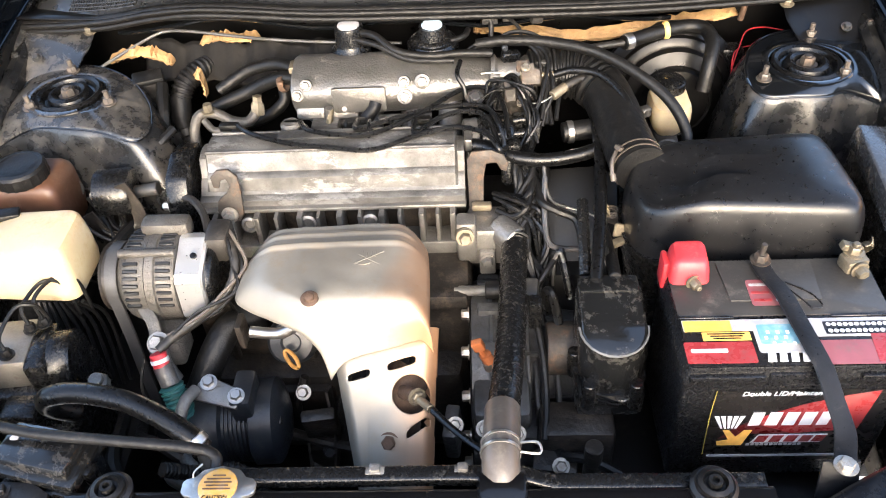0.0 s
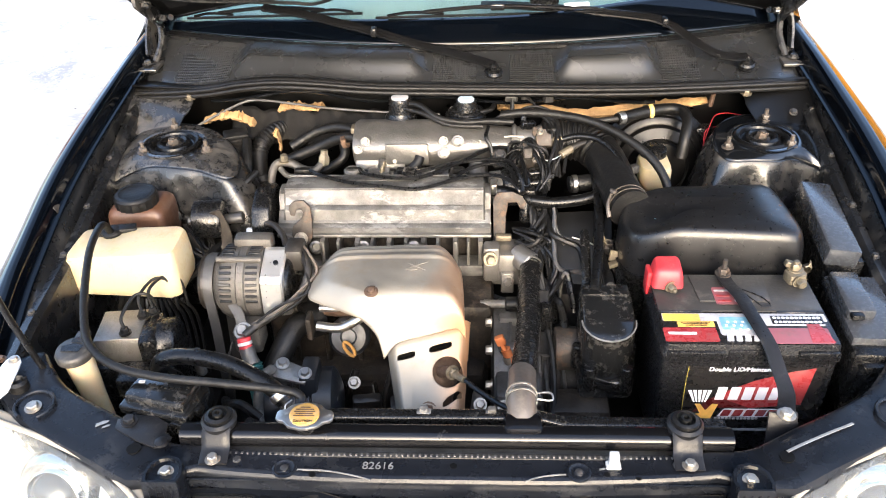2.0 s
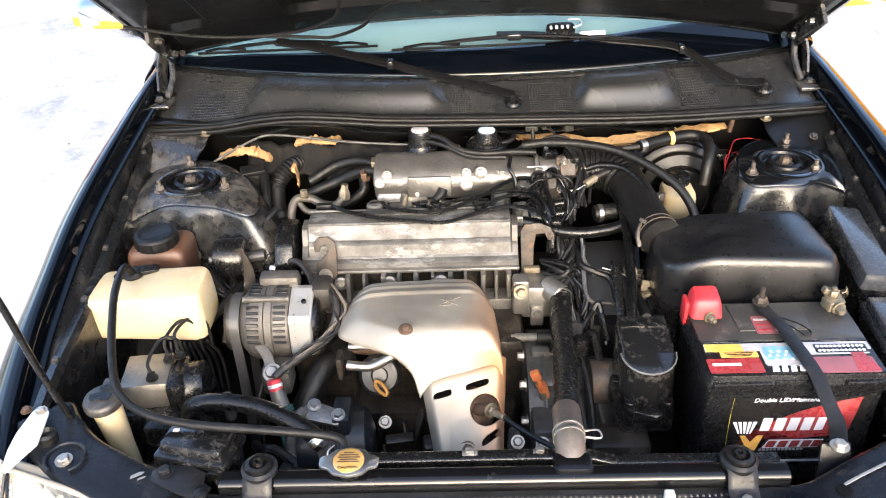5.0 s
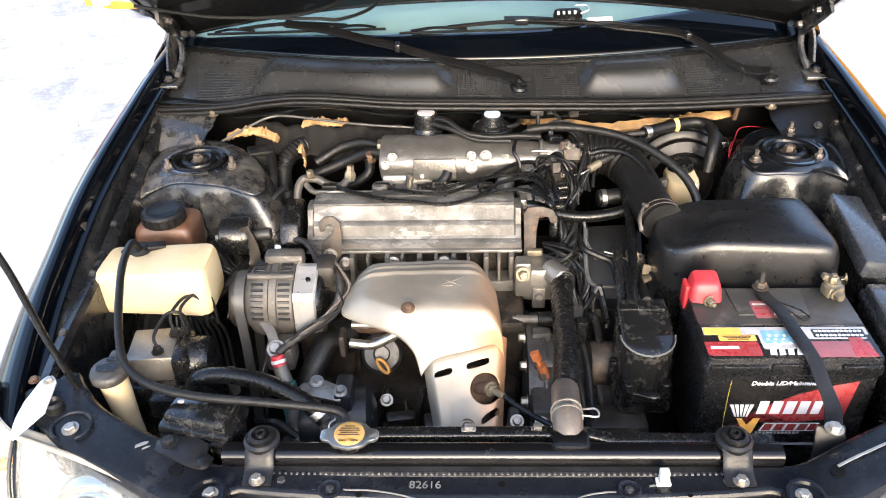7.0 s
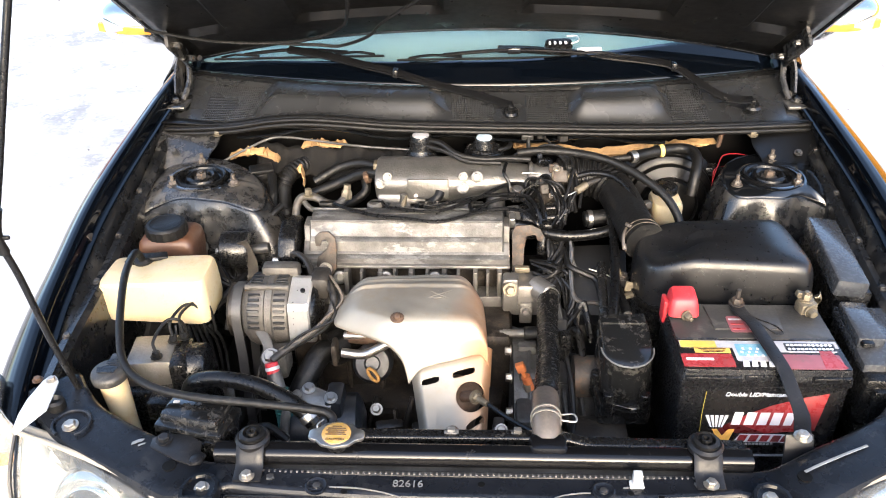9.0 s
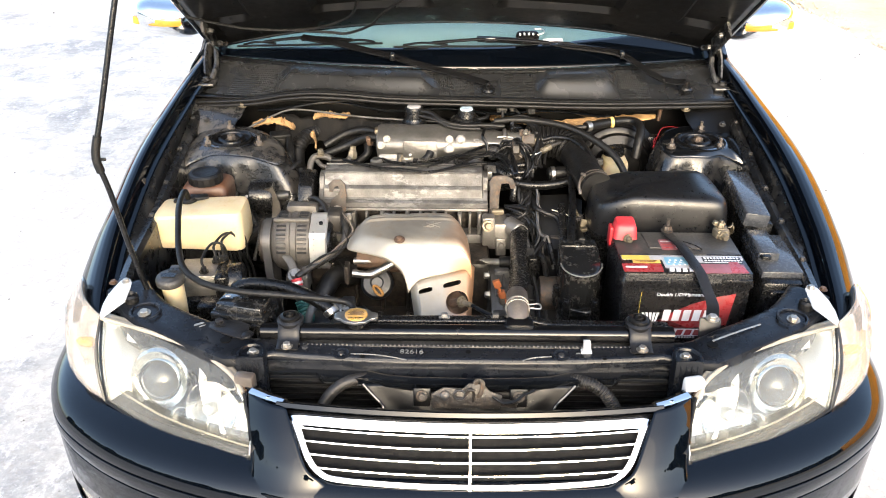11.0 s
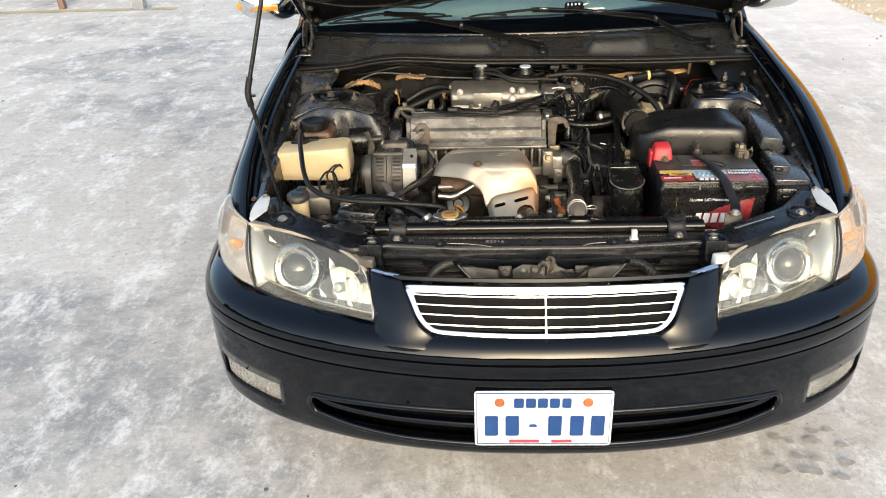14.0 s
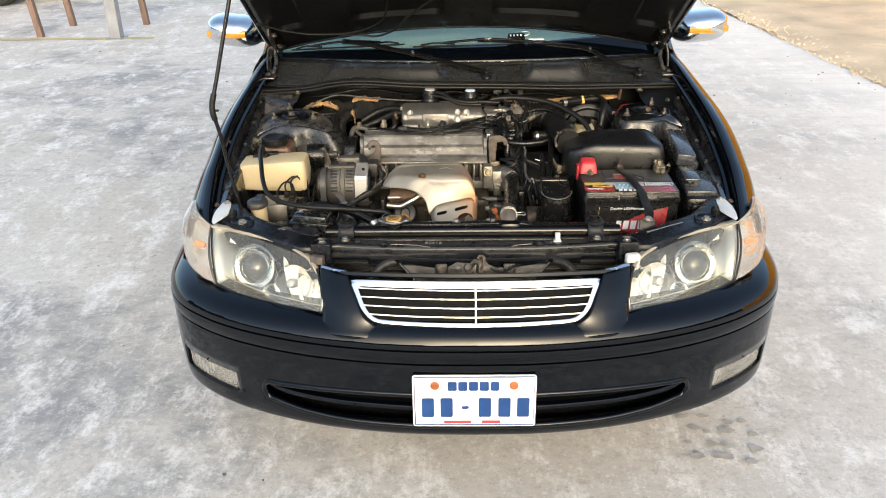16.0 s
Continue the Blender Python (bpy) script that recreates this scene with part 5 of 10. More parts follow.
tube(bm, [glass_base(-0.69 + 1.38 * i / 30) + Vector((0, 0, -0.001)) for i in range(31)], 0.006, 8, 1)
part("glass_seal", bm, "rubclean", ws)
# Frit and the bonnet's dark reflection are painted as one black band.
def dark_foot(u, v):
    high = smooth_at(((0.0, 0.02), (0.15, 0.048), (0.4, 0.066), (0.6, 0.074), (0.85, 0.10), (1.0, 0.085)), u)[0]
    x, y, z = glass(0.012 + 0.976 * u, 0.004 + high * v)
    return (x, y - 0.003, z + 0.0045)


part("shaded_band", grid(B(), dark_foot, 40, 8), "paint", ws, "black frit along the foot of the glass with the bonnet's dark reflection drawn in", thick=0.001)
bm = B()
for sg in (-1, 1):
    tube(bm, [Vector(glass(0 if sg < 0 else 1, v)) + Vector((sg * 0.02, 0, 0.004)) for v in (0, 0.25, 0.5, 0.75, 1)], 0.03, 8, 3)
grid(bm, lambda u, v: ((2 * u - 1) * 0.60, 1.95 + 1.5 * v, 1.412 + 0.03 * math.sin(math.pi * v) - 0.03 * (2 * u - 1) ** 2), 8, 8)
part("roof", bm, "paint", car, thick=0.01)
bm = B()
grid(bm, lambda u, v: ((2 * u - 1) * (0.775 - 0.10 * v * v), 3.98 + 0.68 * v, 0.965 + 0.025 * math.sin(math.pi * v) + 0.02 * (1 - (2 * u - 1) ** 2) - 0.02 * v), 16, 12)
part("boot_lid", bm, "paint", car, "glossy black boot lid", thick=0.006)
bm = B()
grid(bm, lambda u, v: ((2 * u - 1) * 0.74, 4.665 - 0.12 * (2 * u - 1) ** 4 + 0.05 * math.sin(math.pi * v * 0.8), 0.94 - 0.70 * v), 20, 14)
part("rear_panel", bm, "paint", car, thick=0.006)
for sg in (-1, 1):
    bm = B()
    rbox(bm, (sg * 0.58, 4.66, 0.78), (0.28, 0.06, 0.14), 0.02, (0, 0, -sg * 12))
    part("tail_lamp", bm, "red", car, "red tail lamp")
for sg in (-1, 1):
    sw = part("side_window", grid(B(), lambda u, v: (sg * (0.85 - 0.24 * v), 1.65 + 1.9 * u, 0.93 + 0.46 * v), 4, 4), "glass", car, thick=0.003)
    sw.visible_shadow = False
rw = part("rear_window", grid(B(), lambda u, v: ((2 * u - 1) * 0.72, 3.42 + 0.62 * v, 1.35 - 0.36 * v), 4, 4), "glass", car, thick=0.003)
rw.visible_shadow = False
bm = B()
def dashtop(u, v):
    x = (2 * u - 1) * 0.72
    return (x, 1.215 + 0.15 * (x / 0.68) ** 2 + 0.5 * v, 0.922 + 0.045 * math.sin(v * 2.6) + (0.012 * math.exp(-((x - 0.34) / 0.2) ** 2) * min(1, v * 2)) - 0.25 * max(0, v - 0.9) * 4)
grid(bm, dashtop, 40, 20)
part("dashboard", bm, "dash", car, "grey-green vinyl dashboard behind the glass", thick=0.004)
bm = B()
rbox(bm, (0, 2.2, 0.33), (1.5, 2.1, 0.06), 0.02)
rbox(bm, (0, 3.25, 0.75), (1.5, 0.1, 0.9), 0.03)
part("cabin_floor", bm, "bayd", car)
for sg in (-1, 1):
    bm = B()
    rbox(bm, (sg * 0.36, 2.1, 0.50), (0.50, 0.52, 0.18), 0.06, (6, 0, 0), 3)
    st = part("front_seat", bm, "seat", car, "pale grey leather front seat with headrest")
    bm = B()
    rbox(bm, (sg * 0.36, 2.42, 0.82), (0.48, 0.14, 0.62), 0.06, (-16, 0, 0), 3)
    part("backrest", bm, "seat", st)
    bm = B()
    rbox(bm, (sg * 0.36, 2.53, 1.20), (0.28, 0.10, 0.18), 0.04, (-12, 0, 0), 3)
    part("headrest", bm, "seat", st)

# bulkhead
bm = B()
grid(bm, lambda u, v: ((2 * u - 1) * 0.71, 1.075 + 0.045 * (2 * u - 1) ** 2 + 0.095 * min(1, v / 0.14), 0.860 - 0.02 * min(1, v / 0.14) - 0.5 * max(0, v - 0.14)), 30, 28)
part("bulkhead", bm, "bulk", car, "dark grimy bulkhead", thick=0.003)
bm = B()
tube(bm, [seal_at(-0.55 + 0.95 * i / 30) + Vector((0, 0.030, -0.040 - 0.006 * math.sin(i * 0.7))) for i in range(31)], 0.004, 8, 1)
part("bulkhead_flange", bm, "bayp", car)
bm = B()
tube(bm, [(-0.585, 1.035, 0.785), (-0.56, 1.065, 0.795), (-0.519, 1.095, 0.808), (-0.472, 1.125, 0.820), (-0.43, 1.122, 0.824), (-0.364, 1.112, 0.820), (-0.267, 1.095, 0.815), (-0.154, 1.083, 0.812), (-0.05, 1.08, 0.808)], 0.0028, 8, 5)
part("pressed_seam", bm, "cast", car)
bm = B()
grid(bm, lambda u, v: (-0.50 + 0.36 * u, 1.128 - 0.05 * v - 0.03 * u, 0.806 - 0.055 * v + 0.005 * math.sin(u * 23) + 0.003 * math.sin(u * 61)), 60, 8)
part("insulation_panel", bm, "insul", car, "torn dusty insulation sheet", thick=0.004)


# ---- front panel, radiator ----
TBH = ((0.2, 0.232, 0.670), (0.38, 0.246, 0.676), (0.50, 0.298, 0.686), (0.60, 0.348, 0.696), (0.650, 0.395, 0.704), (0.672, 0.425, 0.708))
TB = [(-x, y, z) for x, y, z in TBH[::-1]] + [(0, 0.230, 0.669)] + list(TBH)
TBP = spline(TB, 6)


def tie(u, v):
    i = u * (len(TBP) - 1)
    k = min(int(i), len(TBP) - 2)
    p = TBP[k].lerp(TBP[k + 1], i - k)
    t = (TBP[k + 1] - TBP[k]).normalized()
    n = Vector((-t.y, t.x, 0)).normalized()
    mid = 1 - min(1, abs(p.x) / 0.4)
    S = ((0.000, -0.042), (0.001, -0.030), (0.002, -0.014), (0.004, -0.005), (0.007, -0.001), (0.011, 0.0005), (0.018, 0.0), (0.026, 0.0), (0.032, 0.0), (0.037, 0.0005), (0.042, 0.001), (0.046, -0.003), (0.047, -0.05), (0.046, -0.09))
    flat = min(1, max(0, (abs(p.x) - 0.36) / 0.06))
    S2 = ((-0.050, -0.060), (-0.048, -0.030), (-0.045, -0.010), (-0.042, -0.002), (-0.036, 0.0), (-0.030, 0.001), (-0.012, 0.001), (0.008, 0.001), (0.018, 0.001), (0.026, 0.0), (0.032, -0.002), (0.036, -0.006), (0.038, -0.05), (0.036, -0.09))
    S = [(a[0] + (b[0] - a[0]) * flat, a[1] + (b[1] - a[1]) * flat) for a, b in zip(S, S2)]
    j = v * (len(S) - 1)
    m = min(int(j), len(S) - 2)
    a = Vector(S[m]).lerp(Vector(S[m + 1]), j - m)
    return p + n * a.x + Vector((0, 0, a.y))


part("radiator_support", grid(B(), tie, 72, 39), "supp", car, "dusty black painted front cross member", thick=0.002, sharp=30)
LIP_BACK = ((0.0, 0.214), (0.10, 0.216), (0.145, 0.221), (0.19, 0.236), (0.285, 0.238), (0.30, 0.236), (0.40, 0.236))
LIP_FRONT = ((0.0, 0.194), (0.10, 0.196), (0.15, 0.200), (0.19, 0.208), (0.225, 0.212), (0.262, 0.214), (0.275, 0.227), (0.30, 0.228), (0.40, 0.228))


def slam_lip(u, v):
    x = (2 * u - 1) * 0.395
    a, b = lerp_at(LIP_BACK, abs(x))[0], lerp_at(LIP_FRONT, abs(x))[0]
    return (x, a + (b - a) * min(1, v / 0.8), 0.645 - 0.014 * max(0, v - 0.8) / 0.2)


part("slam_lip", grid(B(), slam_lip, 158, 10), "bayp", car, "black pressed lip with flared wings under the cross member", thick=0.002, sharp=25)
def latch_plate(u, v):
    x = (2 * u - 1) * (0.190 - 0.045 * min(1, v * 1.3))
    return (x, 0.202 - 0.030 * v + 0.004 * math.sin(u * 21) * v, 0.640 - 0.055 * v)


part("latch_plate", grid(B(), latch_plate, 60, 10), "bulk", car, "grimy black plate that carries the bonnet latch", thick=0.002)
bm = B()
tube(bm, [latch_plate(0, v) for v in (0, 0.3, 0.6, 1)], 0.0035, 8, 3)
part("latch_plate_edge", bm, "bayp", car)
bm = B()
tube(bm, [latch_plate(1, v) for v in (0, 0.3, 0.6, 1)], 0.0035, 8, 3)
part("latch_plate_edge", bm, "bayp", car)
bm = B()
tube(bm, [(-0.385, 0.236, 0.6635), (-0.2, 0.2365, 0.6640), (0.0, 0.236, 0.6640), (0.2, 0.2365, 0.6640), (0.385, 0.236, 0.6635)], 0.0014, 6, 8)
part("folded_edge", bm, "supp", car)
for pts in (((-0.300, 0.246, 0.6710), (-0.252, 0.2475, 0.6715)), ((-0.214, 0.2485, 0.6715), (-0.175, 0.247, 0.6715), (-0.140, 0.241, 0.671), (-0.112, 0.2335, 0.670)), ((0.096, 0.2345, 0.670), (0.112, 0.241, 0.671), (0.135, 0.245, 0.6715), (0.150, 0.246, 0.6715)),
            ((-0.06, 0.2365, 0.6655), (0.06, 0.2365, 0.6655))):
    bm = B()
    tube(bm, pts, 0.0013, 6, 6)
    part("worn_edge", bm, "worn", car, "pressed edge rubbed to bare metal")
for x in (-0.232, 0.168):
    bm = B()
    lathe(bm, (x, 0.250, 0.6705), (0, 0, 1), [(0.0165, 0.0), (0.0165, 0.0022), (0.014, 0.003), (0.011, 0.0012), (0.007, 0.001), (0.006, 0.003), (0.001, 0.003)], 28)
    bo = part("pressed_boss", bm, "supp", car, "round pressed boss in the cross member")
    bm = B()
    lathe(bm, (x, 0.250, 0.6715), (0, 0, 1), [(0.006, 0), (0.006, 0.0018), (0.004, 0.0026)], 14)
    part("rivet", bm, "boltd", bo)
# Holes are flat black discs, their inner shade put into the colour.
for x, y, r in ((-0.001, 0.258, 0.0050), (-0.192, 0.2405, 0.0048), (0.205, 0.2465, 0.0042), (0.246, 0.242, 0.0042)):
    bm = B()
    lathe(bm, (x, y, 0.6712), (0, 0, 1), [(r, 0.0), (r, 0.0006), (r * 0.7, 0.0007)], 16)
    part("drain_hole", bm, "void", car)
for i, (x, y, w, h, a) in enumerate(((-0.505, 0.312, 0.020, 0.006, 30), (-0.497, 0.306, 0.012, 0.003, 30), (0.20, 0.256, 0.010, 0.003, 10), (0.262, 0.252, 0.006, 0.003, 60), (0.288, 0.256, 0.004, 0.003, 0), (-0.29, 0.262, 0.004, 0.004, 0))):
    bm = B()
    k = radians(a)
    prism(bm, [(-w / 2, -h / 2), (w * 0.3, -h / 2), (w / 2, 0), (w * 0.2, h / 2), (-w * 0.4, h * 0.4)], (x, y, (0.690 if x < -0.4 else 0.6716)), (math.cos(k), math.sin(k), 0), (-math.sin(k), math.cos(k), 0), 0.0008)
    part("paint_chip", bm, "stamp", car)
bm = B()
tube(bm, [(0.447, 0.276, 0.6885), (0.470, 0.288, 0.6895), (0.51, 0.306, 0.6925), (0.548, 0.322, 0.6950)], 0.002, 6, 6, flat=(0.0045, 0.0012, (0, 0, 1)))
part("paint_scrape", bm, "stamp", car, "pale scrape through the black paint")
for sg in (-1, 1):
    # Another hole drawn as a black disc.
    bm = B()
    lathe(bm, (sg * 0.446, 0.271, 0.6825), (0, 0, 1), [(0.0100, 0.0), (0.0100, 0.0022), (0.008, 0.0023)], 20)
    part("drain_hole", bm, "void", car)
    # upright bracket that takes the inner end of the lamp
    bm = B()
    ring = [(-0.024, -0.020), (0.024, -0.020), (0.027, -0.006), (0.024, 0.012), (0.014, 0.024), (0.0, 0.028), (-0.014, 0.024), (-0.024, 0.012), (-0.027, -0.006)]
    loft(bm, [[(sg * 0.388 + x * k, 0.226 + y * k - 0.006 * (0.695 - z) / 0.06, z) for x, y in ring] for z, k in ((0.600, 1.06), (0.66, 1.02), (0.688, 1.0), (0.692, 0.96), (0.692, 0.80), (0.688, 0.74), (0.687, 0.4))])
    up_br = part("lamp_post", bm, "supp", car, "black pressed bracket with a bolt on top", sharp=30)
    for dx in (-0.015, -0.005, 0.005, 0.015):
        bm = B()
        tube(bm, [(sg * 0.388 + dx, 0.206, 0.684), (sg * 0.388 + dx, 0.203, 0.66), (sg * 0.388 + dx, 0.198, 0.61)], 0.0022, 6, 4)
        part("rib", bm, "supp", up_br)
    nut("bolt", (sg * 0.386, 0.228, 0.686), (0, -0.1, 1), 0.0075, 0.007, "bolt", up_br)
    # end well with its own bolt, outboard on the cross member
    bm = B()
    tube(bm, [(sg * (0.612 + 0.027 * math.cos(radians(a))), 0.336 + 0.027 * math.sin(radians(a)), 0.7015 + 0.03 * 0.027 * math.sin(radians(a))) for a in range(-60, 241, 15)], 0.0030, 8, 1)
    well = part("pressed_well", bm, "supp", car)
    nut("bolt", (sg * 0.613, 0.333, 0.699), (0, -0.1, 1), 0.0085, 0.006, "bolt", well)
    bm = B()
    rbox(bm, (sg * 0.585, 0.300, 0.675), (0.022, 0.016, 0.030), 0.003, (0, 0, sg * 27))
    part("edge_clip", bm, "bayd", car)
    # Black disc in place of an open hole.
    bm = B()
    lathe(bm, (sg * 0.679, 0.440, 0.7125), (0, -0.2, 1), [(0.007, 0), (0.007, 0.002), (0.005, 0.0022)], 16)
    part("drain_hole", bm, "void", car)
    nut("panel_bolt", (sg * 0.700, 0.420, 0.712), (0, 0, 1), 0.006, 0.005, "rust", car)
bm = B()
grid(bm, lambda u, v: ((2 * u - 1) * 0.50, 0.240, 0.64 - 0.42 * v), 4, 4)
part("condenser_backing", bm, "bayd", car, thick=0.002)
bm = B()
tube(bm, [(-0.36, 0.226, 0.0), (0.36, 0.226, 0.0)], 0.0045, 6, 1)
ctube = part("condenser_tube", bm, "bulk", car, "dusty brown condenser tube")
ctube.location.z = 0.632
for i in range(1, 22):
    o = new("condenser_tube", ctube.data)
    o.parent, o.matrix_parent_inverse = car, ctube.matrix_parent_inverse
    o.location.z = 0.632 - 0.014 * i
for sg in (-1, 1):
    bm = B()
    tube(bm, [(sg * 0.185, 0.225, 0.636), (sg * 0.215, 0.212, 0.638), (sg * 0.240, 0.200, 0.628), (sg * 0.258, 0.190, 0.608), (sg * 0.275, 0.175, 0.575)], 0.0105, 12, 6, ribs=((0.005, 0.0016) if sg > 0 else None))
    part("air_duct", bm, "rubdust", car, "black hose behind the grille" if sg < 0 else "ribbed grey hose behind the grille")
    bm = B()
    rbox(bm, (sg * 0.394, 0.186, 0.650), (0.036, 0.022, 0.044), 0.006, (0, 0, sg * 12))
    gcl = part("lamp_lug", bm, "white" if sg > 0 else "hosend", car, "white plastic lamp lug" if sg > 0 else "dusty brown lamp lug")
    bm = B()
    rbox(bm, (sg * 0.392, 0.1745, 0.646), (0.010, 0.003, 0.012), 0.001, (0, 0, sg * 12), 1)
    part("lug_hole", bm, "rust", gcl)
    bm = B()
    hexnut(bm, (sg * 0.345, 0.145, 0.652), (0, 0, 1), 0.005, 0.004)
    tube(bm, [(sg * 0.318, 0.135, 0.654), (sg * 0.35, 0.147, 0.655), (sg * 0.380, 0.162, 0.655)], 0.006, 8, 4, flat=(0.013, 0.004, (0, -0.40, 0.92)))
    part("grille_tab", bm, "chrome", car)
    # buffers and bolts on the cross member
    bm = B()
    lathe(bm, (sg * 0.648, 0.368, 0.701), (0, 0, 1), [(0.014, -0.01), (0.014, 0.014), (0.010, 0.018), (0.006, 0.012), (0.001, 0.012)], 20)
    part("bonnet_buffer", bm, "rub", car)
    for x, y, z in ((0.30, 0.262, 0.671),):
        nut("panel_bolt", (sg * x, y, z), (0, 0, 1), 0.0062, 0.005, "boltd", car)
    # pale lamp bracket
    bm = B()
    prism(bm, [(0.660, 0.414), (0.666, 0.419), (0.674, 0.417), (0.680, 0.408), (0.689, 0.370), (0.690, 0.340), (0.686, 0.312), (0.679, 0.303), (0.665, 0.326), (0.651, 0.350), (0.653, 0.385), (0.655, 0.406)],
          (0, 0.0, 0.666), (sg, 0, 0), (0, 0.99, 0.139), 0.003 * sg, 0.0008)
    tag = part("lamp_bracket", bm, "palem", car, "pale lamp bracket")
    bm = B()
    hexnut(bm, (sg * 0.667, 0.404, 0.7255), (0, 0, 1), 0.006, 0.005)
    part("bolt", bm, "bolt", tag)
# bonnet latch
bm = B()
prism(bm, [(-0.060, -0.020), (0.058, -0.020), (0.062, 0.004), (0.040, 0.012), (0.030, 0.024), (0.004, 0.026), (-0.006, 0.016), (-0.040, 0.018), (-0.062, 0.006)], (0, 0.152, 0.645), (1, 0, 0), (0, 0.35, 0.94), 0.004, 0.001)
la = part("bonnet_latch", bm, "castd", car, "greasy dark bonnet latch")
bm = B()
tube(bm, [(0.020, 0.150, 0.645), (0.026, 0.149, 0.660), (0.028, 0.150, 0.676), (0.020, 0.153, 0.681), (0.013, 0.152, 0.674)], 0.005, 8, 5, flat=(0.008, 0.004, (0, 1, 0)))
part("hook", bm, "hookr", la)
bm = B()
tube(bm, [(-0.012 + 0.010 * math.cos(radians(a)), 0.146, 0.652 + 0.010 * math.sin(radians(a)) + 0.000004 * a) for a in range(0, 760, 30)], 0.0016, 6, 1)
part("spring", bm, "boltd", la)
bm = B()
tube(bm, [(0.012, 0.146, 0.640), (0.012, 0.144, 0.662), (0.004, 0.144, 0.666), (-0.002, 0.145, 0.655)], 0.003, 8, 4)
part("pawl", bm, "castd", la)
bm = B()
tube(bm, [(0.045, 0.150, 0.648), (0.065, 0.142, 0.640), (0.085, 0.140, 0.646), (0.10, 0.150, 0.652), (0.12, 0.165, 0.650)], 0.0028, 8, 5)
part("release_cable", bm, "rub", la)
bm = B()
rbox(bm, (0.074, 0.146, 0.636), (0.030, 0.010, 0.012), 0.002, (0, 12, 0))
part("cable_clip", bm, "castd", la)
bm = B()
lathe(bm, (-0.038, 0.148, 0.650), (0, -0.9, 0.35), [(0.009, -0.003), (0.009, 0.004), (0.005, 0.006)], 16)
part("pivot", bm, "boltd", la)
for x in (-0.078, 0.092):
    bm = B()
    rbox(bm, (x, 0.156, 0.640), (0.030, 0.004, 0.034), 0.002, (-18, 0, 0))
    tab = part("fixing_tab", bm, "bulk", la)
    nut("bolt", (x, 0.152, 0.646), (0, -0.9, 0.35), 0.007, 0.006, "hookr", tab)
la.location = (-0.005, 0.018, -0.006)
writing("stencil_number", "82616", 0.0175, (-0.104, 0.2565, 0.6705), (1, 0, 0), (0, 1, 0), "stamp", car, lift=0.001)

rad = thing("radiator", (0, 0.30, 0.3), "black radiator with a long top tank and metal cap", "radiator")
bm = B()
loft(bm, [[(x, 0.300 + a, 0.684 + b) for a, b in rrect(0, 0, 0.032, 0.028, 0.011, 5)] for x in (-0.385, -0.380, -0.05, 0.112, 0.132, 0.150, 0.375, 0.380)])
rbox(bm, (0.095, 0.312, 0.690), (0.056, 0.040, 0.036), 0.012)
part("top_tank", bm, "tankk", rad, "long black plastic top tank")
bm = B()
loft(bm, [[(x, 0.334 + dy + a, z0 + b) for a, b in rrect(0, 0, 0.020, 0.016, 0.004, 4)] for x, dy, z0 in ((-0.20, 0, 0.686), (0.055, 0, 0.688), (0.075, -0.004, 0.692), (0.118, -0.004, 0.692), (0.150, -0.012, 0.688), (0.375, -0.012, 0.686))])
part("fan_shroud", bm, "plast", rad, "black plastic fan shroud edge")
bm = B()
rbox(bm, (0, 0.30, 0.48), (0.74, 0.030, 0.37), 0.003)
part("core", bm, "cast", rad)
bm = B()
rbox(bm, (0, 0.276, 0.668), (0.765, 0.010, 0.010), 0.002)
cr = part("crimp_strip", bm, "grey", rad)
me = rbox(B(), (0, 0, 0), (0.0035, 0.0045, 0.003), 0.0008, seg=1)
md = bpy.data.meshes.new("tooth")
me.to_mesh(md)
me.free()
md.materials.append(M["alu"])
for i in range(95):
    o = new("tooth", md)
    o.location = (-0.376 + 0.008 * i, 0.2745, 0.6735)
    o.parent = cr
bm = B()
lathe(bm, (-0.208, 0.304, 0.695), (0, 0, 1), [(0.016, 0), (0.016, 0.012), (0.022, 0.014), (0.022, 0.018)], 24)
part("filler_neck", bm, "plast", rad)
bm = B()
prism(bm, [(-0.040, -0.006), (-0.036, -0.010), (-0.028, -0.012), (-0.02, -0.021), (0, -0.026), (0.02, -0.021), (0.028, -0.012), (0.036, -0.010), (0.040, -0.006), (0.040, 0.006), (0.036, 0.010), (0.028, 0.012), (0.02, 0.021), (0, 0.026), (-0.02, 0.021), (-0.028, 0.012), (-0.036, 0.010), (-0.040, 0.006)], (-0.208, 0.304, 0.713), (1, 0, 0), (0, 1, 0), 0.006, 0.0015)
cp = part("cap", bm, "steel", rad, "pressed metal radiator cap")
bm = B()
lathe(bm, (-0.208, 0.304, 0.719), (0, 0, 1), [(0.021, 0), (0.021, 0.002), (0.019, 0.003)], 28)
part("cap_sticker", bm, "capst", cp, "worn orange warning sticker")
writing("caution_word", "CAUTION", 0.006, (-0.208, 0.289, 0.7222), (1, 0, 0), (0, 1, 0), "labelk", cp)
for y, w in ((0.3155, 0.014), (0.3115, 0.026), (0.3075, 0.030), (0.3035, 0.024), (0.2995, 0.030)):
    bm = B()
    prism(bm, rrect(-0.208, y, w, 0.0018, 0.0005, 3), (0, 0, 0.7222), (1, 0, 0), (0, 1, 0), 0.0004)
    part("sticker_line", bm, "rust", cp)
bm = B()
tube(bm, [(-0.232, 0.304, 0.705), (-0.238, 0.318, 0.720), (-0.23, 0.33, 0.722)], 0.0012, 6, 5)
part("neck_wire", bm, "steel", rad)
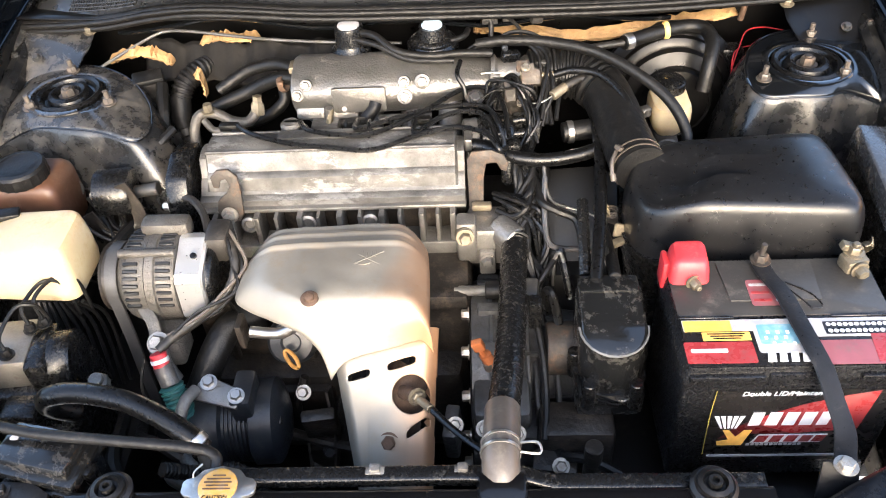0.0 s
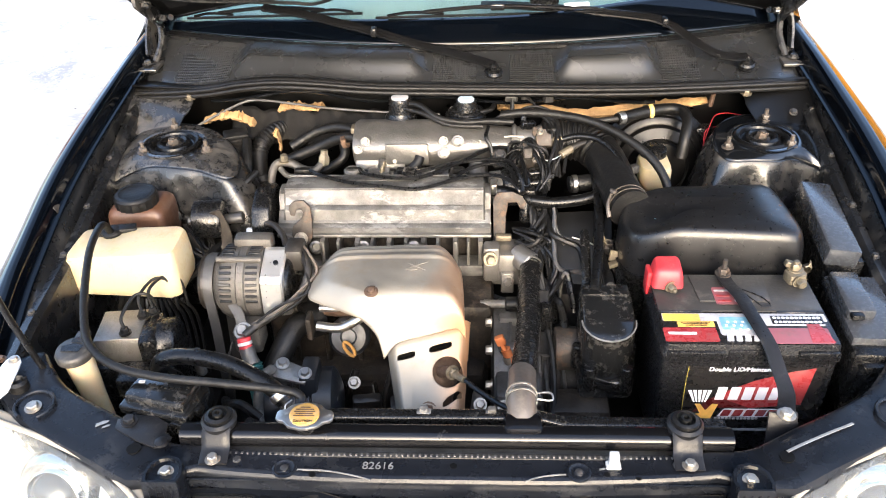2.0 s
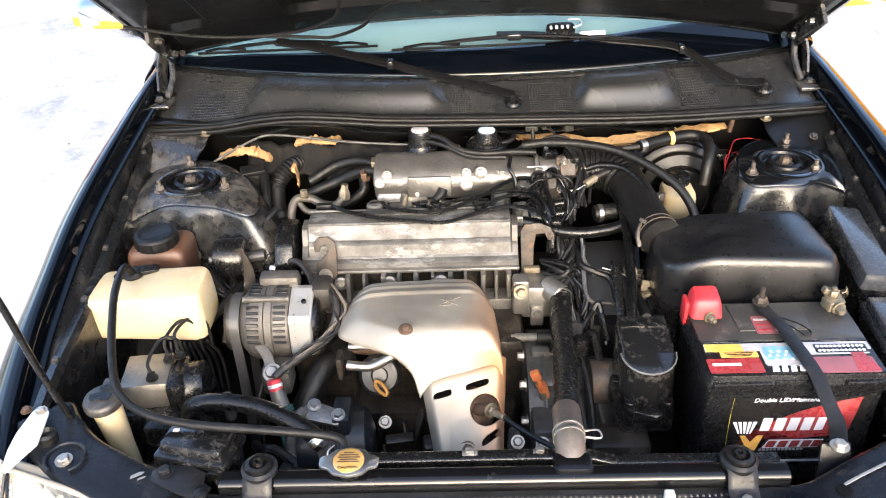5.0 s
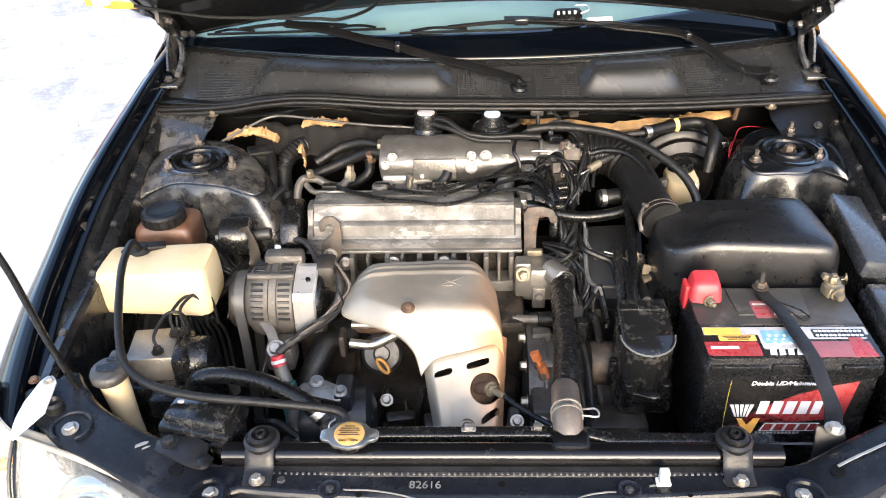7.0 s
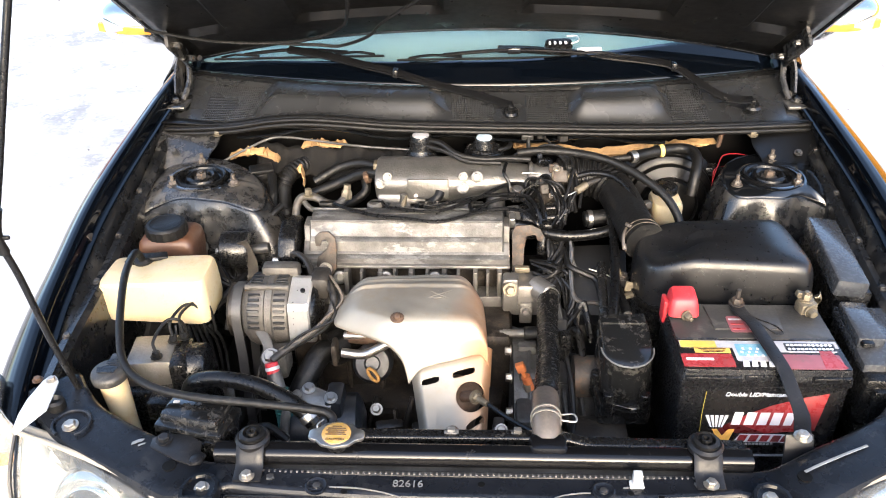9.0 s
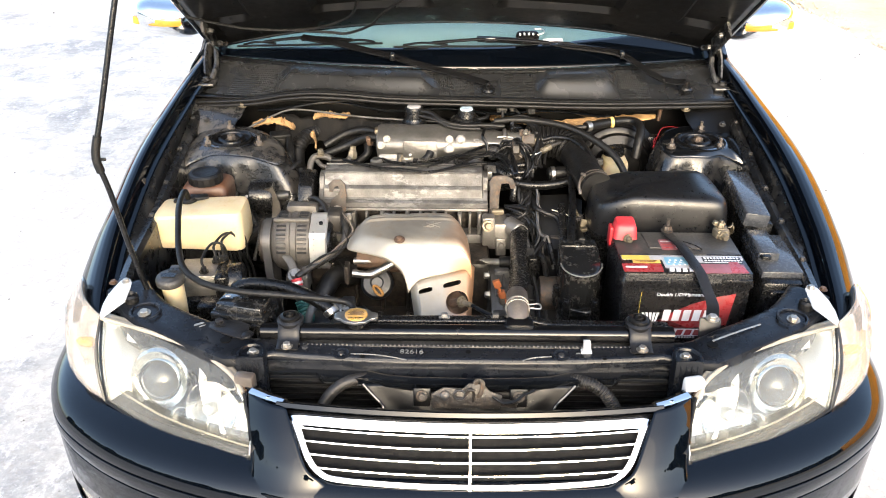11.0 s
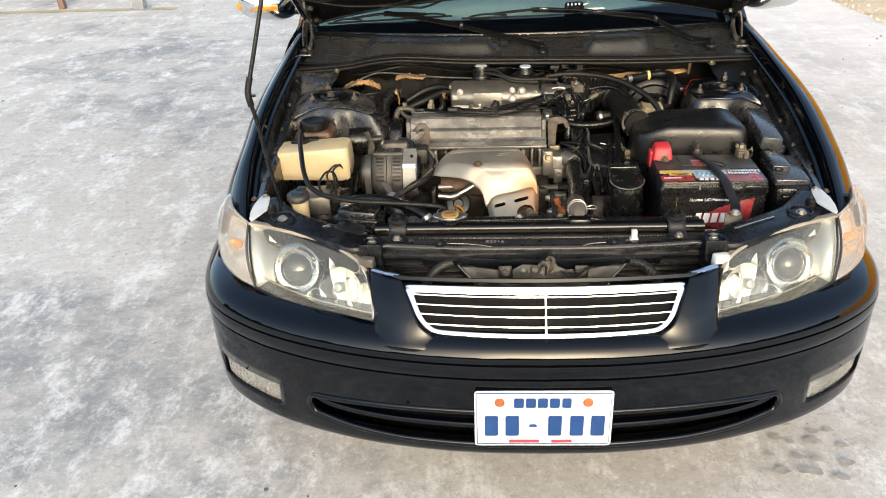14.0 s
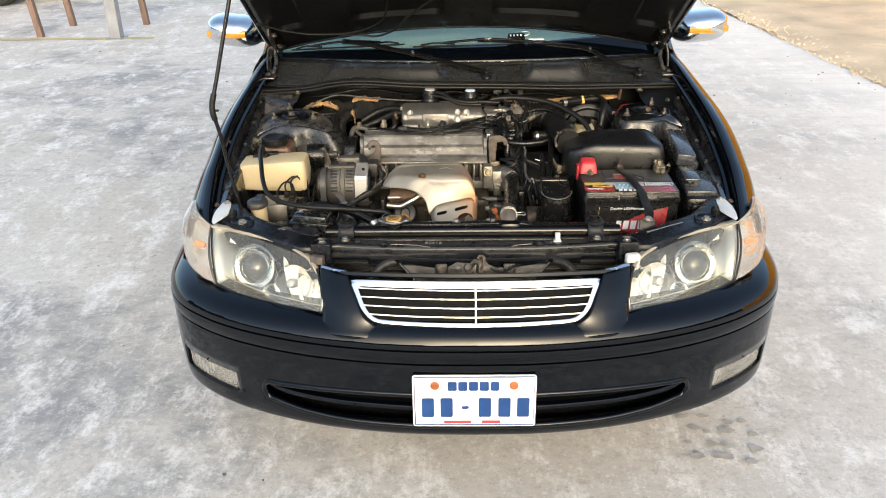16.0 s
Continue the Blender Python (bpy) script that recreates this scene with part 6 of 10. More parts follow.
for sg, x0 in ((-1, -0.331), (1, 0.315)):
    bm = B()
    tube(bm, [(x0, 0.322, 0.706), (x0, 0.300, 0.710), (x0, 0.284, 0.700), (x0, 0.272, 0.684), (x0, 0.250, 0.678)], 0.01, 10, 5, flat=(0.040, 0.004, (0, 0, 1)))
    lathe(bm, (x0, 0.306, 0.706), (0, 0, 1), [(0.024, -0.006), (0.025, 0.002), (0.021, 0.006), (0.017, 0.004)], 28)
    br = part("mount_bracket", bm, "strapm", rad, "black steel radiator bracket")
    bm = B()
    lathe(bm, (x0, 0.306, 0.708), (0, 0, 1), [(0.018, 0), (0.018, 0.008), (0.013, 0.010), (0.011, 0.004), (0.008, 0.004), (0.007, 0.012), (0.004, 0.012), (0.003, 0.006), (0.001, 0.006)], 24)
    part("bushing", bm, "rub", br)
    bm = B()
    hexnut(bm, (x0, 0.256, 0.681), (0, 0, 1), 0.0075, 0.007)
    part("bolt", bm, "bolt", br)
bm = B()
rbox(bm, (0.215, 0.262, 0.684), (0.013, 0.012, 0.022), 0.002)
rbox(bm, (0.215, 0.262, 0.672), (0.020, 0.014, 0.006), 0.002)
part("wire_clip", bm, "white", rad, "small white wire clip")
for x in (-0.045, 0.052):
    bm = B()
    rbox(bm, (x, 0.337, 0.690), (0.022, 0.012, 0.012), 0.002)
    rbox(bm, (x, 0.337, 0.699), (0.012, 0.010, 0.008), 0.002)
    part("fan_clip", bm, "alu", rad)

# ---- engine ----
eng = thing("engine", (-0.15, 0.78, 0.30), "four-cylinder engine with worn aluminium covers and grimy castings", "engine")
bm = B()
rbox(bm, (-0.15, 0.80, 0.46), (0.42, 0.26, 0.32), 0.02)
blk = part("block", bm, "castd", eng, "dark oily engine block")
bm = B()
rbox(bm, (-0.15, 0.70, 0.40), (0.40, 0.16, 0.20), 0.03)
part("crankcase", bm, "castd", eng)
for i in range(6):
    bm = B()
    rbox(bm, (-0.31 + 0.06 * i, 0.668, 0.50), (0.010, 0.02, 0.16), 0.004)
    part("rib", bm, "castd", blk)
for x, y, z, sx, sy, sz in ((-0.20, 0.635, 0.45, 0.09, 0.05, 0.06), (-0.07, 0.64, 0.47, 0.07, 0.05, 0.09), (-0.28, 0.62, 0.40, 0.08, 0.07, 0.08), (-0.12, 0.60, 0.36, 0.16, 0.10, 0.10)):
    bm = B()
    rbox(bm, (x, y, z), (sx, sy, sz), 0.012)
    part("boss", bm, "castd", blk)
for x, y, z in ((-0.235, 0.600, 0.47), (-0.11, 0.605, 0.50), (-0.09, 0.60, 0.44), (-0.26, 0.575, 0.42), (-0.16, 0.545, 0.42)):
    nut("bolt", (x, y, z), (0, -0.8, 0.6), 0.009, 0.010, "boltd", blk)
bm = B()
rbox(bm, (-0.147, 0.855, 0.650), (0.405, 0.094, 0.090), 0.006)
hd = part("cylinder_head", bm, "castd", eng, "grimy aluminium cylinder head with bright fins")
bm = B()
rbox(bm, (-0.147, 0.797, 0.697), (0.405, 0.026, 0.008), 0.003)
part("head_flange", bm, "aluc", hd)
bm = B()
rbox(bm, (-0.147, 0.785, 0.628), (0.405, 0.04, 0.03), 0.004)
part("port_flange", bm, "alu", hd)
for i, x in enumerate((-0.325, -0.30, -0.262, -0.232, -0.196, -0.168, -0.136, -0.105, -0.072, -0.045, -0.012, 0.012, 0.035)):
    bm = B()
    rbox(bm, (x, 0.788, 0.668), (0.006 if i % 2 else 0.009, 0.040, 0.056), 0.002)
    part("fin", bm, "aluc", hd)
for x in (-0.275, -0.185, -0.09):
    bm = B()
    lathe(bm, (x, 0.785, 0.676), (0, -1, 0.3), [(0.013, -0.012), (0.013, 0.012), (0.009, 0.014), (0.007, 0.008), (0.001, 0.008)], 18)
    part("boss", bm, "aluc", hd)
VC = ((0.792, 0.700), (0.792, 0.711), (0.796, 0.714), (0.803, 0.715), (0.807, 0.719), (0.812, 0.738), (0.816, 0.742), (0.822, 0.744), (0.826, 0.749), (0.832, 0.765), (0.837, 0.771), (0.850, 0.775), (0.872, 0.774), (0.884, 0.769), (0.892, 0.752), (0.898, 0.716), (0.904, 0.712), (0.906, 0.700))
bm = B()
rings = []
for x, k in ((-0.348, 0.02), (-0.346, 0.0), (-0.338, 0.0), (-0.334, 0.0), (-0.20, 0.0), (-0.05, 0.0), (0.040, 0.0), (0.044, 0.0), (0.052, 0.0), (0.054, 0.02)):
    mid = 0.5 * (0.792 + 0.906)
    ends = x < -0.336 or x > 0.042
    rings.append([(x, y + (mid - y) * (k + (0.10 if ends and z > 0.72 else 0)), z - (0.012 if ends and z > 0.73 else 0)) for y, z in VC])
loft(bm, rings)
for y in (0.835, 0.884):
    tube(bm, [(-0.335, y, 0.7715), (0.04, y, 0.7715)], 0.0025, 8, 8)
vc = part("valve_cover", bm, "alu", eng, "worn cast aluminium valve cover", sharp=30)
bm = B()
prism(bm, rrect(-0.17, 0.868, 0.12, 0.02, 0.006), (0, 0, 0.7735), (1, 0, 0), (0, 1, 0), 0.004, 0.001)
lathe(bm, (-0.215, 0.90, 0.765), (0, 0, 1), [(0.016, 0), (0.016, 0.010), (0.012, 0.014)], 20)
part("baffle_boss", bm, "alu", vc)
for x in (-0.30, -0.20, -0.10, 0.0):
    bm = B()
    lathe(bm, (x, 0.897, 0.752), (0, 0.35, 1), [(0.013, -0.01), (0.013, 0.012), (0.010, 0.018), (0.006, 0.020)], 14)
    rbox(bm, (x - 0.012, 0.902, 0.773), (0.032, 0.014, 0.012), 0.004)
    part("plug_boot", bm, "rub", vc, "black spark plug boot")

WIRES = (((-0.300, 0.902, 0.775), (-0.265, 0.862, 0.784), (-0.20, 0.835, 0.783), (-0.14, 0.822, 0.784), (-0.078, 0.815, 0.783), (-0.005, 0.850, 0.785), (0.048, 0.858, 0.788), (0.088, 0.835, 0.79), (0.108, 0.81, 0.778), (0.118, 0.85, 0.755)),
         ((-0.200, 0.902, 0.778), (-0.173, 0.862, 0.786), (-0.088, 0.850, 0.786), (-0.014, 0.893, 0.791), (0.056, 0.955, 0.793), (0.100, 0.950, 0.791), (0.117, 0.90, 0.788), (0.122, 0.86, 0.765)),
         ((-0.110, 0.900, 0.778), (-0.105, 0.868, 0.785), (-0.035, 0.889, 0.791), (0.019, 0.908, 0.791), (0.082, 0.908, 0.791), (0.106, 0.868, 0.787), (0.115, 0.84, 0.76)),
         ((-0.020, 0.900, 0.778), (-0.018, 0.850, 0.785), (0.018, 0.880, 0.791), (0.060, 0.893, 0.793), (0.090, 0.876, 0.791), (0.105, 0.835, 0.775)),
         ((0.05, 0.985, 0.825), (0.045, 0.955, 0.818), (0.055, 0.945, 0.80), (0.058, 0.935, 0.775)))
for w in WIRES:
    bm = B()
    tube(bm, w, 0.0038, 8, 8)
    part("plug_lead", bm, "rubclean", eng, "black ignition lead")
bm = B()
rbox(bm, (-0.088, 0.868, 0.784), (0.006, 0.034, 0.014), 0.002)
part("lead_clip", bm, "plast", eng)

# lifting hooks
bm = B()
prism(bm, [(-0.021, 0.030), (-0.010, 0.041), (0.008, 0.042), (0.019, 0.030), (0.021, 0.006), (0.019, -0.032), (0.011, -0.045), (-0.013, -0.044), (-0.020, -0.026), (-0.016, -0.009), (0.0, 0.005), (0.006, 0.017), (0.001, 0.027), (-0.007, 0.024), (-0.011, 0.012), (-0.019, 0.013)],
      (-0.300, 0.790, 0.728), (1, 0, 0), (0, 0.2, 0.98), 0.005, 0.001)
lh = part("lifting_hook", bm, "hookr", eng, "pressed steel lifting hook")
bm = B()
hexnut(bm, (-0.302, 0.778, 0.697), (0, -0.96, 0.25), 0.009, 0.009)
part("bolt", bm, "bolt", lh)
bm = B()
prism(bm, [(-0.012, -0.10), (0.008, -0.10), (0.010, -0.02), (0.014, 0.004), (0.030, 0.006), (0.036, -0.006), (0.044, -0.008), (0.047, 0.004), (0.040, 0.018), (0.022, 0.026), (-0.006, 0.024), (-0.014, 0.012)], (0.072, 0.812, 0.750), (1, 0, 0), (0, 0.25, 0.97), 0.005, 0.001)
part("lifting_hook", bm, "hookr", eng, "rust-stained steel lifting hook")
bm = B()
rbox(bm, (0.078, 0.795, 0.675), (0.022, 0.016, 0.030), 0.004)
rbox(bm, (0.078, 0.785, 0.695), (0.030, 0.012, 0.012), 0.003)
part("connector", bm, "brass", eng, "dusty tan wiring connector")

# inlet plenum with runners
bm = B()
PL = ((-0.222, 0.6, 0.55), (-0.219, 0.92, 0.92), (-0.212, 1.0, 1.0), (-0.06, 1.0, 1.0), (-0.02, 0.96, 0.97), (0.015, 0.86, 0.86), (0.048, 0.74, 0.76), (0.085, 0.70, 0.70), (0.10, 0.66, 0.66))
rings = []
for x, a, b in PL:
    ring = []
    for i in range(28):
        t = 2 * math.pi * i / 28
        c, s = math.cos(t), math.sin(t)
        c, s = math.copysign(abs(c) ** 0.72, c), math.copysign(abs(s) ** 0.72, s)
        ring.append((x, 1.002 + 0.050 * a * c - 0.016 * s, 0.783 + 0.036 * b * s + 0.014 * a * c))
    rings.append(ring)
loft(bm, rings)
pl = part("inlet_plenum", bm, "aluc", eng, "cast aluminium inlet plenum", sharp=35)
bm = B()
prism(bm, rrect(-0.110, 0.0, 0.085, 0.044, 0.005), (0, 0.9465, 0.787), (1, 0, 0), (0, 0.0, 1.0), 0.006, 0.0015)
rbox(bm, (-0.165, 0.951, 0.760), (0.10, 0.010, 0.020), 0.004, (-20, 0, 0))
part("cover_plate", bm, "aluc", pl)
for x, y, z, r in ((-0.193, 0.957, 0.808, 0.0085), (-0.208, 0.952, 0.793, 0.0085), (-0.038, 0.953, 0.811, 0.0085), (-0.010, 0.957, 0.808, 0.0105), (-0.038, 0.947, 0.788, 0.0105), (-0.135, 0.947, 0.770, 0.006)):
    bm = B()
    lathe(bm, (x, y, z), (0, -0.92, 0.40), [(r * 1.15, -0.004), (r * 1.15, 0.004), (r, 0.005)], 20)
    hexnut(bm, Vector((x, y, z)) + Vector((0, -0.0045, 0.002)), (0, -0.92, 0.40), r * 0.78, 0.005, washer=False)
    part("bolt", bm, "aluc", pl)
writing("casting_mark", "32", 0.018, (0.028, 0.961, 0.801), (1, 0.05, 0), (0, 0.40, 0.92), "alu", pl, lift=0.0016, extrude=0.001)
for x in (-0.175, -0.100, -0.030, 0.030):
    bm = B()
    tube(bm, [(x, 1.0, 0.765), (x, 0.975, 0.735), (x, 0.94, 0.71), (x, 0.89, 0.69)], 0.020, 14, 6)
    part("inlet_runner", bm, "cast", eng)
bm = B()
tube(bm, [(-0.205, 0.985, 0.735), (-0.17, 0.965, 0.73), (-0.10, 0.965, 0.735), (0.0, 0.965, 0.735)], 0.008, 10, 6)
rbox(bm, (-0.168, 0.935, 0.742), (0.045, 0.025, 0.028), 0.005)
cyl(bm, (-0.165, 0.932, 0.735), (-0.160, 0.938, 0.778), 0.007)
part("fuel_rail", bm, "alu", eng)
bm = B()
cyl(bm, (-0.162, 0.930, 0.750), (-0.158, 0.938, 0.776), 0.006)
part("fuel_union", bm, "brass", eng, "yellowish brass union")
bm = B()
tube(bm, [(-0.135, 0.930, 0.748), (-0.11, 0.928, 0.755), (-0.09, 0.934, 0.772), (-0.085, 0.942, 0.782)], 0.010, 10, 6)
part("breather_hose", bm, "rub", eng)

# vacuum valves on the bulkhead side
vv = thing("vacuum_valve", (-0.129, 1.045, 0.80), "round grey vacuum valve with a pale cap behind the inlet", "valve", "vacuum valves")
bm = B()
lathe(bm, (-0.129, 1.045, 0.80), (0, 0, 1), [(0.028, 0), (0.032, 0.012), (0.032, 0.022), (0.026, 0.028), (0.024, 0.036), (0.0235, 0.058), (0.022, 0.062), (0.0185, 0.062), (0.018, 0.058)], 28)
part("body", bm, "plast", vv)
bm = B()
lathe(bm, (-0.129, 1.045, 0.860), (0, 0, 1), [(0.0175, 0), (0.018, 0.003), (0.015, 0.0045)], 24)
part("cap", bm, "labelg", vv, "pale cap")
vv = thing("vacuum_valve", (0.005, 1.045, 0.806), "broad round black vacuum valve with a pale blue cap", "valve", "vacuum valves")
bm = B()
lathe(bm, (0.005, 1.045, 0.806), (0, 0, 1), [(0.036, 0), (0.041, 0.010), (0.042, 0.020), (0.038, 0.026), (0.033, 0.027), (0.031, 0.030), (0.025, 0.032), (0.023, 0.040), (0.021, 0.050)], 32)
part("body", bm, "plast", vv)
bm = B()
lathe(bm, (0.005, 1.045, 0.854), (0, 0, 1), [(0.016, 0), (0.017, 0.004), (0.014, 0.007)], 24)
part("cap", bm, "blue", vv, "pale blue cap")

# heat shield: upper pressing and lower tongue
HC = ((0.0, 0.748, 0.674), (0.06, 0.742, 0.698), (0.14, 0.724, 0.714), (0.3, 0.672, 0.731), (0.5, 0.600, 0.738), (0.62, 0.562, 0.738), (0.74, 0.545, 0.722), (0.88, 0.527, 0.698), (1.0, 0.511, 0.664))
HLX = ((0.0, -0.246), (0.08, -0.258), (0.25, -0.263), (0.42, -0.262), (0.50, -0.256), (0.56, -0.232), (0.62, -0.200), (0.72, -0.160), (0.85, -0.135), (1.0, -0.122))
HRX = ((0.0, -0.022), (0.1, -0.008), (0.3, 0.002), (0.6, 0.008), (1.0, 0.012))


def shield(u, v):
    y, z = smooth_at(HC, v)
    xl, xr = smooth_at(HLX, v)[0], smooth_at(HRX, v)[0]
    x = xl + (xr - xl) * u
    wl, wr = min(1, (1 - u) * 0 + u / 0.22), min(1, (1 - u) / 0.16)
    d = 0.048 * (1 - wl) ** 2 * (1 - 0.55 * v) + 0.050 * (1 - wr) ** 2.2 * (1 - 0.5 * v)
    rid = 0.0042 * max(0, math.sin((v - 0.135) * 80)) * (0.135 < v < 0.33) * min(1, wl * 1.2) * min(1, wr)
    dent = 0.004 * noise.noise(Vector((u * 3, v * 4, 0.3))) + 0.0012 * noise.noise(Vector((u * 9, v * 13, 4.3)))
    soft = min(1, max(0, (v - 0.48) / 0.24))
    soft = soft * soft * (3 - 2 * soft)
    low = 0.012 * max(0, 0.35 - u) / 0.35 * (1 - soft)
    k = max(0, v - 0.7) / 0.3 * u
    return (x, y + 0.028 * k - 0.3 * d * soft, z + 0.022 * k - d + rid + dent * 0.7 - low)


sh = thing("heat_shield", (-0.12, 0.60, 0.55), "bare steel exhaust manifold heat shield with heat staining and painted-in warm side light", "heat shield")
up = part("upper_pressing", grid(B(), shield, 60, 110), "shield", sh, "dull steel upper pressing", thick=0.0015, sharp=60)


def tongue(u, v):
    xl, xr = -0.122 + 0.032 * v, 0.018 - 0.012 * v
    x = xl + (xr - xl) * u
    y = (0.532 + 0.026 * u) * (1 - v) + 0.400 * v
    e = abs(2 * u - 1)
    d = 0.018 * (max(0, e - 0.74) / 0.26) ** 2
    ridge = 0.004 * math.sin(math.pi * min(1, max(0, (x + 0.075) / 0.05))) * max(0, min(1, (v - 0.45) * 5))
    return (x, y + d * 0.5, 0.594 + 0.92 * (y - 0.448) - d - 0.004 + ridge - 0.25 * max(0, y - 0.515 - 0.026 * u))


SLOTS = ((-0.018, 0.490, 0.0245, 0.0185, 0.0, 2), (-0.086, 0.5085, 0.0145, 0.0036, 0.2, 4), (-0.030, 0.5195, 0.0185, 0.0038, 0.2, 4), (-0.010, 0.459, 0.0150, 0.0044, 0.5, 4))


def slot_value(x, y, k):
    cx, cy, a, b, tilt, e = SLOTS[k]
    dx, dy = x - cx, y - cy
    return (abs(dx) / a) ** e + (abs(dy - dx * tilt) / b) ** e


def holed(u, v):
    x, y, z = tongue(u, v)
    return any(slot_value(x, y, k) < 1 for k in range(4))


def trim_slots(bm):
    """Draws the rims of the slots onto their true outlines."""
    for e in bm.edges:
        if len(e.link_faces) != 1:
            continue
        for v in e.verts:
            k = min(range(4), key=lambda i: slot_value(v.co.x, v.co.y, i))
            f = slot_value(v.co.x, v.co.y, k)
            if 0.2 < f < 4.0:
                cx, cy, a, b, tilt, n = SLOTS[k]
                s = f ** (-1.0 / n)
                dy = (v.co.y - cy) * (s - 1)
                v.co.x, v.co.y, v.co.z = cx + (v.co.x - cx) * s, v.co.y + dy, v.co.z + 0.92 * dy
    return bm


part("lower_tongue", trim_slots(grid(B(), tongue, 110, 110, holed)), "shield", sh, "dull steel lower tongue with slots", thick=0.0015, sharp=60)
bm = B()
lathe(bm, (-0.142, 0.557, 0.7405), (0, -0.25, 1), [(0.0115, 0), (0.0115, 0.002), (0.007, 0.003), (0.006, 0.007), (0.004, 0.008)], 20)
part("shield_bolt", bm, "rust", sh, "rusty flanged bolt")
bm = B()
hexnut(bm, (-0.048, 0.446, 0.588), (0, -0.8, 0.6), 0.009, 0.010)
part("shield_bolt", bm, "rust", sh)
bm = B()
EM = Vector((-0.072, 0.632, 0.7388))
for dx in (-0.010, -0.004, 0.002, 0.008):
    tube(bm, [EM + Vector((dx, 0.014, -0.0004)), EM + Vector((dx, 0.002, 0.0))], 0.00045, 6, 3)
tube(bm, [EM + Vector((-0.020, -0.010, 0)), EM + Vector((0.018, 0.012, 0))], 0.00045, 6, 3)
tube(bm, [EM + Vector((-0.016, 0.008, 0)), EM + Vector((0.014, -0.012, 0))], 0.00045, 6, 3)
tube(bm, [EM + Vector((-0.008 + 0.010 * math.cos(radians(a)), -0.008 + 0.004 * math.sin(radians(a)), 0)) for a in range(180, 361, 30)], 0.00045, 6, 2)
part("embossed_mark", bm, "shield", sh)
o2 = thing("oxygen_sensor", (0.0, 0.47, 0.62), "rusty oxygen sensor screwed into the exhaust, with a grey lead", "sensor")
bm = B()
cyl(bm, (-0.030, 0.502, 0.618), (-0.012, 0.482, 0.636), 0.0095)
part("body", bm, "rust", o2)
bm = B()
cyl(bm, (-0.012, 0.482, 0.636), (0.010, 0.454, 0.645), 0.0055)
hexnut(bm, (-0.010, 0.480, 0.637), (0.5, -0.75, 0.35), 0.0085, 0.007)
part("tip", bm, "brass", o2)
bm = B()
tube(bm, [(0.012, 0.452, 0.646), (0.035, 0.425, 0.648), (0.065, 0.395, 0.652), (0.092, 0.372, 0.655), (0.10, 0.36, 0.65)], 0.0045, 8, 6)
part("lead", bm, "rubclean", o2)
bm = B()
tube(bm, [(-0.02, 0.55, 0.60), (-0.04, 0.52, 0.58), (-0.05, 0.48, 0.50), (-0.05, 0.46, 0.40)], 0.034, 16, 6)
tube(bm, [(-0.24, 0.66, 0.64), (-0.16, 0.645, 0.64), (-0.05, 0.63, 0.63)], 0.026, 14, 6)
part("exhaust_manifold", bm, "rust", eng, "rusty exhaust manifold behind the shield")
bm = B()
tube(bm, [(-0.25, 0.600, 0.632), (-0.21, 0.598, 0.630), (-0.18, 0.600, 0.645), (-0.15, 0.61, 0.66)], 0.0085, 12, 6)
part("coolant_pipe", bm, "steel", eng, "bright steel pipe")
bm = B()
rbox(bm, (-0.262, 0.602, 0.632), (0.010, 0.03, 0.045), 0.003)
part("pipe_flange", bm, "castd", eng)
bm = B()
tube(bm, [(-0.25, 0.640, 0.640), (-0.20, 0.635, 0.645), (-0.14, 0.63, 0.655)], 0.0075, 12, 6)
part("coolant_pipe", bm, "steel", eng)

# alternator
alt = thing("alternator", (-0.39, 0.68, 0.60), "grey cast aluminium alternator with vent slots and a pulley", "alternator")
AC = Vector((-0.430, 0.682, 0.668))
bm = B()
lathe(bm, AC, (1, 0, 0), [(0.030, -0.006), (0.048, -0.004), (0.060, 0.006), (0.066, 0.018), (0.066, 0.040)], 48)
part("front_frame", bm, "alud", alt, "grimy front end frame")
bm = B()
lathe(bm, AC, (1, 0, 0), [(0.060, 0.0405), (0.0685, 0.042), (0.0685, 0.054), (0.066, 0.056), (0.066, 0.078), (0.064, 0.082), (0.050, 0.084)], 48)
rbox(bm, AC + Vector((0.06, -0.082, -0.055)), (0.05, 0.05, 0.05), 0.008)
rbox(bm, AC + Vector((0.06, 0.03, 0.066)), (0.07, 0.03, 0.03), 0.008)
ab = part("housing", bm, "alud", alt, "dusty cast aluminium housing")
# Dark blocks on the casing stand in for the shaded vent openings.
for x0 in (0.014, 0.060):
    for i in range(19):
        if i in (7, 8) or (x0 > 0.05 and i in (12, 13)):
            continue
        a = radians(4 + 8.9 * i)
        bm = B()
        rbox(bm, AC + Vector((x0 + 0.008, -0.0655 * math.cos(a), 0.0655 * math.sin(a))), (0.021, 0.0050, 0.006), 0.001, (-(math.degrees(a) - 90), 0, 0), 1)
        part("vent_slot", bm, "bayd", ab)
bm = B()
t = radians(71)
cyl(bm, AC + Vector((0.004, -0.067 * math.cos(t), 0.067 * math.sin(t))), AC + Vector((0.084, -0.067 * math.cos(t), 0.067 * math.sin(t))), 0.0065)
part("through_bolt_boss", bm, "alud", ab)
bm = B()
tube(bm, [AC + Vector((0.030, -0.060, -0.004)), AC + Vector((0.046, -0.080, -0.014)), AC + Vector((0.056, -0.104, -0.030))], 0.01, 8, 5, flat=(0.018, 0.010, (0, -0.6, 0.8)))
part("adjuster_ear", bm, "alud", ab)
bm = B()
rings = []
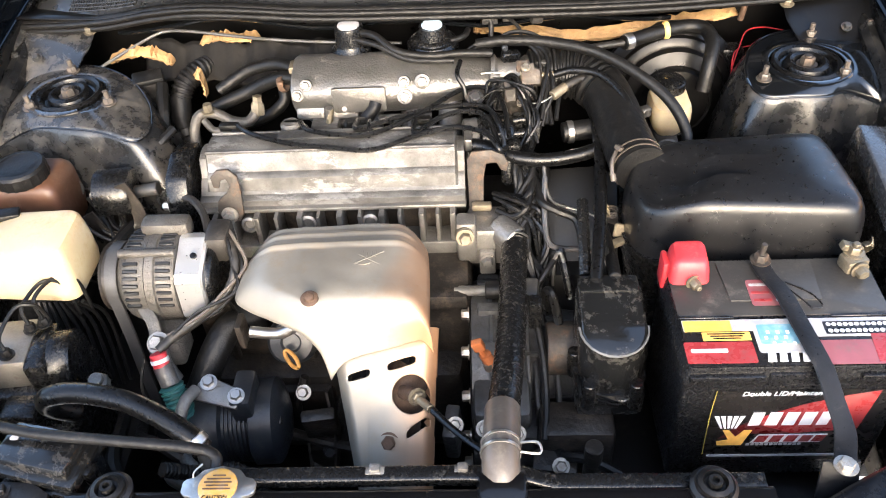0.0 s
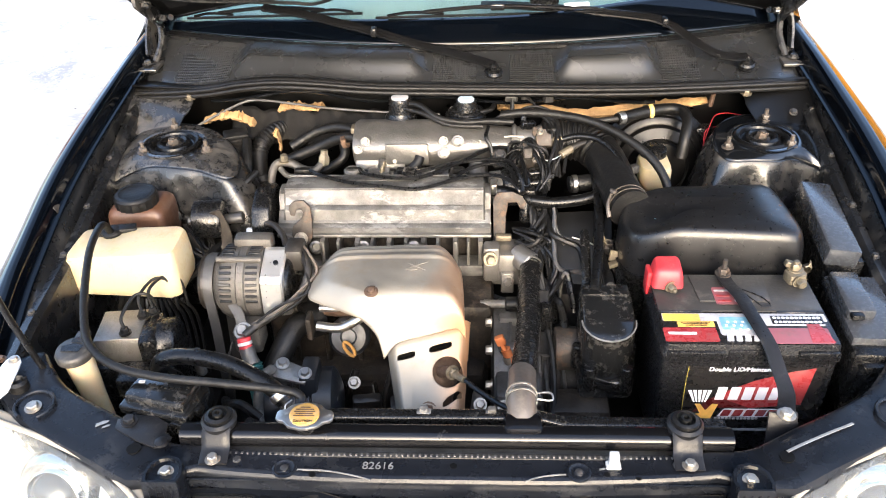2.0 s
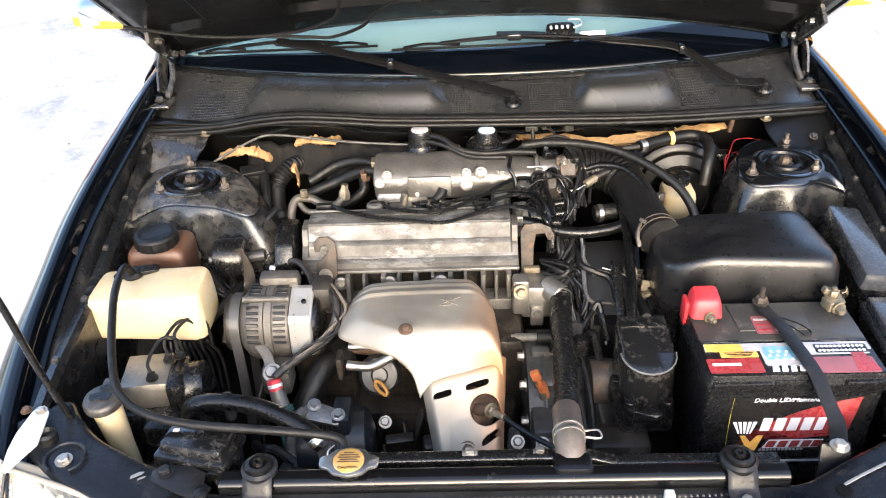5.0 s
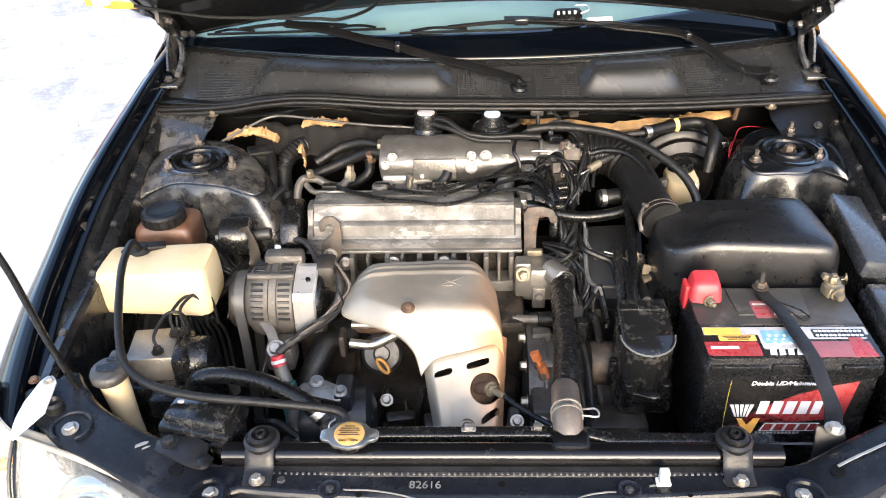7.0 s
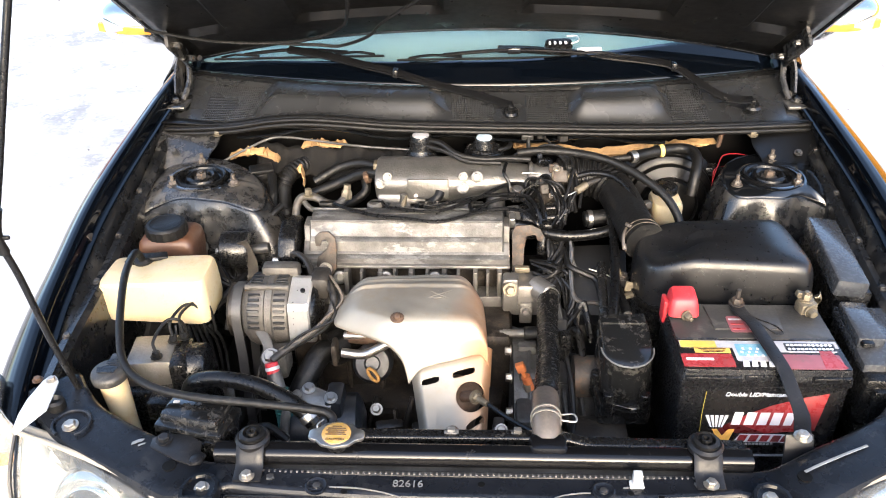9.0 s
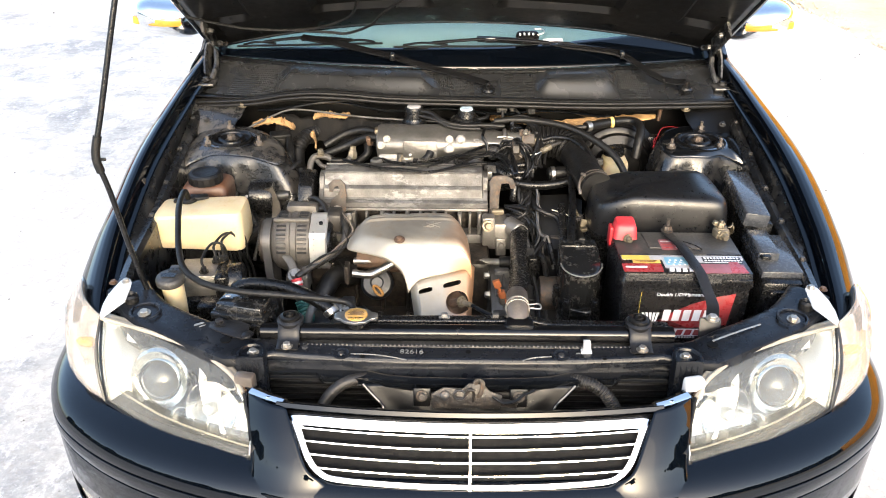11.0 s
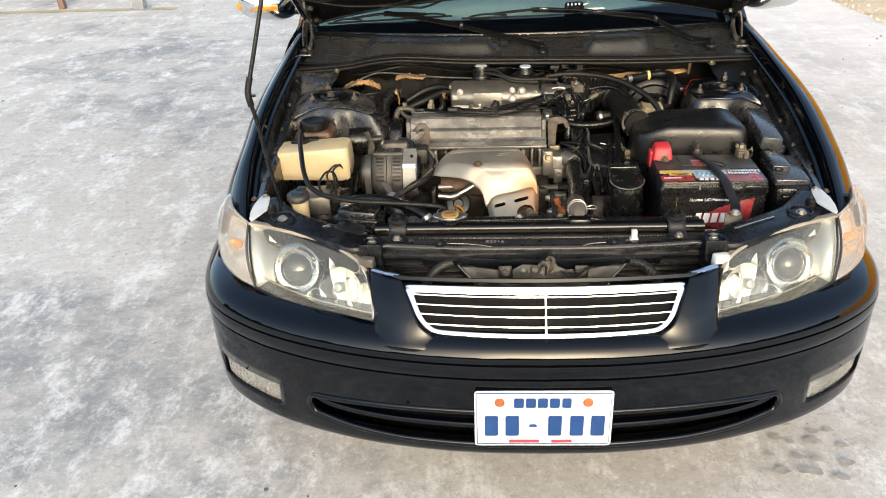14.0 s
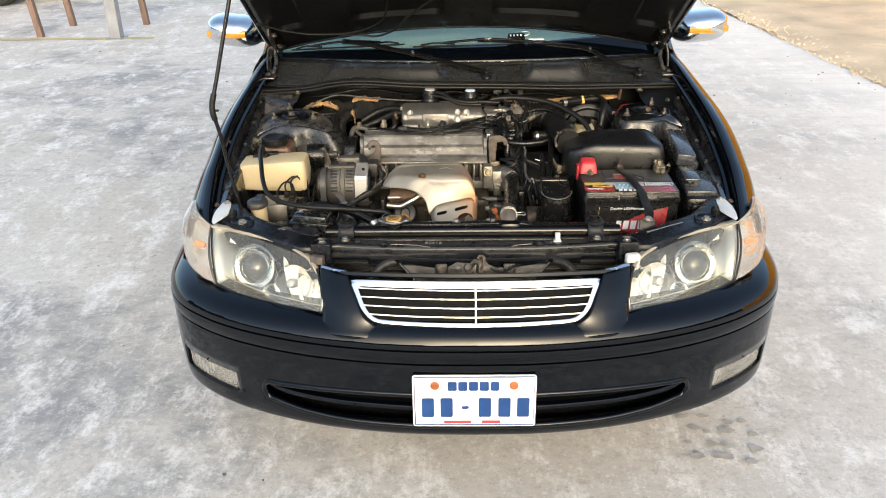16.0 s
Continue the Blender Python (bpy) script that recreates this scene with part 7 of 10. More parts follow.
for x, r in ((0.083, 0.060), (0.084, 0.066), (0.119, 0.066), (0.122, 0.062)):
    rings.append([AC + Vector((x, -r * math.cos(radians(a)), r * math.sin(radians(a)))) for a0 in (-24, 38, 100, 160, 220, 278) for a in (a0 - 5, a0 + 5)])
loft(bm, rings)
rc = part("rear_cover", bm, "alub", alt, "bright metal rear cover", sharp=20)
bm = B()
lathe(bm, AC + Vector((0.121, 0, 0)), (1, 0, 0), [(0.052, 0), (0.050, 0.006), (0.044, 0.010), (0.02, 0.011)], 32)
part("end_cap", bm, "plast", alt, "black plastic end cap")
bm = B()
lathe(bm, AC + Vector((0.108, -0.0225, 0.0568)), (0, -0.36, 0.93), [(0.0045, -0.002), (0.0045, 0.002), (0.003, 0.0025)], 12)
part("cover_hole", bm, "rubclean", rc)
bm = B()
lathe(bm, AC + Vector((-0.034, 0, 0)), (1, 0, 0), [(0.008, 0.004), (0.020, 0.003), (0.022, 0.008), (0.040, 0.008), (0.043, 0.001), (0.050, 0.003), (0.047, 0.006), (0.047, 0.020), (0.050, 0.025), (0.03, 0.028)], 36)
part("pulley", bm, "castd", alt)
bm = B()
run = [(-0.443, 0.690, 0.40), (-0.443, 0.712, 0.55)] + [(-0.443, 0.682 - 0.050 * math.cos(radians(a)), 0.668 + 0.050 * math.sin(radians(a))) for a in range(170, -11, -15)] + [(-0.440, 0.626, 0.60), (-0.438, 0.615, 0.52), (-0.436, 0.605, 0.40)]
rows = []
L = [Vector(p) for p in run]
for i, p in enumerate(L):
    d = (L[min(i + 1, len(L) - 1)] - L[max(i - 1, 0)]).normalized()
    n = Vector((1, 0, 0)).cross(d).normalized()
    rows.append([p + Vector((x, 0, 0)) + n * k for x, k in ((-0.0085, -0.002), (0.0085, -0.002), (0.0085, 0.002), (-0.0085, 0.002))])
loft(bm, rows)
part("drive_belt", bm, "belt", eng, "worn grey-black drive belt")
bm = B()
hexnut(bm, (-0.372, 0.575, 0.640), (0, -0.6, 0.8), 0.011, 0.012)
tube(bm, [(-0.372, 0.585, 0.638), (-0.368, 0.565, 0.612), (-0.355, 0.555, 0.585)], 0.009, 10, 6)
part("adjuster_bolt", bm, "aluc", alt)
bm = B()
tube(bm, [(-0.300, 0.71, 0.72), (-0.280, 0.690, 0.718), (-0.268, 0.660, 0.703), (-0.280, 0.632, 0.678), (-0.310, 0.605, 0.665), (-0.345, 0.575, 0.655), (-0.365, 0.555, 0.648)], 0.0068, 10, 8, ribs=(0.017, 0.0007))
rbox(bm, (-0.297, 0.705, 0.712), (0.035, 0.05, 0.045), 0.008)
part("loom", bm, "rubdust", alt, "dusty taped wiring loom")
for k, (dx, dz, mt) in enumerate(((0.010, 0.004, "hosend"), (-0.009, 0.006, "rub"), (0.004, -0.009, "rub"))):
    bm = B()
    tube(bm, [(-0.296 + dx, 0.715, 0.722 + dz), (-0.276 + dx * 0.6, 0.690, 0.722 + dz), (-0.262 + dx, 0.658, 0.705 + dz * 0.3), (-0.272 - dx, 0.625, 0.682 + dz), (-0.312 + dx * 0.4, 0.600, 0.667 + dz), (-0.35 - dx * 0.4, 0.572, 0.654 + dz)], 0.0026, 6, 8)
    part("loom_wire", bm, mt, alt)
bm = B()
tube(bm, [(-0.31, 0.70, 0.72), (-0.325, 0.74, 0.73), (-0.35, 0.775, 0.73), (-0.372, 0.79, 0.722)], 0.006, 8, 6)
part("alternator_lead", bm, "rubdust", alt)

# starter sleeve with red connector and teal conduit
bm = B()
cyl(bm, (-0.362, 0.545, 0.630), (-0.352, 0.528, 0.606), 0.013)
part("conduit_joint", bm, "alu", eng)
bm = B()
cyl(bm, (-0.366, 0.552, 0.646), (-0.361, 0.542, 0.628), 0.0115)
part("conduit_band", bm, "red", eng, "red tape band")
bm = B()
cyl(bm, (-0.364, 0.548, 0.640), (-0.3625, 0.545, 0.635), 0.0125)
part("conduit_tie", bm, "white", eng)
bm = B()
tube(bm, [(-0.352, 0.528, 0.606), (-0.343, 0.515, 0.58), (-0.34, 0.51, 0.54), (-0.345, 0.51, 0.50)], 0.0155, 12, 6, ribs=(0.006, 0.002))
part("conduit", bm, "teal", eng, "teal corrugated conduit")
bm = B()
tube(bm, [(-0.385, 0.55, 0.64), (-0.395, 0.53, 0.60), (-0.39, 0.52, 0.55), (-0.395, 0.5, 0.5)], 0.0022, 6, 6)
part("thin_lead", bm, "rubdust", eng)
# water inlet elbow, oil filter, dipstick
bm = B()
tube(bm, [(-0.270, 0.650, 0.600), (-0.295, 0.635, 0.602), (-0.315, 0.602, 0.582), (-0.338, 0.560, 0.54)], 0.0215, 16, 8)
lathe(bm, (-0.275, 0.655, 0.600), (0.75, 0.55, 0), [(0.033, -0.01), (0.034, 0.0), (0.034, 0.02)], 28)
part("water_inlet_hose", bm, "rub", eng, "dark rubber elbow hose")
bm = B()
lathe(bm, (-0.200, 0.655, 0.570), (0.05, -0.8, 0.55), [(0.036, 0), (0.037, 0.05), (0.035, 0.062), (0.030, 0.068), (0.015, 0.070), (0.012, 0.066)], 32)
part("oil_filter", bm, "filt", eng, "dark painted oil filter")
bm = B()
rc_, ra, rb_ = Vector((-0.192, 0.572, 0.604)), Vector((0.010, -0.011, -0.005)), Vector((0.004, 0.0025, 0.003))
tube(bm, [rc_ + ra * math.cos(radians(a)) + rb_ * math.sin(radians(a)) for a in range(0, 361, 20)], 0.0030, 8, 1)
part("dipstick_ring", bm, "oldring", eng, "faded ochre dipstick ring")
nut("bolt", (-0.192, 0.582, 0.515), (0, -0.6, 0.8), 0.008, 0.009, "bolt", eng)
for pts, r in ((((-0.215, 0.60, 0.44), (-0.205, 0.585, 0.49), (-0.19, 0.60, 0.53)), 0.007), (((-0.15, 0.58, 0.42), (-0.14, 0.575, 0.48), (-0.125, 0.60, 0.53)), 0.006),
               (((-0.26, 0.56, 0.45), (-0.22, 0.545, 0.47), (-0.18, 0.55, 0.44), (-0.12, 0.54, 0.43)), 0.008)):
    bm = B()
    tube(bm, pts, r, 8, 6)
    part("bracket_rod", bm, "castd", eng)
for x, y, z, sx, sy, sz in ((-0.225, 0.520, 0.53, 0.035, 0.03, 0.05), (-0.165, 0.545, 0.49, 0.05, 0.02, 0.07), (-0.10, 0.55, 0.48, 0.05, 0.03, 0.06)):
    bm = B()
    rbox(bm, (x, y, z), (sx, sy, sz), 0.005, (15, 0, 8))
    part("bracket", bm, "castd", eng)
# compressor / pump low down at the front
ac = thing("compressor", (-0.30, 0.50, 0.30), "dark grimy belt-driven compressor low in the bay", "compressor")
bm = B()
lathe(bm, (-0.345, 0.525, 0.515), (1, 0.08, 0), [(0.04, 0), (0.056, 0.006), (0.058, 0.05), (0.052, 0.054), (0.052, 0.09), (0.062, 0.094), (0.062, 0.125), (0.056, 0.13), (0.045, 0.135), (0.03, 0.14)], 40)
rbox(bm, (-0.255, 0.53, 0.575), (0.03, 0.06, 0.05), 0.006)
cbod = part("body", bm, "filt", ac)
for k in range(7):
    bm = B()
    lathe(bm, (-0.290 + 0.006 * k, 0.529, 0.515), (1, 0.08, 0), [(0.050, 0), (0.0545, 0.001), (0.0545, 0.003), (0.050, 0.004)], 36, closed=False)
    part("fin", bm, "filt", cbod)
bm = B()
prism(bm, [(-0.034, -0.012), (0.030, -0.014), (0.038, 0.0), (0.024, 0.014), (-0.006, 0.020), (-0.034, 0.012)], (-0.285, 0.520, 0.590), (1, -0.25, 0), (0.2, 0.9, 0.4), 0.010, 0.002)
part("manifold", bm, "aluc", ac)
bm = B()
tube(bm, [(-0.318, 0.525, 0.600), (-0.326, 0.505, 0.603), (-0.332, 0.485, 0.590), (-0.335, 0.470, 0.560), (-0.330, 0.455, 0.53), (-0.305, 0.445, 0.515)], 0.0085, 12, 6)
part("pipe", bm, "alu", ac)
bm = B()
tube(bm, [(-0.35, 0.44, 0.53), (-0.335, 0.42, 0.545), (-0.30, 0.405, 0.545), (-0.27, 0.40, 0.56), (-0.262, 0.40, 0.60)], 0.010, 12, 6)
part("pipe", bm, "alu", ac)
nut("bolt", (-0.258, 0.510, 0.604), (0.1, -0.3, 0.9), 0.008, 0.008, "steel", ac)
nut("bolt", (-0.300, 0.532, 0.606), (0.1, -0.3, 0.9), 0.008, 0.008, "steel", ac)
bm = B()
hexnut(bm, (-0.200, 0.635, 0.455), (0, -0.6, 0.8), 0.010, 0.012)
tube(bm, [(-0.205, 0.64, 0.45), (-0.20, 0.60, 0.40), (-0.19, 0.55, 0.36)], 0.012, 8, 5)
tube(bm, [(-0.16, 0.60, 0.50), (-0.15, 0.56, 0.44), (-0.155, 0.52, 0.38)], 0.01, 8, 5, flat=(0.035, 0.006, (1, 0, 0)))
part("lower_bracket", bm, "castd", eng)

# timing cover and mount at the belt end of the engine
bm = B()
prism(bm, [(-0.07, -0.26), (0.06, -0.26), (0.065, 0.02), (0.045, 0.055), (0.0, 0.066), (-0.045, 0.052), (-0.066, 0.02)], (-0.395, 0.845, 0.70), (0, 1, 0), (0, 0, 1), 0.035, 0.006)
part("timing_cover", bm, "plast", eng, "black plastic timing belt cover")
for y, z in ((0.80, 0.70), (0.885, 0.72), (0.80, 0.62)):
    bm = B()
    hexnut(bm, (-0.398, y, z), (-1, 0, 0), 0.007, 0.010)
    part("cover_bolt", bm, "steel", eng)

can = thing("engine_mount", (-0.478, 0.82, 0.62), "black round hydraulic engine mount on a bracket", "engine mount")
bm = B()
lathe(bm, (-0.515, 0.822, 0.712), (1, 0.05, 0), [(0.030, 0), (0.036, 0.003), (0.037, 0.05), (0.034, 0.056), (0.02, 0.058)], 32)
part("body", bm, "plast", can)
bm = B()
hexnut(bm, (-0.516, 0.815, 0.712), (-1, 0, 0), 0.007, 0.008)
part("stud", bm, "bolt", can)
bm = B()
cyl(bm, (-0.457, 0.822, 0.712), (-0.42, 0.824, 0.716), 0.010)
part("stud", bm, "boltd", can)
bm = B()
tube(bm, [(-0.465, 0.80, 0.745), (-0.45, 0.795, 0.70), (-0.455, 0.785, 0.665), (-0.50, 0.78, 0.660), (-0.525, 0.785, 0.70)], 0.01, 8, 6, flat=(0.022, 0.004, (0, 1, 0)))
rbox(bm, (-0.47, 0.81, 0.64), (0.09, 0.07, 0.03), 0.006)
part("bracket", bm, "castd", can)
bm = B()
tube(bm, [(-0.535, 0.80, 0.67), (-0.53, 0.775, 0.69), (-0.51, 0.765, 0.675), (-0.48, 0.765, 0.655)], 0.003, 6, 6)
part("lead", bm, "rubdust", can)

# stay from the turret
bm = B()
tube(bm, [(-0.462, 0.905, 0.755), (-0.448, 0.885, 0.735), (-0.456, 0.865, 0.715), (-0.475, 0.85, 0.71)], 0.012, 10, 6, flat=(0.045, 0.006, (1, 0, 0.3)))
part("mount_stay", bm, "bayp", car)

# washer tank
wt = thing("coolant_overflow_tank", (-0.59, 0.68, 0.60), "aged cream plastic expansion tank with brown staining", "tank", "")
bm = B()
rings = []
for z, kx, ky in ((0.666, 0.93, 0.90), (0.670, 0.975, 0.96), (0.686, 1, 1), (0.712, 1.0, 0.985), (0.716, 0.996, 0.992), (0.738, 0.985, 0.965), (0.751, 0.97, 0.935), (0.757, 0.945, 0.88), (0.7595, 0.89, 0.76)):
    ring = []
    for x, y in rrect(0, 0, 0.204 * kx, 0.104 * ky, 0.017 * kx, 6):
        low = 0.013 * ease((-x - 0.020) / 0.014) if z > 0.74 else 0
        pinch = 0.004 * math.exp(-((x + 0.035) / 0.012) ** 2)
        ring.append((-0.592 + x, 0.682 + y * (1 - pinch * 12) + 0.01 * (x < 0), z - low))
    rings.append(ring)
loft(bm, rings)
part("tank_body", bm, "tank", wt)
bm = B()
rbox(bm, (-0.704, 0.648, 0.700), (0.024, 0.012, 0.034), 0.004, (0, 14, 0))
rbox(bm, (-0.708, 0.644, 0.678), (0.012, 0.008, 0.040), 0.003, (0, 20, 0))
lug = part("fixing_lug", bm, "hosend", wt, "stained tan fixing lug")
nut("bolt", (-0.706, 0.640, 0.702), (0, -1, 0.2), 0.006, 0.005, "rust", lug)
bm = B()
lathe(bm, (-0.626, 0.715, 0.742), (0, -0.1, 1), [(0.018, 0), (0.018, 0.014), (0.014, 0.018), (0.008, 0.02)], 20)
rbox(bm, (-0.61, 0.722, 0.755), (0.05, 0.022, 0.010), 0.003, (0, 6, 20))
rbox(bm, (-0.645, 0.712, 0.752), (0.03, 0.016, 0.010), 0.003, (0, -10, -10))
part("cap", bm, "rub", wt, "black rubber cap")
bm = B()
tube(bm, [(-0.626, 0.712, 0.752), (-0.622, 0.68, 0.790), (-0.612, 0.61, 0.795), (-0.598, 0.545, 0.782), (-0.58, 0.475, 0.757), (-0.556, 0.425, 0.740), (-0.51, 0.390, 0.731), (-0.44, 0.371, 0.726), (-0.34, 0.360, 0.724), (-0.25, 0.352, 0.720), (-0.222, 0.345, 0.715), (-0.219, 0.330, 0.707), (-0.218, 0.315, 0.702)], 0.0065, 10, 8)
part("overflow_hose", bm, "rub", wt, "black overflow hose to the radiator cap")

for pts, r, mt in ((((-0.545, 0.85, 0.70), (-0.52, 0.84, 0.69), (-0.50, 0.80, 0.665), (-0.47, 0.79, 0.655)), 0.004, "rub"),
                   (((-0.535, 0.86, 0.705), (-0.515, 0.83, 0.685), (-0.512, 0.80, 0.66), (-0.48, 0.775, 0.655)), 0.0035, "rub"),
                   (((-0.52, 0.72, 0.64), (-0.49, 0.74, 0.66), (-0.47, 0.78, 0.67), (-0.46, 0.82, 0.66)), 0.009, "rub"),
                   (((-0.50, 0.89, 0.70), (-0.46, 0.88, 0.72), (-0.43, 0.89, 0.75), (-0.41, 0.92, 0.76)), 0.007, "rub"),
                   (((-0.45, 0.92, 0.66), (-0.44, 0.94, 0.72), (-0.44, 0.97, 0.76), (-0.45, 1.02, 0.78)), 0.010, "rub")):
    bm = B()
    tube(bm, pts, r, 8, 6)
    part("lead", bm, mt, can)
nut("bolt", (-0.568, 0.852, 0.700), (-0.1, -0.9, 0.3), 0.011, 0.010, "boltd", can)

# steering fluid reservoir
ps = thing("fluid_reservoir", (-0.612, 0.82, 0.62), "brown steering fluid reservoir with a ribbed black cap", "reservoir")
bm = B()
loft(bm, [[(-0.612 + x, 0.822 + y, z) for x, y in rrect(0, 0, 0.110 * k, 0.090 * k, 0.013, 5)] for z, k in ((0.66, 0.93), (0.69, 1.0), (0.736, 0.985), (0.746, 0.95), (0.753, 0.86), (0.757, 0.72))])
part("body", bm, "brown", ps)
bm = B()
N = 40
for k, (z, r) in enumerate(((0.758, 0.036), (0.758, 0.0385), (0.776, 0.0385), (0.780, 0.036), (0.781, 0.030), (0.7795, 0.028))):
    row = [bm.verts.new((-0.612 + (r + (0.0016 if i % 2 and k in (1, 2) else 0)) * math.cos(2 * math.pi * i / N), 0.808 + (r + (0.0016 if i % 2 and k in (1, 2) else 0)) * math.sin(2 * math.pi * i / N), z)) for i in range(N)]
    if k:
        for i in range(N):
            bm.faces.new((prev[i], prev[(i + 1) % N], row[(i + 1) % N], row[i]))
    prev = row
bm.faces.new(prev)
part("cap", bm, "rub", ps, "dusty ribbed black screw cap")
bm = B()
cyl(bm, (-0.668, 0.76, 0.72), (-0.643, 0.76, 0.72), 0.010)
part("hose_stub", bm, "rub", ps)

# screenwash filler
fn = thing("screenwash_filler", (-0.59, 0.445, 0.55), "cream screenwash filler neck with a grey snap cap", "filler neck")
bm = B()
lathe(bm, (-0.588, 0.450, 0.55), (-0.035, -0.05, 1), [(0.017, 0), (0.018, 0.06), (0.0205, 0.10), (0.0225, 0.150)], 28)
part("neck", bm, "tank", fn)
bm = B()
lathe(bm, (-0.594, 0.442, 0.700), (-0.035, -0.08, 1), [(0.026, 0), (0.029, 0.003), (0.029, 0.012), (0.027, 0.016), (0.024, 0.018), (0.001, 0.018)], 32)
rbox(bm, (-0.592, 0.474, 0.715), (0.022, 0.018, 0.008), 0.003)
fc = part("cap", bm, "grey", fn, "worn grey snap cap")
bm = B()
c0 = Vector((-0.596, 0.440, 0.7192))
prism(bm, [(-0.014, -0.008), (0.014, -0.008), (0.017, 0.004), (0.0, 0.009), (-0.017, 0.004)], c0, (1, 0, 0.03), (0, 1, 0.08), 0.0006)
for k in range(3):
    prism(bm, rrect(0.004, 0.013 + 0.004 * k, 0.018, 0.002, 0.0008, 3), c0, (1, 0, 0.03), (0, 1, 0.08), 0.0006)
part("cap_symbol", bm, "plast", fc)

# ABS block
ab_ = thing("brake_hydraulic_unit", (-0.55, 0.55, 0.45), "metal brake hydraulic block with pipes and a black motor", "hydraulic unit")
bm = B()
rbox(bm, (-0.572, 0.556, 0.645), (0.076, 0.080, 0.050), 0.003, (0, 0, 6))
part("block", bm, "aluc", ab_)
bm = B()
rbox(bm, (-0.520, 0.551, 0.640), (0.030, 0.082, 0.060), 0.006, (0, 0, 6))
lathe(bm, (-0.508, 0.552, 0.636), (1, 0.1, 0), [(0.030, 0), (0.041, 0.001), (0.041, 0.026), (0.038, 0.030), (0.020, 0.032)], 32)
rbox(bm, (-0.535, 0.480, 0.61), (0.05, 0.04, 0.04), 0.006)
rbox(bm, (-0.545, 0.55, 0.55), (0.14, 0.10, 0.14), 0.012)
part("motor", bm, "plast", ab_)
for i, (x, y) in enumerate(((-0.555, 0.530), (-0.540, 0.575), (-0.525, 0.585))):
    bm = B()
    hexnut(bm, (x, y, 0.673), (0, 0, 1), 0.007, 0.010)
    tube(bm, [(x, y, 0.683), (x - 0.004, y + 0.01, 0.70 + 0.006 * i), (x + 0.008, y + 0.045, 0.715), (x + 0.026, y + 0.055, 0.712), (x + 0.034, y + 0.06, 0.69), (x + 0.036, y + 0.06, 0.64)], 0.0028, 8, 6)
    part("brake_pipe", bm, "rub", ab_)
for i in range(9):
    bm = B()
    tube(bm, [(-0.560 + 0.008 * i, 0.64, 0.66), (-0.550 + 0.008 * i, 0.60 + 0.008 * i, 0.60), (-0.535 + 0.008 * i, 0.56 + 0.008 * i, 0.50)], 0.0032, 6, 5)
    part("thin_pipe", bm, "rub", ab_, "thin black pipe" if i == 0 else "")

# relay box
rb = thing("relay_box", (-0.43, 0.36, 0.55), "black plastic relay box with a clip-on lid", "relay box")
bm = B()
rbox(bm, (-0.430, 0.362, 0.640), (0.100, 0.058, 0.085), 0.004, (0, 0, -13))
rbx = part("box", bm, "actp", rb)
for i in range(7):
    bm = B()
    rbox(bm, (-0.470 + 0.012 * i, 0.334 - 0.003 * i, 0.640), (0.003, 0.006, 0.07), 0.001, (0, 0, -13), 1)
    part("rib", bm, "plast", rbx)
bm = B()
rbox(bm, (-0.430, 0.362, 0.688), (0.112, 0.068, 0.016), 0.004, (0, 0, -13))
rbox(bm, (-0.430, 0.362, 0.703), (0.100, 0.056, 0.022), 0.006, (0, 0, -13), taper=0.06)
ld = part("lid", bm, "actp", rb)
writing("raised_lettering", "RELAY & FUSE", 0.0085, (-0.425, 0.3605, 0.7140), (0.974, -0.225, 0), (0.225, 0.974, 0), "rub", ld, lift=0.0004, extrude=0.0006)
bm = B()
prism(bm, rrect(-0.462, 0.372, 0.010, 0.006, 0.002, 3), (0, 0, 0.7142), (1, 0, 0), (0, 1, 0), 0.0006)
part("scuff_mark", bm, "labelg", ld)
for k in range(4):
    bm = B()
    rbox(bm, (-0.470 + 0.028 * k, 0.334 - 0.0065 * k, 0.672), (0.012, 0.008, 0.020), 0.002, (0, 0, -13))
    part("lid_clip", bm, "plast", ld)
bm = B()
rbox(bm, (-0.374, 0.345, 0.68), (0.008, 0.018, 0.024), 0.002, (0, 0, -13))
rbox(bm, (-0.40, 0.318, 0.675), (0.02, 0.006, 0.02), 0.002, (0, 0, -13))
part("catch", bm, "plast", rb)
bm = B()
prism(bm, [(-0.040, -0.006), (-0.010, -0.022), (0.004, -0.030), (0.030, -0.040), (0.044, -0.034), (0.048, -0.020), (0.036, -0.012), (0.034, 0.006), (0.010, 0.020), (-0.026, 0.022), (-0.042, 0.012)], (-0.445, 0.310, 0.684), (1, 0, 0), (0, 1, 0), 0.004, 0.0012)
hexnut(bm, (-0.468, 0.318, 0.688), (0, 0, 1), 0.0085, 0.007)
lathe(bm, (-0.408, 0.278, 0.688), (0, 0, 1), [(0.010, 0), (0.009, 0.004), (0.004, 0.006)], 16)
part("stay_plate", bm, "strapm", car, "dusty black bracket plate")

# upper loop hose
uh = thing("radiator_hose", (-0.37, 0.45, 0.6), "thick black rubber hose looping across the belt end", "hose")
bm = B()
tube(bm, [(-0.46, 0.475, 0.62), (-0.478, 0.460, 0.655), (-0.462, 0.452, 0.686), (-0.42, 0.450, 0.694), (-0.36, 0.438, 0.692), (-0.31, 0.418, 0.683), (-0.275, 0.400, 0.670), (-0.262, 0.393, 0.655)], 0.0135, 14, 8)
part("hose", bm, "rubclean", uh)
bm = B()
for p, q in (((-0.274, 0.400, 0.669), (-0.266, 0.395, 0.660)),):
    cyl(bm, p, q, 0.0155)
part("clamp", bm, "steel", uh)
bm = B()
tube(bm, [(-0.262, 0.393, 0.655), (-0.258, 0.385, 0.63), (-0.262, 0.375, 0.60)], 0.010, 10, 6)
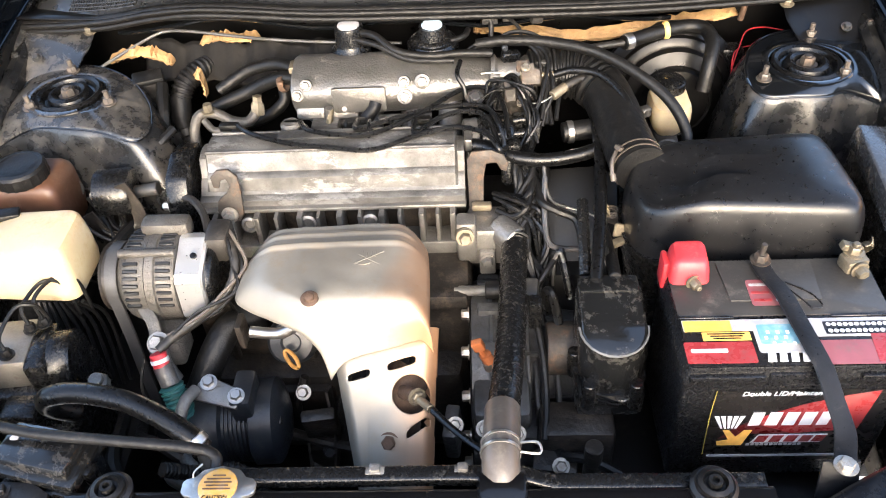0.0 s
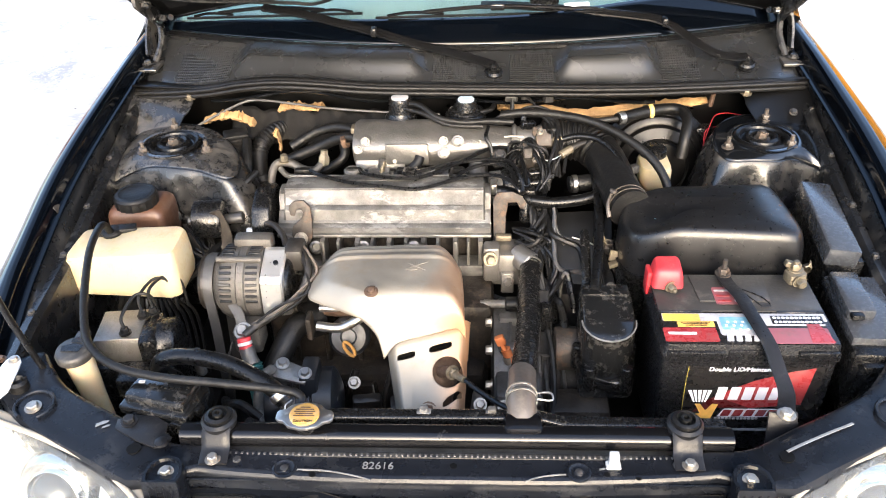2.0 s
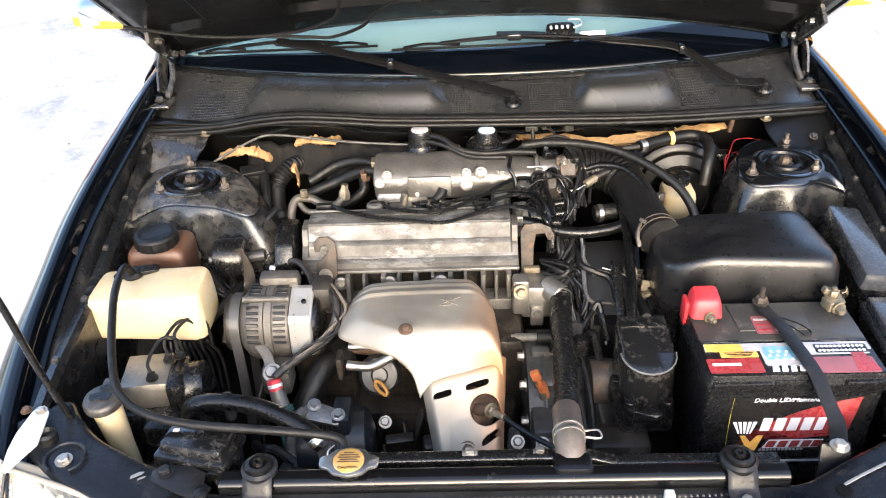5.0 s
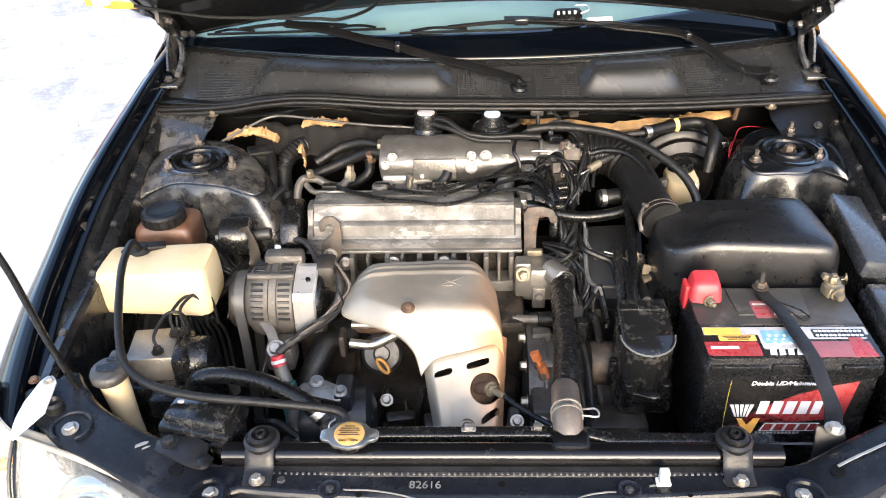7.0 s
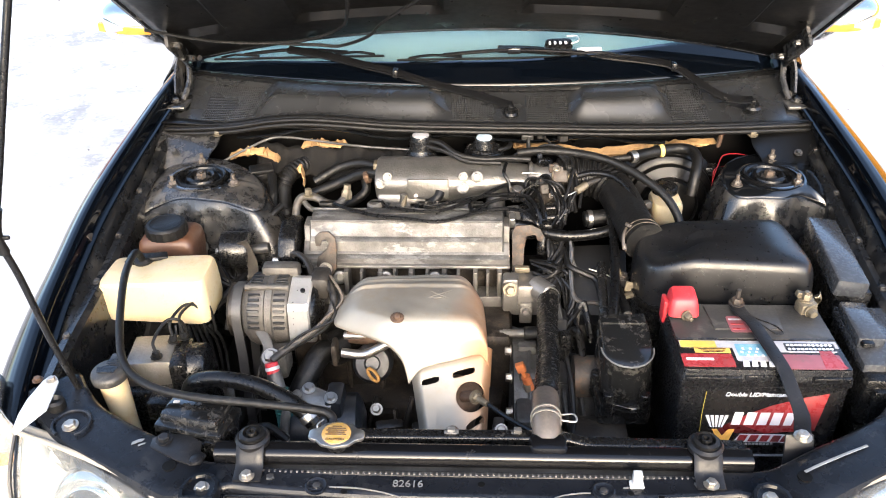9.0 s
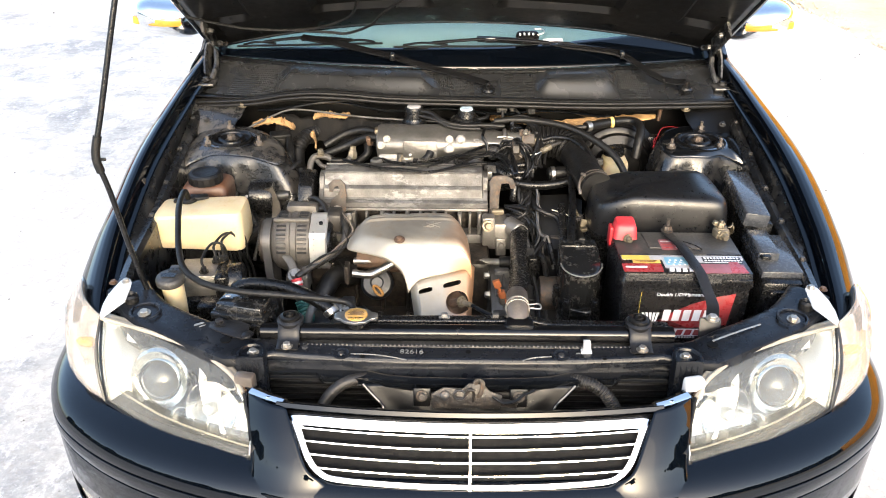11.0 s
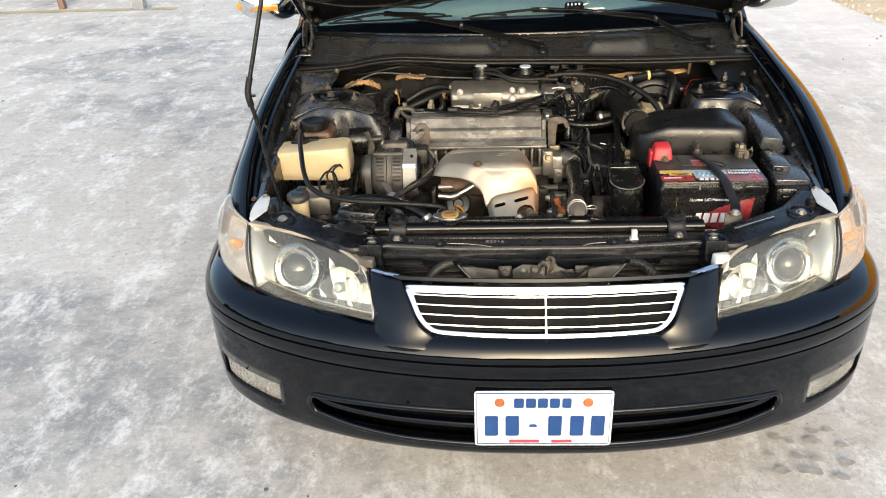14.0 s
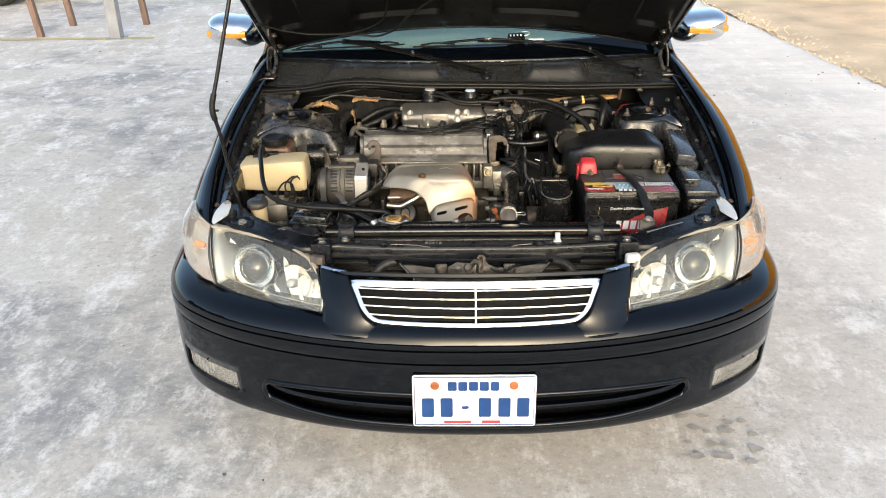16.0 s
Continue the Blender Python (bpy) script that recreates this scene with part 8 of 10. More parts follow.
part("pipe", bm, "alu", uh)
# small hex valve and low clutter beside the belt
bm = B()
cyl(bm, (-0.435, 0.515, 0.60), (-0.43, 0.50, 0.66), 0.009)
lathe(bm, (-0.432, 0.506, 0.635), (0.05, -0.25, 1), [(0.014, 0), (0.014, 0.016), (0.011, 0.018)], 6)
part("pressure_valve", bm, "alu", eng, "dull metal pressure valve")
bm = B()
tube(bm, [(-0.40, 0.50, 0.55), (-0.38, 0.46, 0.58), (-0.35, 0.44, 0.60), (-0.32, 0.43, 0.58)], 0.008, 8, 6)
tube(bm, [(-0.45, 0.55, 0.52), (-0.43, 0.50, 0.55), (-0.42, 0.44, 0.56), (-0.40, 0.40, 0.54)], 0.010, 8, 6)
tube(bm, [(-0.33, 0.40, 0.60), (-0.30, 0.42, 0.56), (-0.25, 0.43, 0.55), (-0.22, 0.42, 0.5)], 0.009, 8, 6, ribs=(0.006, 0.0015))
part("low_hose", bm, "rub", eng)

# ---- gearbox side ----
gb = thing("gearbox", (0.13, 0.62, 0.25), "dark grimy gearbox casting beside the engine", "gearbox")
bm = B()
lathe(bm, (0.055, 0.66, 0.45), (1, 0, 0), [(0.10, 0), (0.150, 0.004), (0.152, 0.03), (0.135, 0.05), (0.115, 0.11), (0.10, 0.19), (0.06, 0.20)], 36)
rbox(bm, (0.135, 0.56, 0.46), (0.13, 0.12, 0.10), 0.016)
rbox(bm, (0.10, 0.535, 0.545), (0.08, 0.07, 0.04), 0.01)
for a in range(-60, 150, 25):
    t = radians(a)
    rbox(bm, (0.085, 0.66 - 0.150 * math.cos(t), 0.45 + 0.150 * math.sin(t)), (0.035, 0.022, 0.022), 0.006, (-a, 0, 0))
for i in range(5):
    rbox(bm, (0.12 + 0.03 * i, 0.60, 0.53), (0.006, 0.16, 0.05), 0.002)
csg = part("casing", bm, "cast", gb, "oily cast casing")
for x, r in ((0.088, 0.1505), (0.112, 0.1345), (0.140, 0.1255)):
    bm = B()
    tube(bm, [(x, 0.66 - r * math.cos(radians(a)), 0.45 + r * math.sin(radians(a))) for a in range(-30, 131, 10)], 0.0045, 8, 1)
    part("rim", bm, "cast", csg)
for a in (5, 35, 65, 95):
    t = radians(a)
    bm = B()
    tube(bm, [(0.075, 0.66 - 0.148 * math.cos(t), 0.45 + 0.148 * math.sin(t)), (0.13, 0.66 - 0.130 * math.cos(t), 0.45 + 0.130 * math.sin(t)), (0.20, 0.66 - 0.112 * math.cos(t), 0.45 + 0.112 * math.sin(t))], 0.004, 6, 2)
    part("web", bm, "cast", csg)
for a in range(-10, 120, 25):
    t = radians(a)
    bm = B()
    hexnut(bm, (0.056, 0.66 - 0.143 * math.cos(t), 0.45 + 0.143 * math.sin(t)), (-1, 0, 0), 0.008, 0.010)
    part("bolt", bm, "bolt", gb)
bm = B()
lathe(bm, (0.165, 0.60, 0.585), (1, 0, 0), [(0.036, 0), (0.038, 0.003), (0.038, 0.05), (0.034, 0.054)], 28)
part("solenoid", bm, "hookr", gb, "rust-stained cylindrical solenoid")
bm = B()
tube(bm, [(0.093, 0.582, 0.545), (0.086, 0.578, 0.566), (0.082, 0.575, 0.590)], 0.009, 12, 5)
part("dipstick_collar", bm, "hosend", gb)
bm = B()
tube(bm, [(0.087, 0.577, 0.575), (0.082, 0.575, 0.592), (0.078, 0.575, 0.604)], 0.0085, 12, 5)
rbox(bm, (0.074, 0.575, 0.611), (0.007, 0.010, 0.032), 0.002, (0, -22, 0))
rbox(bm, (0.069, 0.574, 0.624), (0.016, 0.011, 0.018), 0.002, (0, -22, 0))
part("dipstick_handle", bm, "orange", gb, "dirty orange dipstick handle")
bm = B()
rbox(bm, (0.30, 0.60, 0.40), (0.42, 0.40, 0.04), 0.02)
rbox(bm, (0.22, 0.80, 0.52), (0.10, 0.18, 0.20), 0.02)
rbox(bm, (0.13, 0.88, 0.58), (0.16, 0.14, 0.12), 0.03)
part("mounting_tray", bm, "bayd", gb)

# thermostat end of the head, distributor
bm = B()
rbox(bm, (0.085, 0.770, 0.650), (0.06, 0.06, 0.07), 0.008)
cyl(bm, (0.10, 0.765, 0.672), (0.128, 0.735, 0.668), 0.022)
rbox(bm, (0.055, 0.750, 0.665), (0.03, 0.03, 0.075), 0.006)
rbox(bm, (0.085, 0.735, 0.628), (0.024, 0.010, 0.045), 0.003)
part("thermostat_housing", bm, "aluc", eng, "clean aluminium thermostat housing")
bm = B()
cyl(bm, (0.050, 0.740, 0.682), (0.053, 0.725, 0.688), 0.013)
hexnut(bm, (0.053, 0.724, 0.688), (0.1, -0.9, 0.3), 0.009, 0.010)
part("temperature_sender", bm, "brass", eng, "brass temperature sender")
bm = B()
hexnut(bm, (0.085, 0.729, 0.636), (0, -1, 0.1), 0.008, 0.008)
part("head_bolt", bm, "aluc", eng)
bm = B()
cyl(bm, (0.034, 0.69, 0.612), (0.082, 0.69, 0.612), 0.008)
part("coolant_stub", bm, "alu", eng)
bm = B()
cyl(bm, (0.080, 0.69, 0.612), (0.13, 0.692, 0.612), 0.013)
tube(bm, [(0.13, 0.692, 0.612), (0.16, 0.70, 0.605), (0.18, 0.72, 0.58)], 0.012, 10, 5)
part("bypass_hose", bm, "rub", eng)
ds = thing("distributor", (0.12, 0.90, 0.66), "black ignition distributor with leads", "distributor")
bm = B()
lathe(bm, (0.075, 0.900, 0.735), (1, 0.1, 0.05), [(0.03, 0), (0.036, 0.006), (0.038, 0.03), (0.034, 0.05), (0.028, 0.056)], 28)
for a in range(0, 360, 72):
    t = radians(a)
    cyl(bm, (0.125, 0.905 + 0.022 * math.cos(t), 0.738 + 0.022 * math.sin(t)), (0.148, 0.906 + 0.022 * math.cos(t), 0.740 + 0.022 * math.sin(t)), 0.007)
part("cap", bm, "plast", ds)
bm = B()
lathe(bm, (0.052, 0.900, 0.733), (1, 0.1, 0.05), [(0.028, 0), (0.034, 0.004), (0.034, 0.024), (0.03, 0.026)], 28)
part("body", bm, "alu", ds)

# throttle body with linkage
tb = thing("throttle_body", (0.13, 0.98, 0.74), "aluminium throttle body with cable quadrant and brackets", "throttle body")
bm = B()
lathe(bm, (0.098, 1.000, 0.785), (1, 0, 0), [(0.034, 0), (0.036, 0.006), (0.030, 0.010), (0.030, 0.05), (0.033, 0.054), (0.033, 0.062)], 28)
rbox(bm, (0.125, 0.965, 0.775), (0.05, 0.03, 0.05), 0.006)
part("casting", bm, "aluc", tb)
bm = B()
lathe(bm, (0.140, 0.945, 0.775), (0.1, -1, 0.3), [(0.024, 0), (0.026, 0.002), (0.022, 0.005), (0.026, 0.008), (0.010, 0.012), (0.006, 0.016)], 28)
rbox(bm, (0.160, 0.957, 0.808), (0.030, 0.020, 0.022), 0.003)
rbox(bm, (0.175, 0.965, 0.792), (0.060, 0.012, 0.006), 0.002)
part("quadrant", bm, "castd", tb)
bm = B()
rbox(bm, (0.155, 0.960, 0.812), (0.026, 0.014, 0.018), 0.002)
part("cable_bracket", bm, "brass", tb, "dusty metal cable bracket")
bm = B()
cyl(bm, (0.172, 0.966, 0.805), (0.195, 0.966, 0.806), 0.006)
part("cable_ferrule", bm, "brass", tb)
bm = B()
cyl(bm, (0.190, 0.930, 0.790), (0.212, 0.945, 0.797), 0.008)
part("cable_ferrule", bm, "brass", tb)
bm = B()
rbox(bm, (0.160, 0.905, 0.745), (0.022, 0.020, 0.024), 0.003)
lathe(bm, (0.132, 0.921, 0.752), (1, 0.1, 0.1), [(0.012, 0), (0.0135, 0.002), (0.0135, 0.010), (0.011, 0.012), (0.0125, 0.014), (0.0125, 0.022), (0.008, 0.024)], 16)
part("sensor_plug", bm, "grey", tb)
bm = B()
tube(bm, [(0.178, 0.948, 0.775), (0.172, 0.926, 0.752), (0.158, 0.892, 0.732), (0.145, 0.850, 0.720), (0.148, 0.80, 0.70)], 0.0075, 10, 8)
part("taped_harness", bm, "rub", tb)
bm = B()
prism(bm, [(-0.014, -0.012), (0.014, -0.012), (0.014, 0.010), (0.006, 0.012), (0.004, 0.020), (-0.004, 0.020), (-0.006, 0.010), (-0.014, 0.010)], (0.158, 0.948, 0.815), (1, 0, 0), (0, 0.5, 0.86), 0.003, 0.0008)
part("cable_plate", bm, "hookr", tb)
bm = B()
tube(bm, [(0.14, 0.93, 0.78), (0.17, 0.92, 0.785), (0.19, 0.930, 0.790)], 0.0014, 6, 4)
part("throttle_wire", bm, "steel", tb)
# cables
cb = thing("control_cable", (0.25, 0.8, 0.6), "black control cable bent over the inlet hose", "cable", "control cables")
bm = B()
tube(bm, [(0.210, 0.944, 0.797), (0.235, 0.958, 0.802), (0.252, 0.960, 0.795), (0.256, 0.955, 0.783)], 0.006, 10, 6)
part("elbow", bm, "rubdust", cb)
bm = B()
tube(bm, [(0.256, 0.955, 0.785), (0.256, 0.90, 0.765), (0.252, 0.80, 0.745), (0.240, 0.69, 0.728), (0.226, 0.605, 0.712)], 0.0085, 12, 8)
part("sleeve", bm, "rubclean", cb)
cb = thing("control_cable", (0.23, 0.75, 0.6), "second black sheathed cable running to the actuator", "cable", "control cables")
bm = B()
tube(bm, [(0.195, 0.966, 0.806), (0.225, 0.962, 0.815), (0.265, 0.945, 0.815), (0.295, 0.905, 0.802), (0.305, 0.860, 0.785), (0.302, 0.83, 0.77)], 0.006, 10, 8)
part("sheath", bm, "rubclean", cb)
cb = thing("control_cable", (0.25, 0.72, 0.6), "short grey-sleeved cable with a coiled end", "cable", "control cables")
bm = B()
tube(bm, [(0.254, 0.730, 0.700), (0.256, 0.69, 0.70), (0.255, 0.65, 0.706), (0.252, 0.615, 0.712)], 0.0042, 10, 6)
cyl(bm, (0.254, 0.660, 0.702), (0.252, 0.610, 0.712), 0.0085)
part("sleeve", bm, "rub", cb)
bm = B()
tube(bm, [(0.250 + 0.010 * math.cos(radians(a)), 0.735 + 0.000022 * a, 0.712 + 0.010 * math.sin(radians(a))) for a in range(0, 1100, 24)], 0.0016, 6, 1)
part("spring", bm, "brass", cb)
bm = B()
tube(bm, [(0.20, 0.748, 0.72), (0.225, 0.742, 0.715), (0.242, 0.738, 0.708)], 0.0014, 6, 3)
part("inner_wire", bm, "steel", cb)
bm = B()
rbox(bm, (0.272, 0.70, 0.695), (0.03, 0.012, 0.008), 0.002, (0, 0, 30))
part("clip", bm, "brass", cb)

# inlet duct
idt = thing("air_inlet_duct", (0.27, 0.9, 0.7), "black rubber air inlet duct with bellows", "duct")
bm = B()
tube(bm, [(0.160, 1.000, 0.785), (0.185, 1.002, 0.787), (0.212, 1.002, 0.787), (0.248, 0.994, 0.785), (0.270, 0.968, 0.777)], 0.037, 24, 8, ribs=(0.011, 0.0045))
tube(bm, [(0.205, 1.002, 0.787), (0.245, 0.995, 0.785), (0.272, 0.965, 0.776), (0.284, 0.92, 0.768), (0.290, 0.87, 0.764), (0.298, 0.815, 0.762), (0.306, 0.775, 0.762)], 0.038, 24, 8)
cyl(bm, (0.25, 0.905, 0.745), (0.205, 0.900, 0.742), 0.016)
part("duct", bm, "rub", idt)
bm = B()
for k in (0.0, 0.012):
    lathe(bm, (0.301 + 0.16 * k, 0.796 - k, 0.762), (0.16, -1, 0), [(0.0382, -0.0012), (0.0393, -0.0012), (0.0393, 0.0012), (0.0382, 0.0012)], 32, closed=False)
tube(bm, [(0.270, 0.790, 0.785), (0.264, 0.778, 0.776), (0.263, 0.766, 0.762)], 0.003, 8, 5)
rbox(bm, (0.275, 0.790, 0.790), (0.015, 0.012, 0.007), 0.002, (0, 30, 30))
cyl(bm, (0.264, 0.769, 0.762), (0.266, 0.763, 0.753), 0.0042)
part("clamp", bm, "hosend", idt, "tarnished hose clamp")
bm = B()
lathe(bm, (0.222, 0.901, 0.743), (-1, -0.1, 0), [(0.0165, 0), (0.0178, 0.001), (0.0178, 0.009), (0.0165, 0.010)], 20, closed=False)
part("clamp", bm, "steel", idt)
# breather hose from the cover to the duct
bh = thing("breather_hose", (0.15, 0.84, 0.7), "black breather hose from valve cover to inlet duct", "hose")
bm = B()
tube(bm, [(0.052, 0.868, 0.748), (0.085, 0.862, 0.748), (0.12, 0.842, 0.744), (0.17, 0.832, 0.742), (0.225, 0.838, 0.745), (0.27, 0.852, 0.752)], 0.0105, 12, 8)
part("hose", bm, "rubclean", bh)
bm = B()
rbox(bm, (0.060, 0.866, 0.757), (0.012, 0.028, 0.022), 0.003)
part("clamp", bm, "steel", bh)

# black heat plate behind the hose area
bm = B()
prism(bm, [(-0.055, -0.10), (0.055, -0.10), (0.06, 0.06), (0.03, 0.075), (-0.04, 0.072), (-0.055, 0.05)], (0.225, 0.80, 0.66), (1, 0, 0), (0, 0.8, 0.6), 0.004, 0.001)
part("coil_bracket", bm, "bayd", gb, "black painted bracket plate")
bm = B()
tube(bm, [(0.172, 0.80, 0.735), (0.170, 0.76, 0.695), (0.178, 0.728, 0.665), (0.22, 0.722, 0.66), (0.25, 0.715, 0.655)], 0.0045, 8, 6)
tube(bm, [(0.185, 0.755, 0.70), (0.205, 0.757, 0.705), (0.225, 0.752, 0.70)], 0.003, 8, 4)
part("bracket_rim", bm, "boltd", gb)

for pts, r, mt in ((((0.150, 0.86, 0.72), (0.163, 0.80, 0.715), (0.166, 0.765, 0.715), (0.19, 0.752, 0.708), (0.215, 0.742, 0.698), (0.222, 0.70, 0.68)), 0.006, "rub"),
                   (((0.221, 0.745, 0.732), (0.219, 0.70, 0.722), (0.217, 0.66, 0.710), (0.216, 0.63, 0.698)), 0.0085, "hosed"),
                   (((0.190, 0.715, 0.668), (0.196, 0.69, 0.65), (0.203, 0.666, 0.62)), 0.0065, "rubclean"),
                   (((0.11, 0.80, 0.68), (0.135, 0.785, 0.70), (0.150, 0.79, 0.715), (0.158, 0.82, 0.72)), 0.005, "rub"),
                   (((0.10, 0.78, 0.69), (0.125, 0.765, 0.69), (0.145, 0.770, 0.705), (0.152, 0.80, 0.715)), 0.0045, "rub"),
                   (((0.135, 0.69, 0.60), (0.150, 0.67, 0.63), (0.165, 0.68, 0.65), (0.18, 0.70, 0.66)), 0.005, "rub"),
                   (((0.165, 0.66, 0.56), (0.163, 0.60, 0.57), (0.158, 0.54, 0.55), (0.15, 0.48, 0.52)), 0.006, "rub"),
                   (((0.165, 0.50, 0.50), (0.18, 0.46, 0.53), (0.21, 0.44, 0.55), (0.25, 0.43, 0.53)), 0.007, "rub"),
                   (((0.03, 0.48, 0.47), (0.06, 0.45, 0.50), (0.10, 0.44, 0.51), (0.14, 0.45, 0.49)), 0.006, "rub")):
    bm = B()
    tube(bm, pts, r, 8, 6)
    part("small_pipe", bm, mt, gb)
for x, y, z, sx, sy, sz, mt in ((0.10, 0.50, 0.52, 0.05, 0.02, 0.06, "cast"), (0.03, 0.52, 0.50, 0.02, 0.05, 0.08, "cast"), (0.145, 0.65, 0.645, 0.020, 0.03, 0.04, "grey"), (0.17, 0.46, 0.50, 0.06, 0.03, 0.05, "castd")):
    bm = B()
    rbox(bm, (x, y, z), (sx, sy, sz), 0.004, (12, 0, -8))
    part("lug", bm, mt, gb)
for x, y, z in ((0.075, 0.49, 0.55), (0.12, 0.488, 0.54), (0.035, 0.50, 0.545), (0.175, 0.443, 0.53)):
    nut("bolt", (x, y, z), (0, -0.6, 0.8), 0.008, 0.009, "bolt", gb)

# wiring bundle by the thermostat
wb = thing("wiring_loom", (0.15, 0.80, 0.60), "tangle of black taped wiring", "wiring")
random.seed(11)
for k in range(9):
    bm = B()
    a, b, c = random.uniform(-1, 1), random.uniform(-1, 1), random.uniform(-1, 1)
    tube(bm, [(0.135 + 0.03 * a, 0.885 + 0.02 * b, 0.735), (0.15 + 0.025 * b, 0.84 + 0.02 * c, 0.725 + 0.01 * a), (0.145 + 0.02 * c, 0.79, 0.695 + 0.012 * b), (0.135 + 0.018 * a, 0.745 + 0.015 * b, 0.672), (0.15 + 0.02 * b, 0.70, 0.62), (0.16 + 0.02 * a, 0.66, 0.56)], 0.0036 + 0.002 * abs(c), 8, 6)
    part("wire", bm, "rub", wb)
for k in range(7):
    bm = B()
    a, b, c = random.uniform(-1, 1), random.uniform(-1, 1), random.uniform(-1, 1)
    tube(bm, [(0.05 + 0.02 * a, 1.03, 0.80), (0.11 + 0.02 * b, 1.035 + 0.01 * c, 0.832 + 0.008 * a), (0.17 + 0.02 * c, 1.01 + 0.02 * a, 0.83), (0.185 + 0.02 * a, 0.955 + 0.02 * b, 0.80), (0.175 + 0.02 * b, 0.90, 0.76 + 0.01 * c)], 0.0034, 8, 6)
    part("wire", bm, "rub", wb)
bm = B()
rbox(bm, (0.148, 0.845, 0.712), (0.03, 0.04, 0.03), 0.006, (20, 10, 15))
rbox(bm, (0.128, 0.86, 0.735), (0.022, 0.022, 0.045), 0.005)
part("connector", bm, "plast", wb)

# small plugs, brackets and senders crowded round the throttle
for c, sz, rot, mt in (((0.129, 0.999, 0.822), (0.030, 0.016, 0.016), (0, 10, 20), "plast"), ((0.120, 1.004, 0.834), (0.010, 0.008, 0.010), (0, 0, 20), "fusel"), ((0.146, 0.966, 0.824), (0.020, 0.006, 0.018), (-20, 0, 10), "hookr"),
                       ((0.103, 0.966, 0.806), (0.016, 0.012, 0.012), (0, 15, 0), "aluc"), ((0.175, 1.096, 0.838), (0.020, 0.016, 0.020), (0, 0, 15), "grey"), ((0.178, 0.985, 0.815), (0.022, 0.014, 0.012), (0, -10, -15), "grey"),
                       ((0.126, 0.930, 0.795), (0.018, 0.010, 0.022), (-15, 0, 10), "castd"), ((0.329, 0.902, 0.775), (0.016, 0.014, 0.016), (0, 0, 25), "grey"), ((0.276, 0.716, 0.700), (0.026, 0.005, 0.020), (-30, 20, 10), "brass"),
                       ((0.105, 0.860, 0.775), (0.014, 0.020, 0.010), (0, 0, 30), "plast"), ((0.068, 0.912, 0.782), (0.018, 0.018, 0.010), (0, 0, 10), "plast")):
    bm = B()
    rbox(bm, c, sz, 0.002, rot, 1)
    part("plug_shell", bm, mt, wb)
for c, ax, r, mt in (((0.122, 0.946, 0.800), (0, -0.5, 0.86), 0.007, "boltd"), ((0.072, 0.932, 0.790), (0, -0.5, 0.86), 0.009, "boltd"), ((0.150, 0.945, 0.832), (0, -0.4, 0.9), 0.005, "bolt"), ((0.045, 0.819, 0.703), (0, -0.9, 0.4), 0.007, "bolt")):
    nut("small_nut", c, ax, r, 0.007, mt, wb)
bm = B()
lathe(bm, (0.120, 0.838, 0.700), (0, 0, 1), [(0.011, 0), (0.011, 0.022), (0.008, 0.026), (0.008, 0.040), (0.005, 0.044)], 14)
part("sender", bm, "plast", wb)
bm = B()
tube(bm, [(0.082, 0.967, 0.812), (0.10, 0.967, 0.813), (0.119, 0.966, 0.812)], 0.0016, 6, 3)
part("bare_cable", bm, "steel", wb)
random.seed(29)
for k in range(10):
    a, b, c, d = (random.uniform(-1, 1) for _ in range(4))
    bm = B()
    tube(bm, [(0.085 + 0.02 * a, 0.930 + 0.02 * b, 0.775), (0.112 + 0.02 * c, 0.952 + 0.018 * a, 0.800 + 0.010 * b), (0.140 + 0.02 * d, 0.948 + 0.022 * c, 0.800 + 0.012 * a), (0.158 + 0.016 * b, 0.912 + 0.02 * d, 0.775 + 0.01 * c), (0.150 + 0.016 * a, 0.868 + 0.014 * c, 0.745)], 0.0022 + 0.0009 * abs(b), 6, 6)
    part("wire", bm, "rubclean" if k % 3 else "rub", wb)
for k in range(7):
    a, b, c, d = (random.uniform(-1, 1) for _ in range(4))
    bm = B()
    tube(bm, [(0.110 + 0.015 * a, 0.800 + 0.01 * b, 0.700), (0.130 + 0.014 * c, 0.778 + 0.012 * a, 0.705 + 0.008 * b), (0.150 + 0.012 * d, 0.770 + 0.014 * c, 0.692 + 0.01 * a), (0.165 + 0.012 * b, 0.745 + 0.014 * d, 0.665), (0.168 + 0.014 * a, 0.71, 0.62)], 0.0026 + 0.0012 * abs(b), 6, 6)
    part("wire", bm, "rub" if k % 2 else "rubclean", wb)
# loose leads beside the mount and behind the block
for k in range(8):
    a, b, c, d = (random.uniform(-1, 1) for _ in range(4))
    bm = B()
    tube(bm, [(-0.535 + 0.012 * a, 0.845 + 0.012 * b, 0.690), (-0.500 + 0.02 * c, 0.800 + 0.02 * d, 0.672), (-0.478 + 0.015 * b, 0.770 + 0.02 * a, 0.650 + 0.012 * c), (-0.480 + 0.02 * d, 0.72 + 0.02 * b, 0.60)], 0.0024 + 0.001 * abs(c), 6, 6)
    part("wire", bm, "rub" if k % 2 else "rubdust", wb)

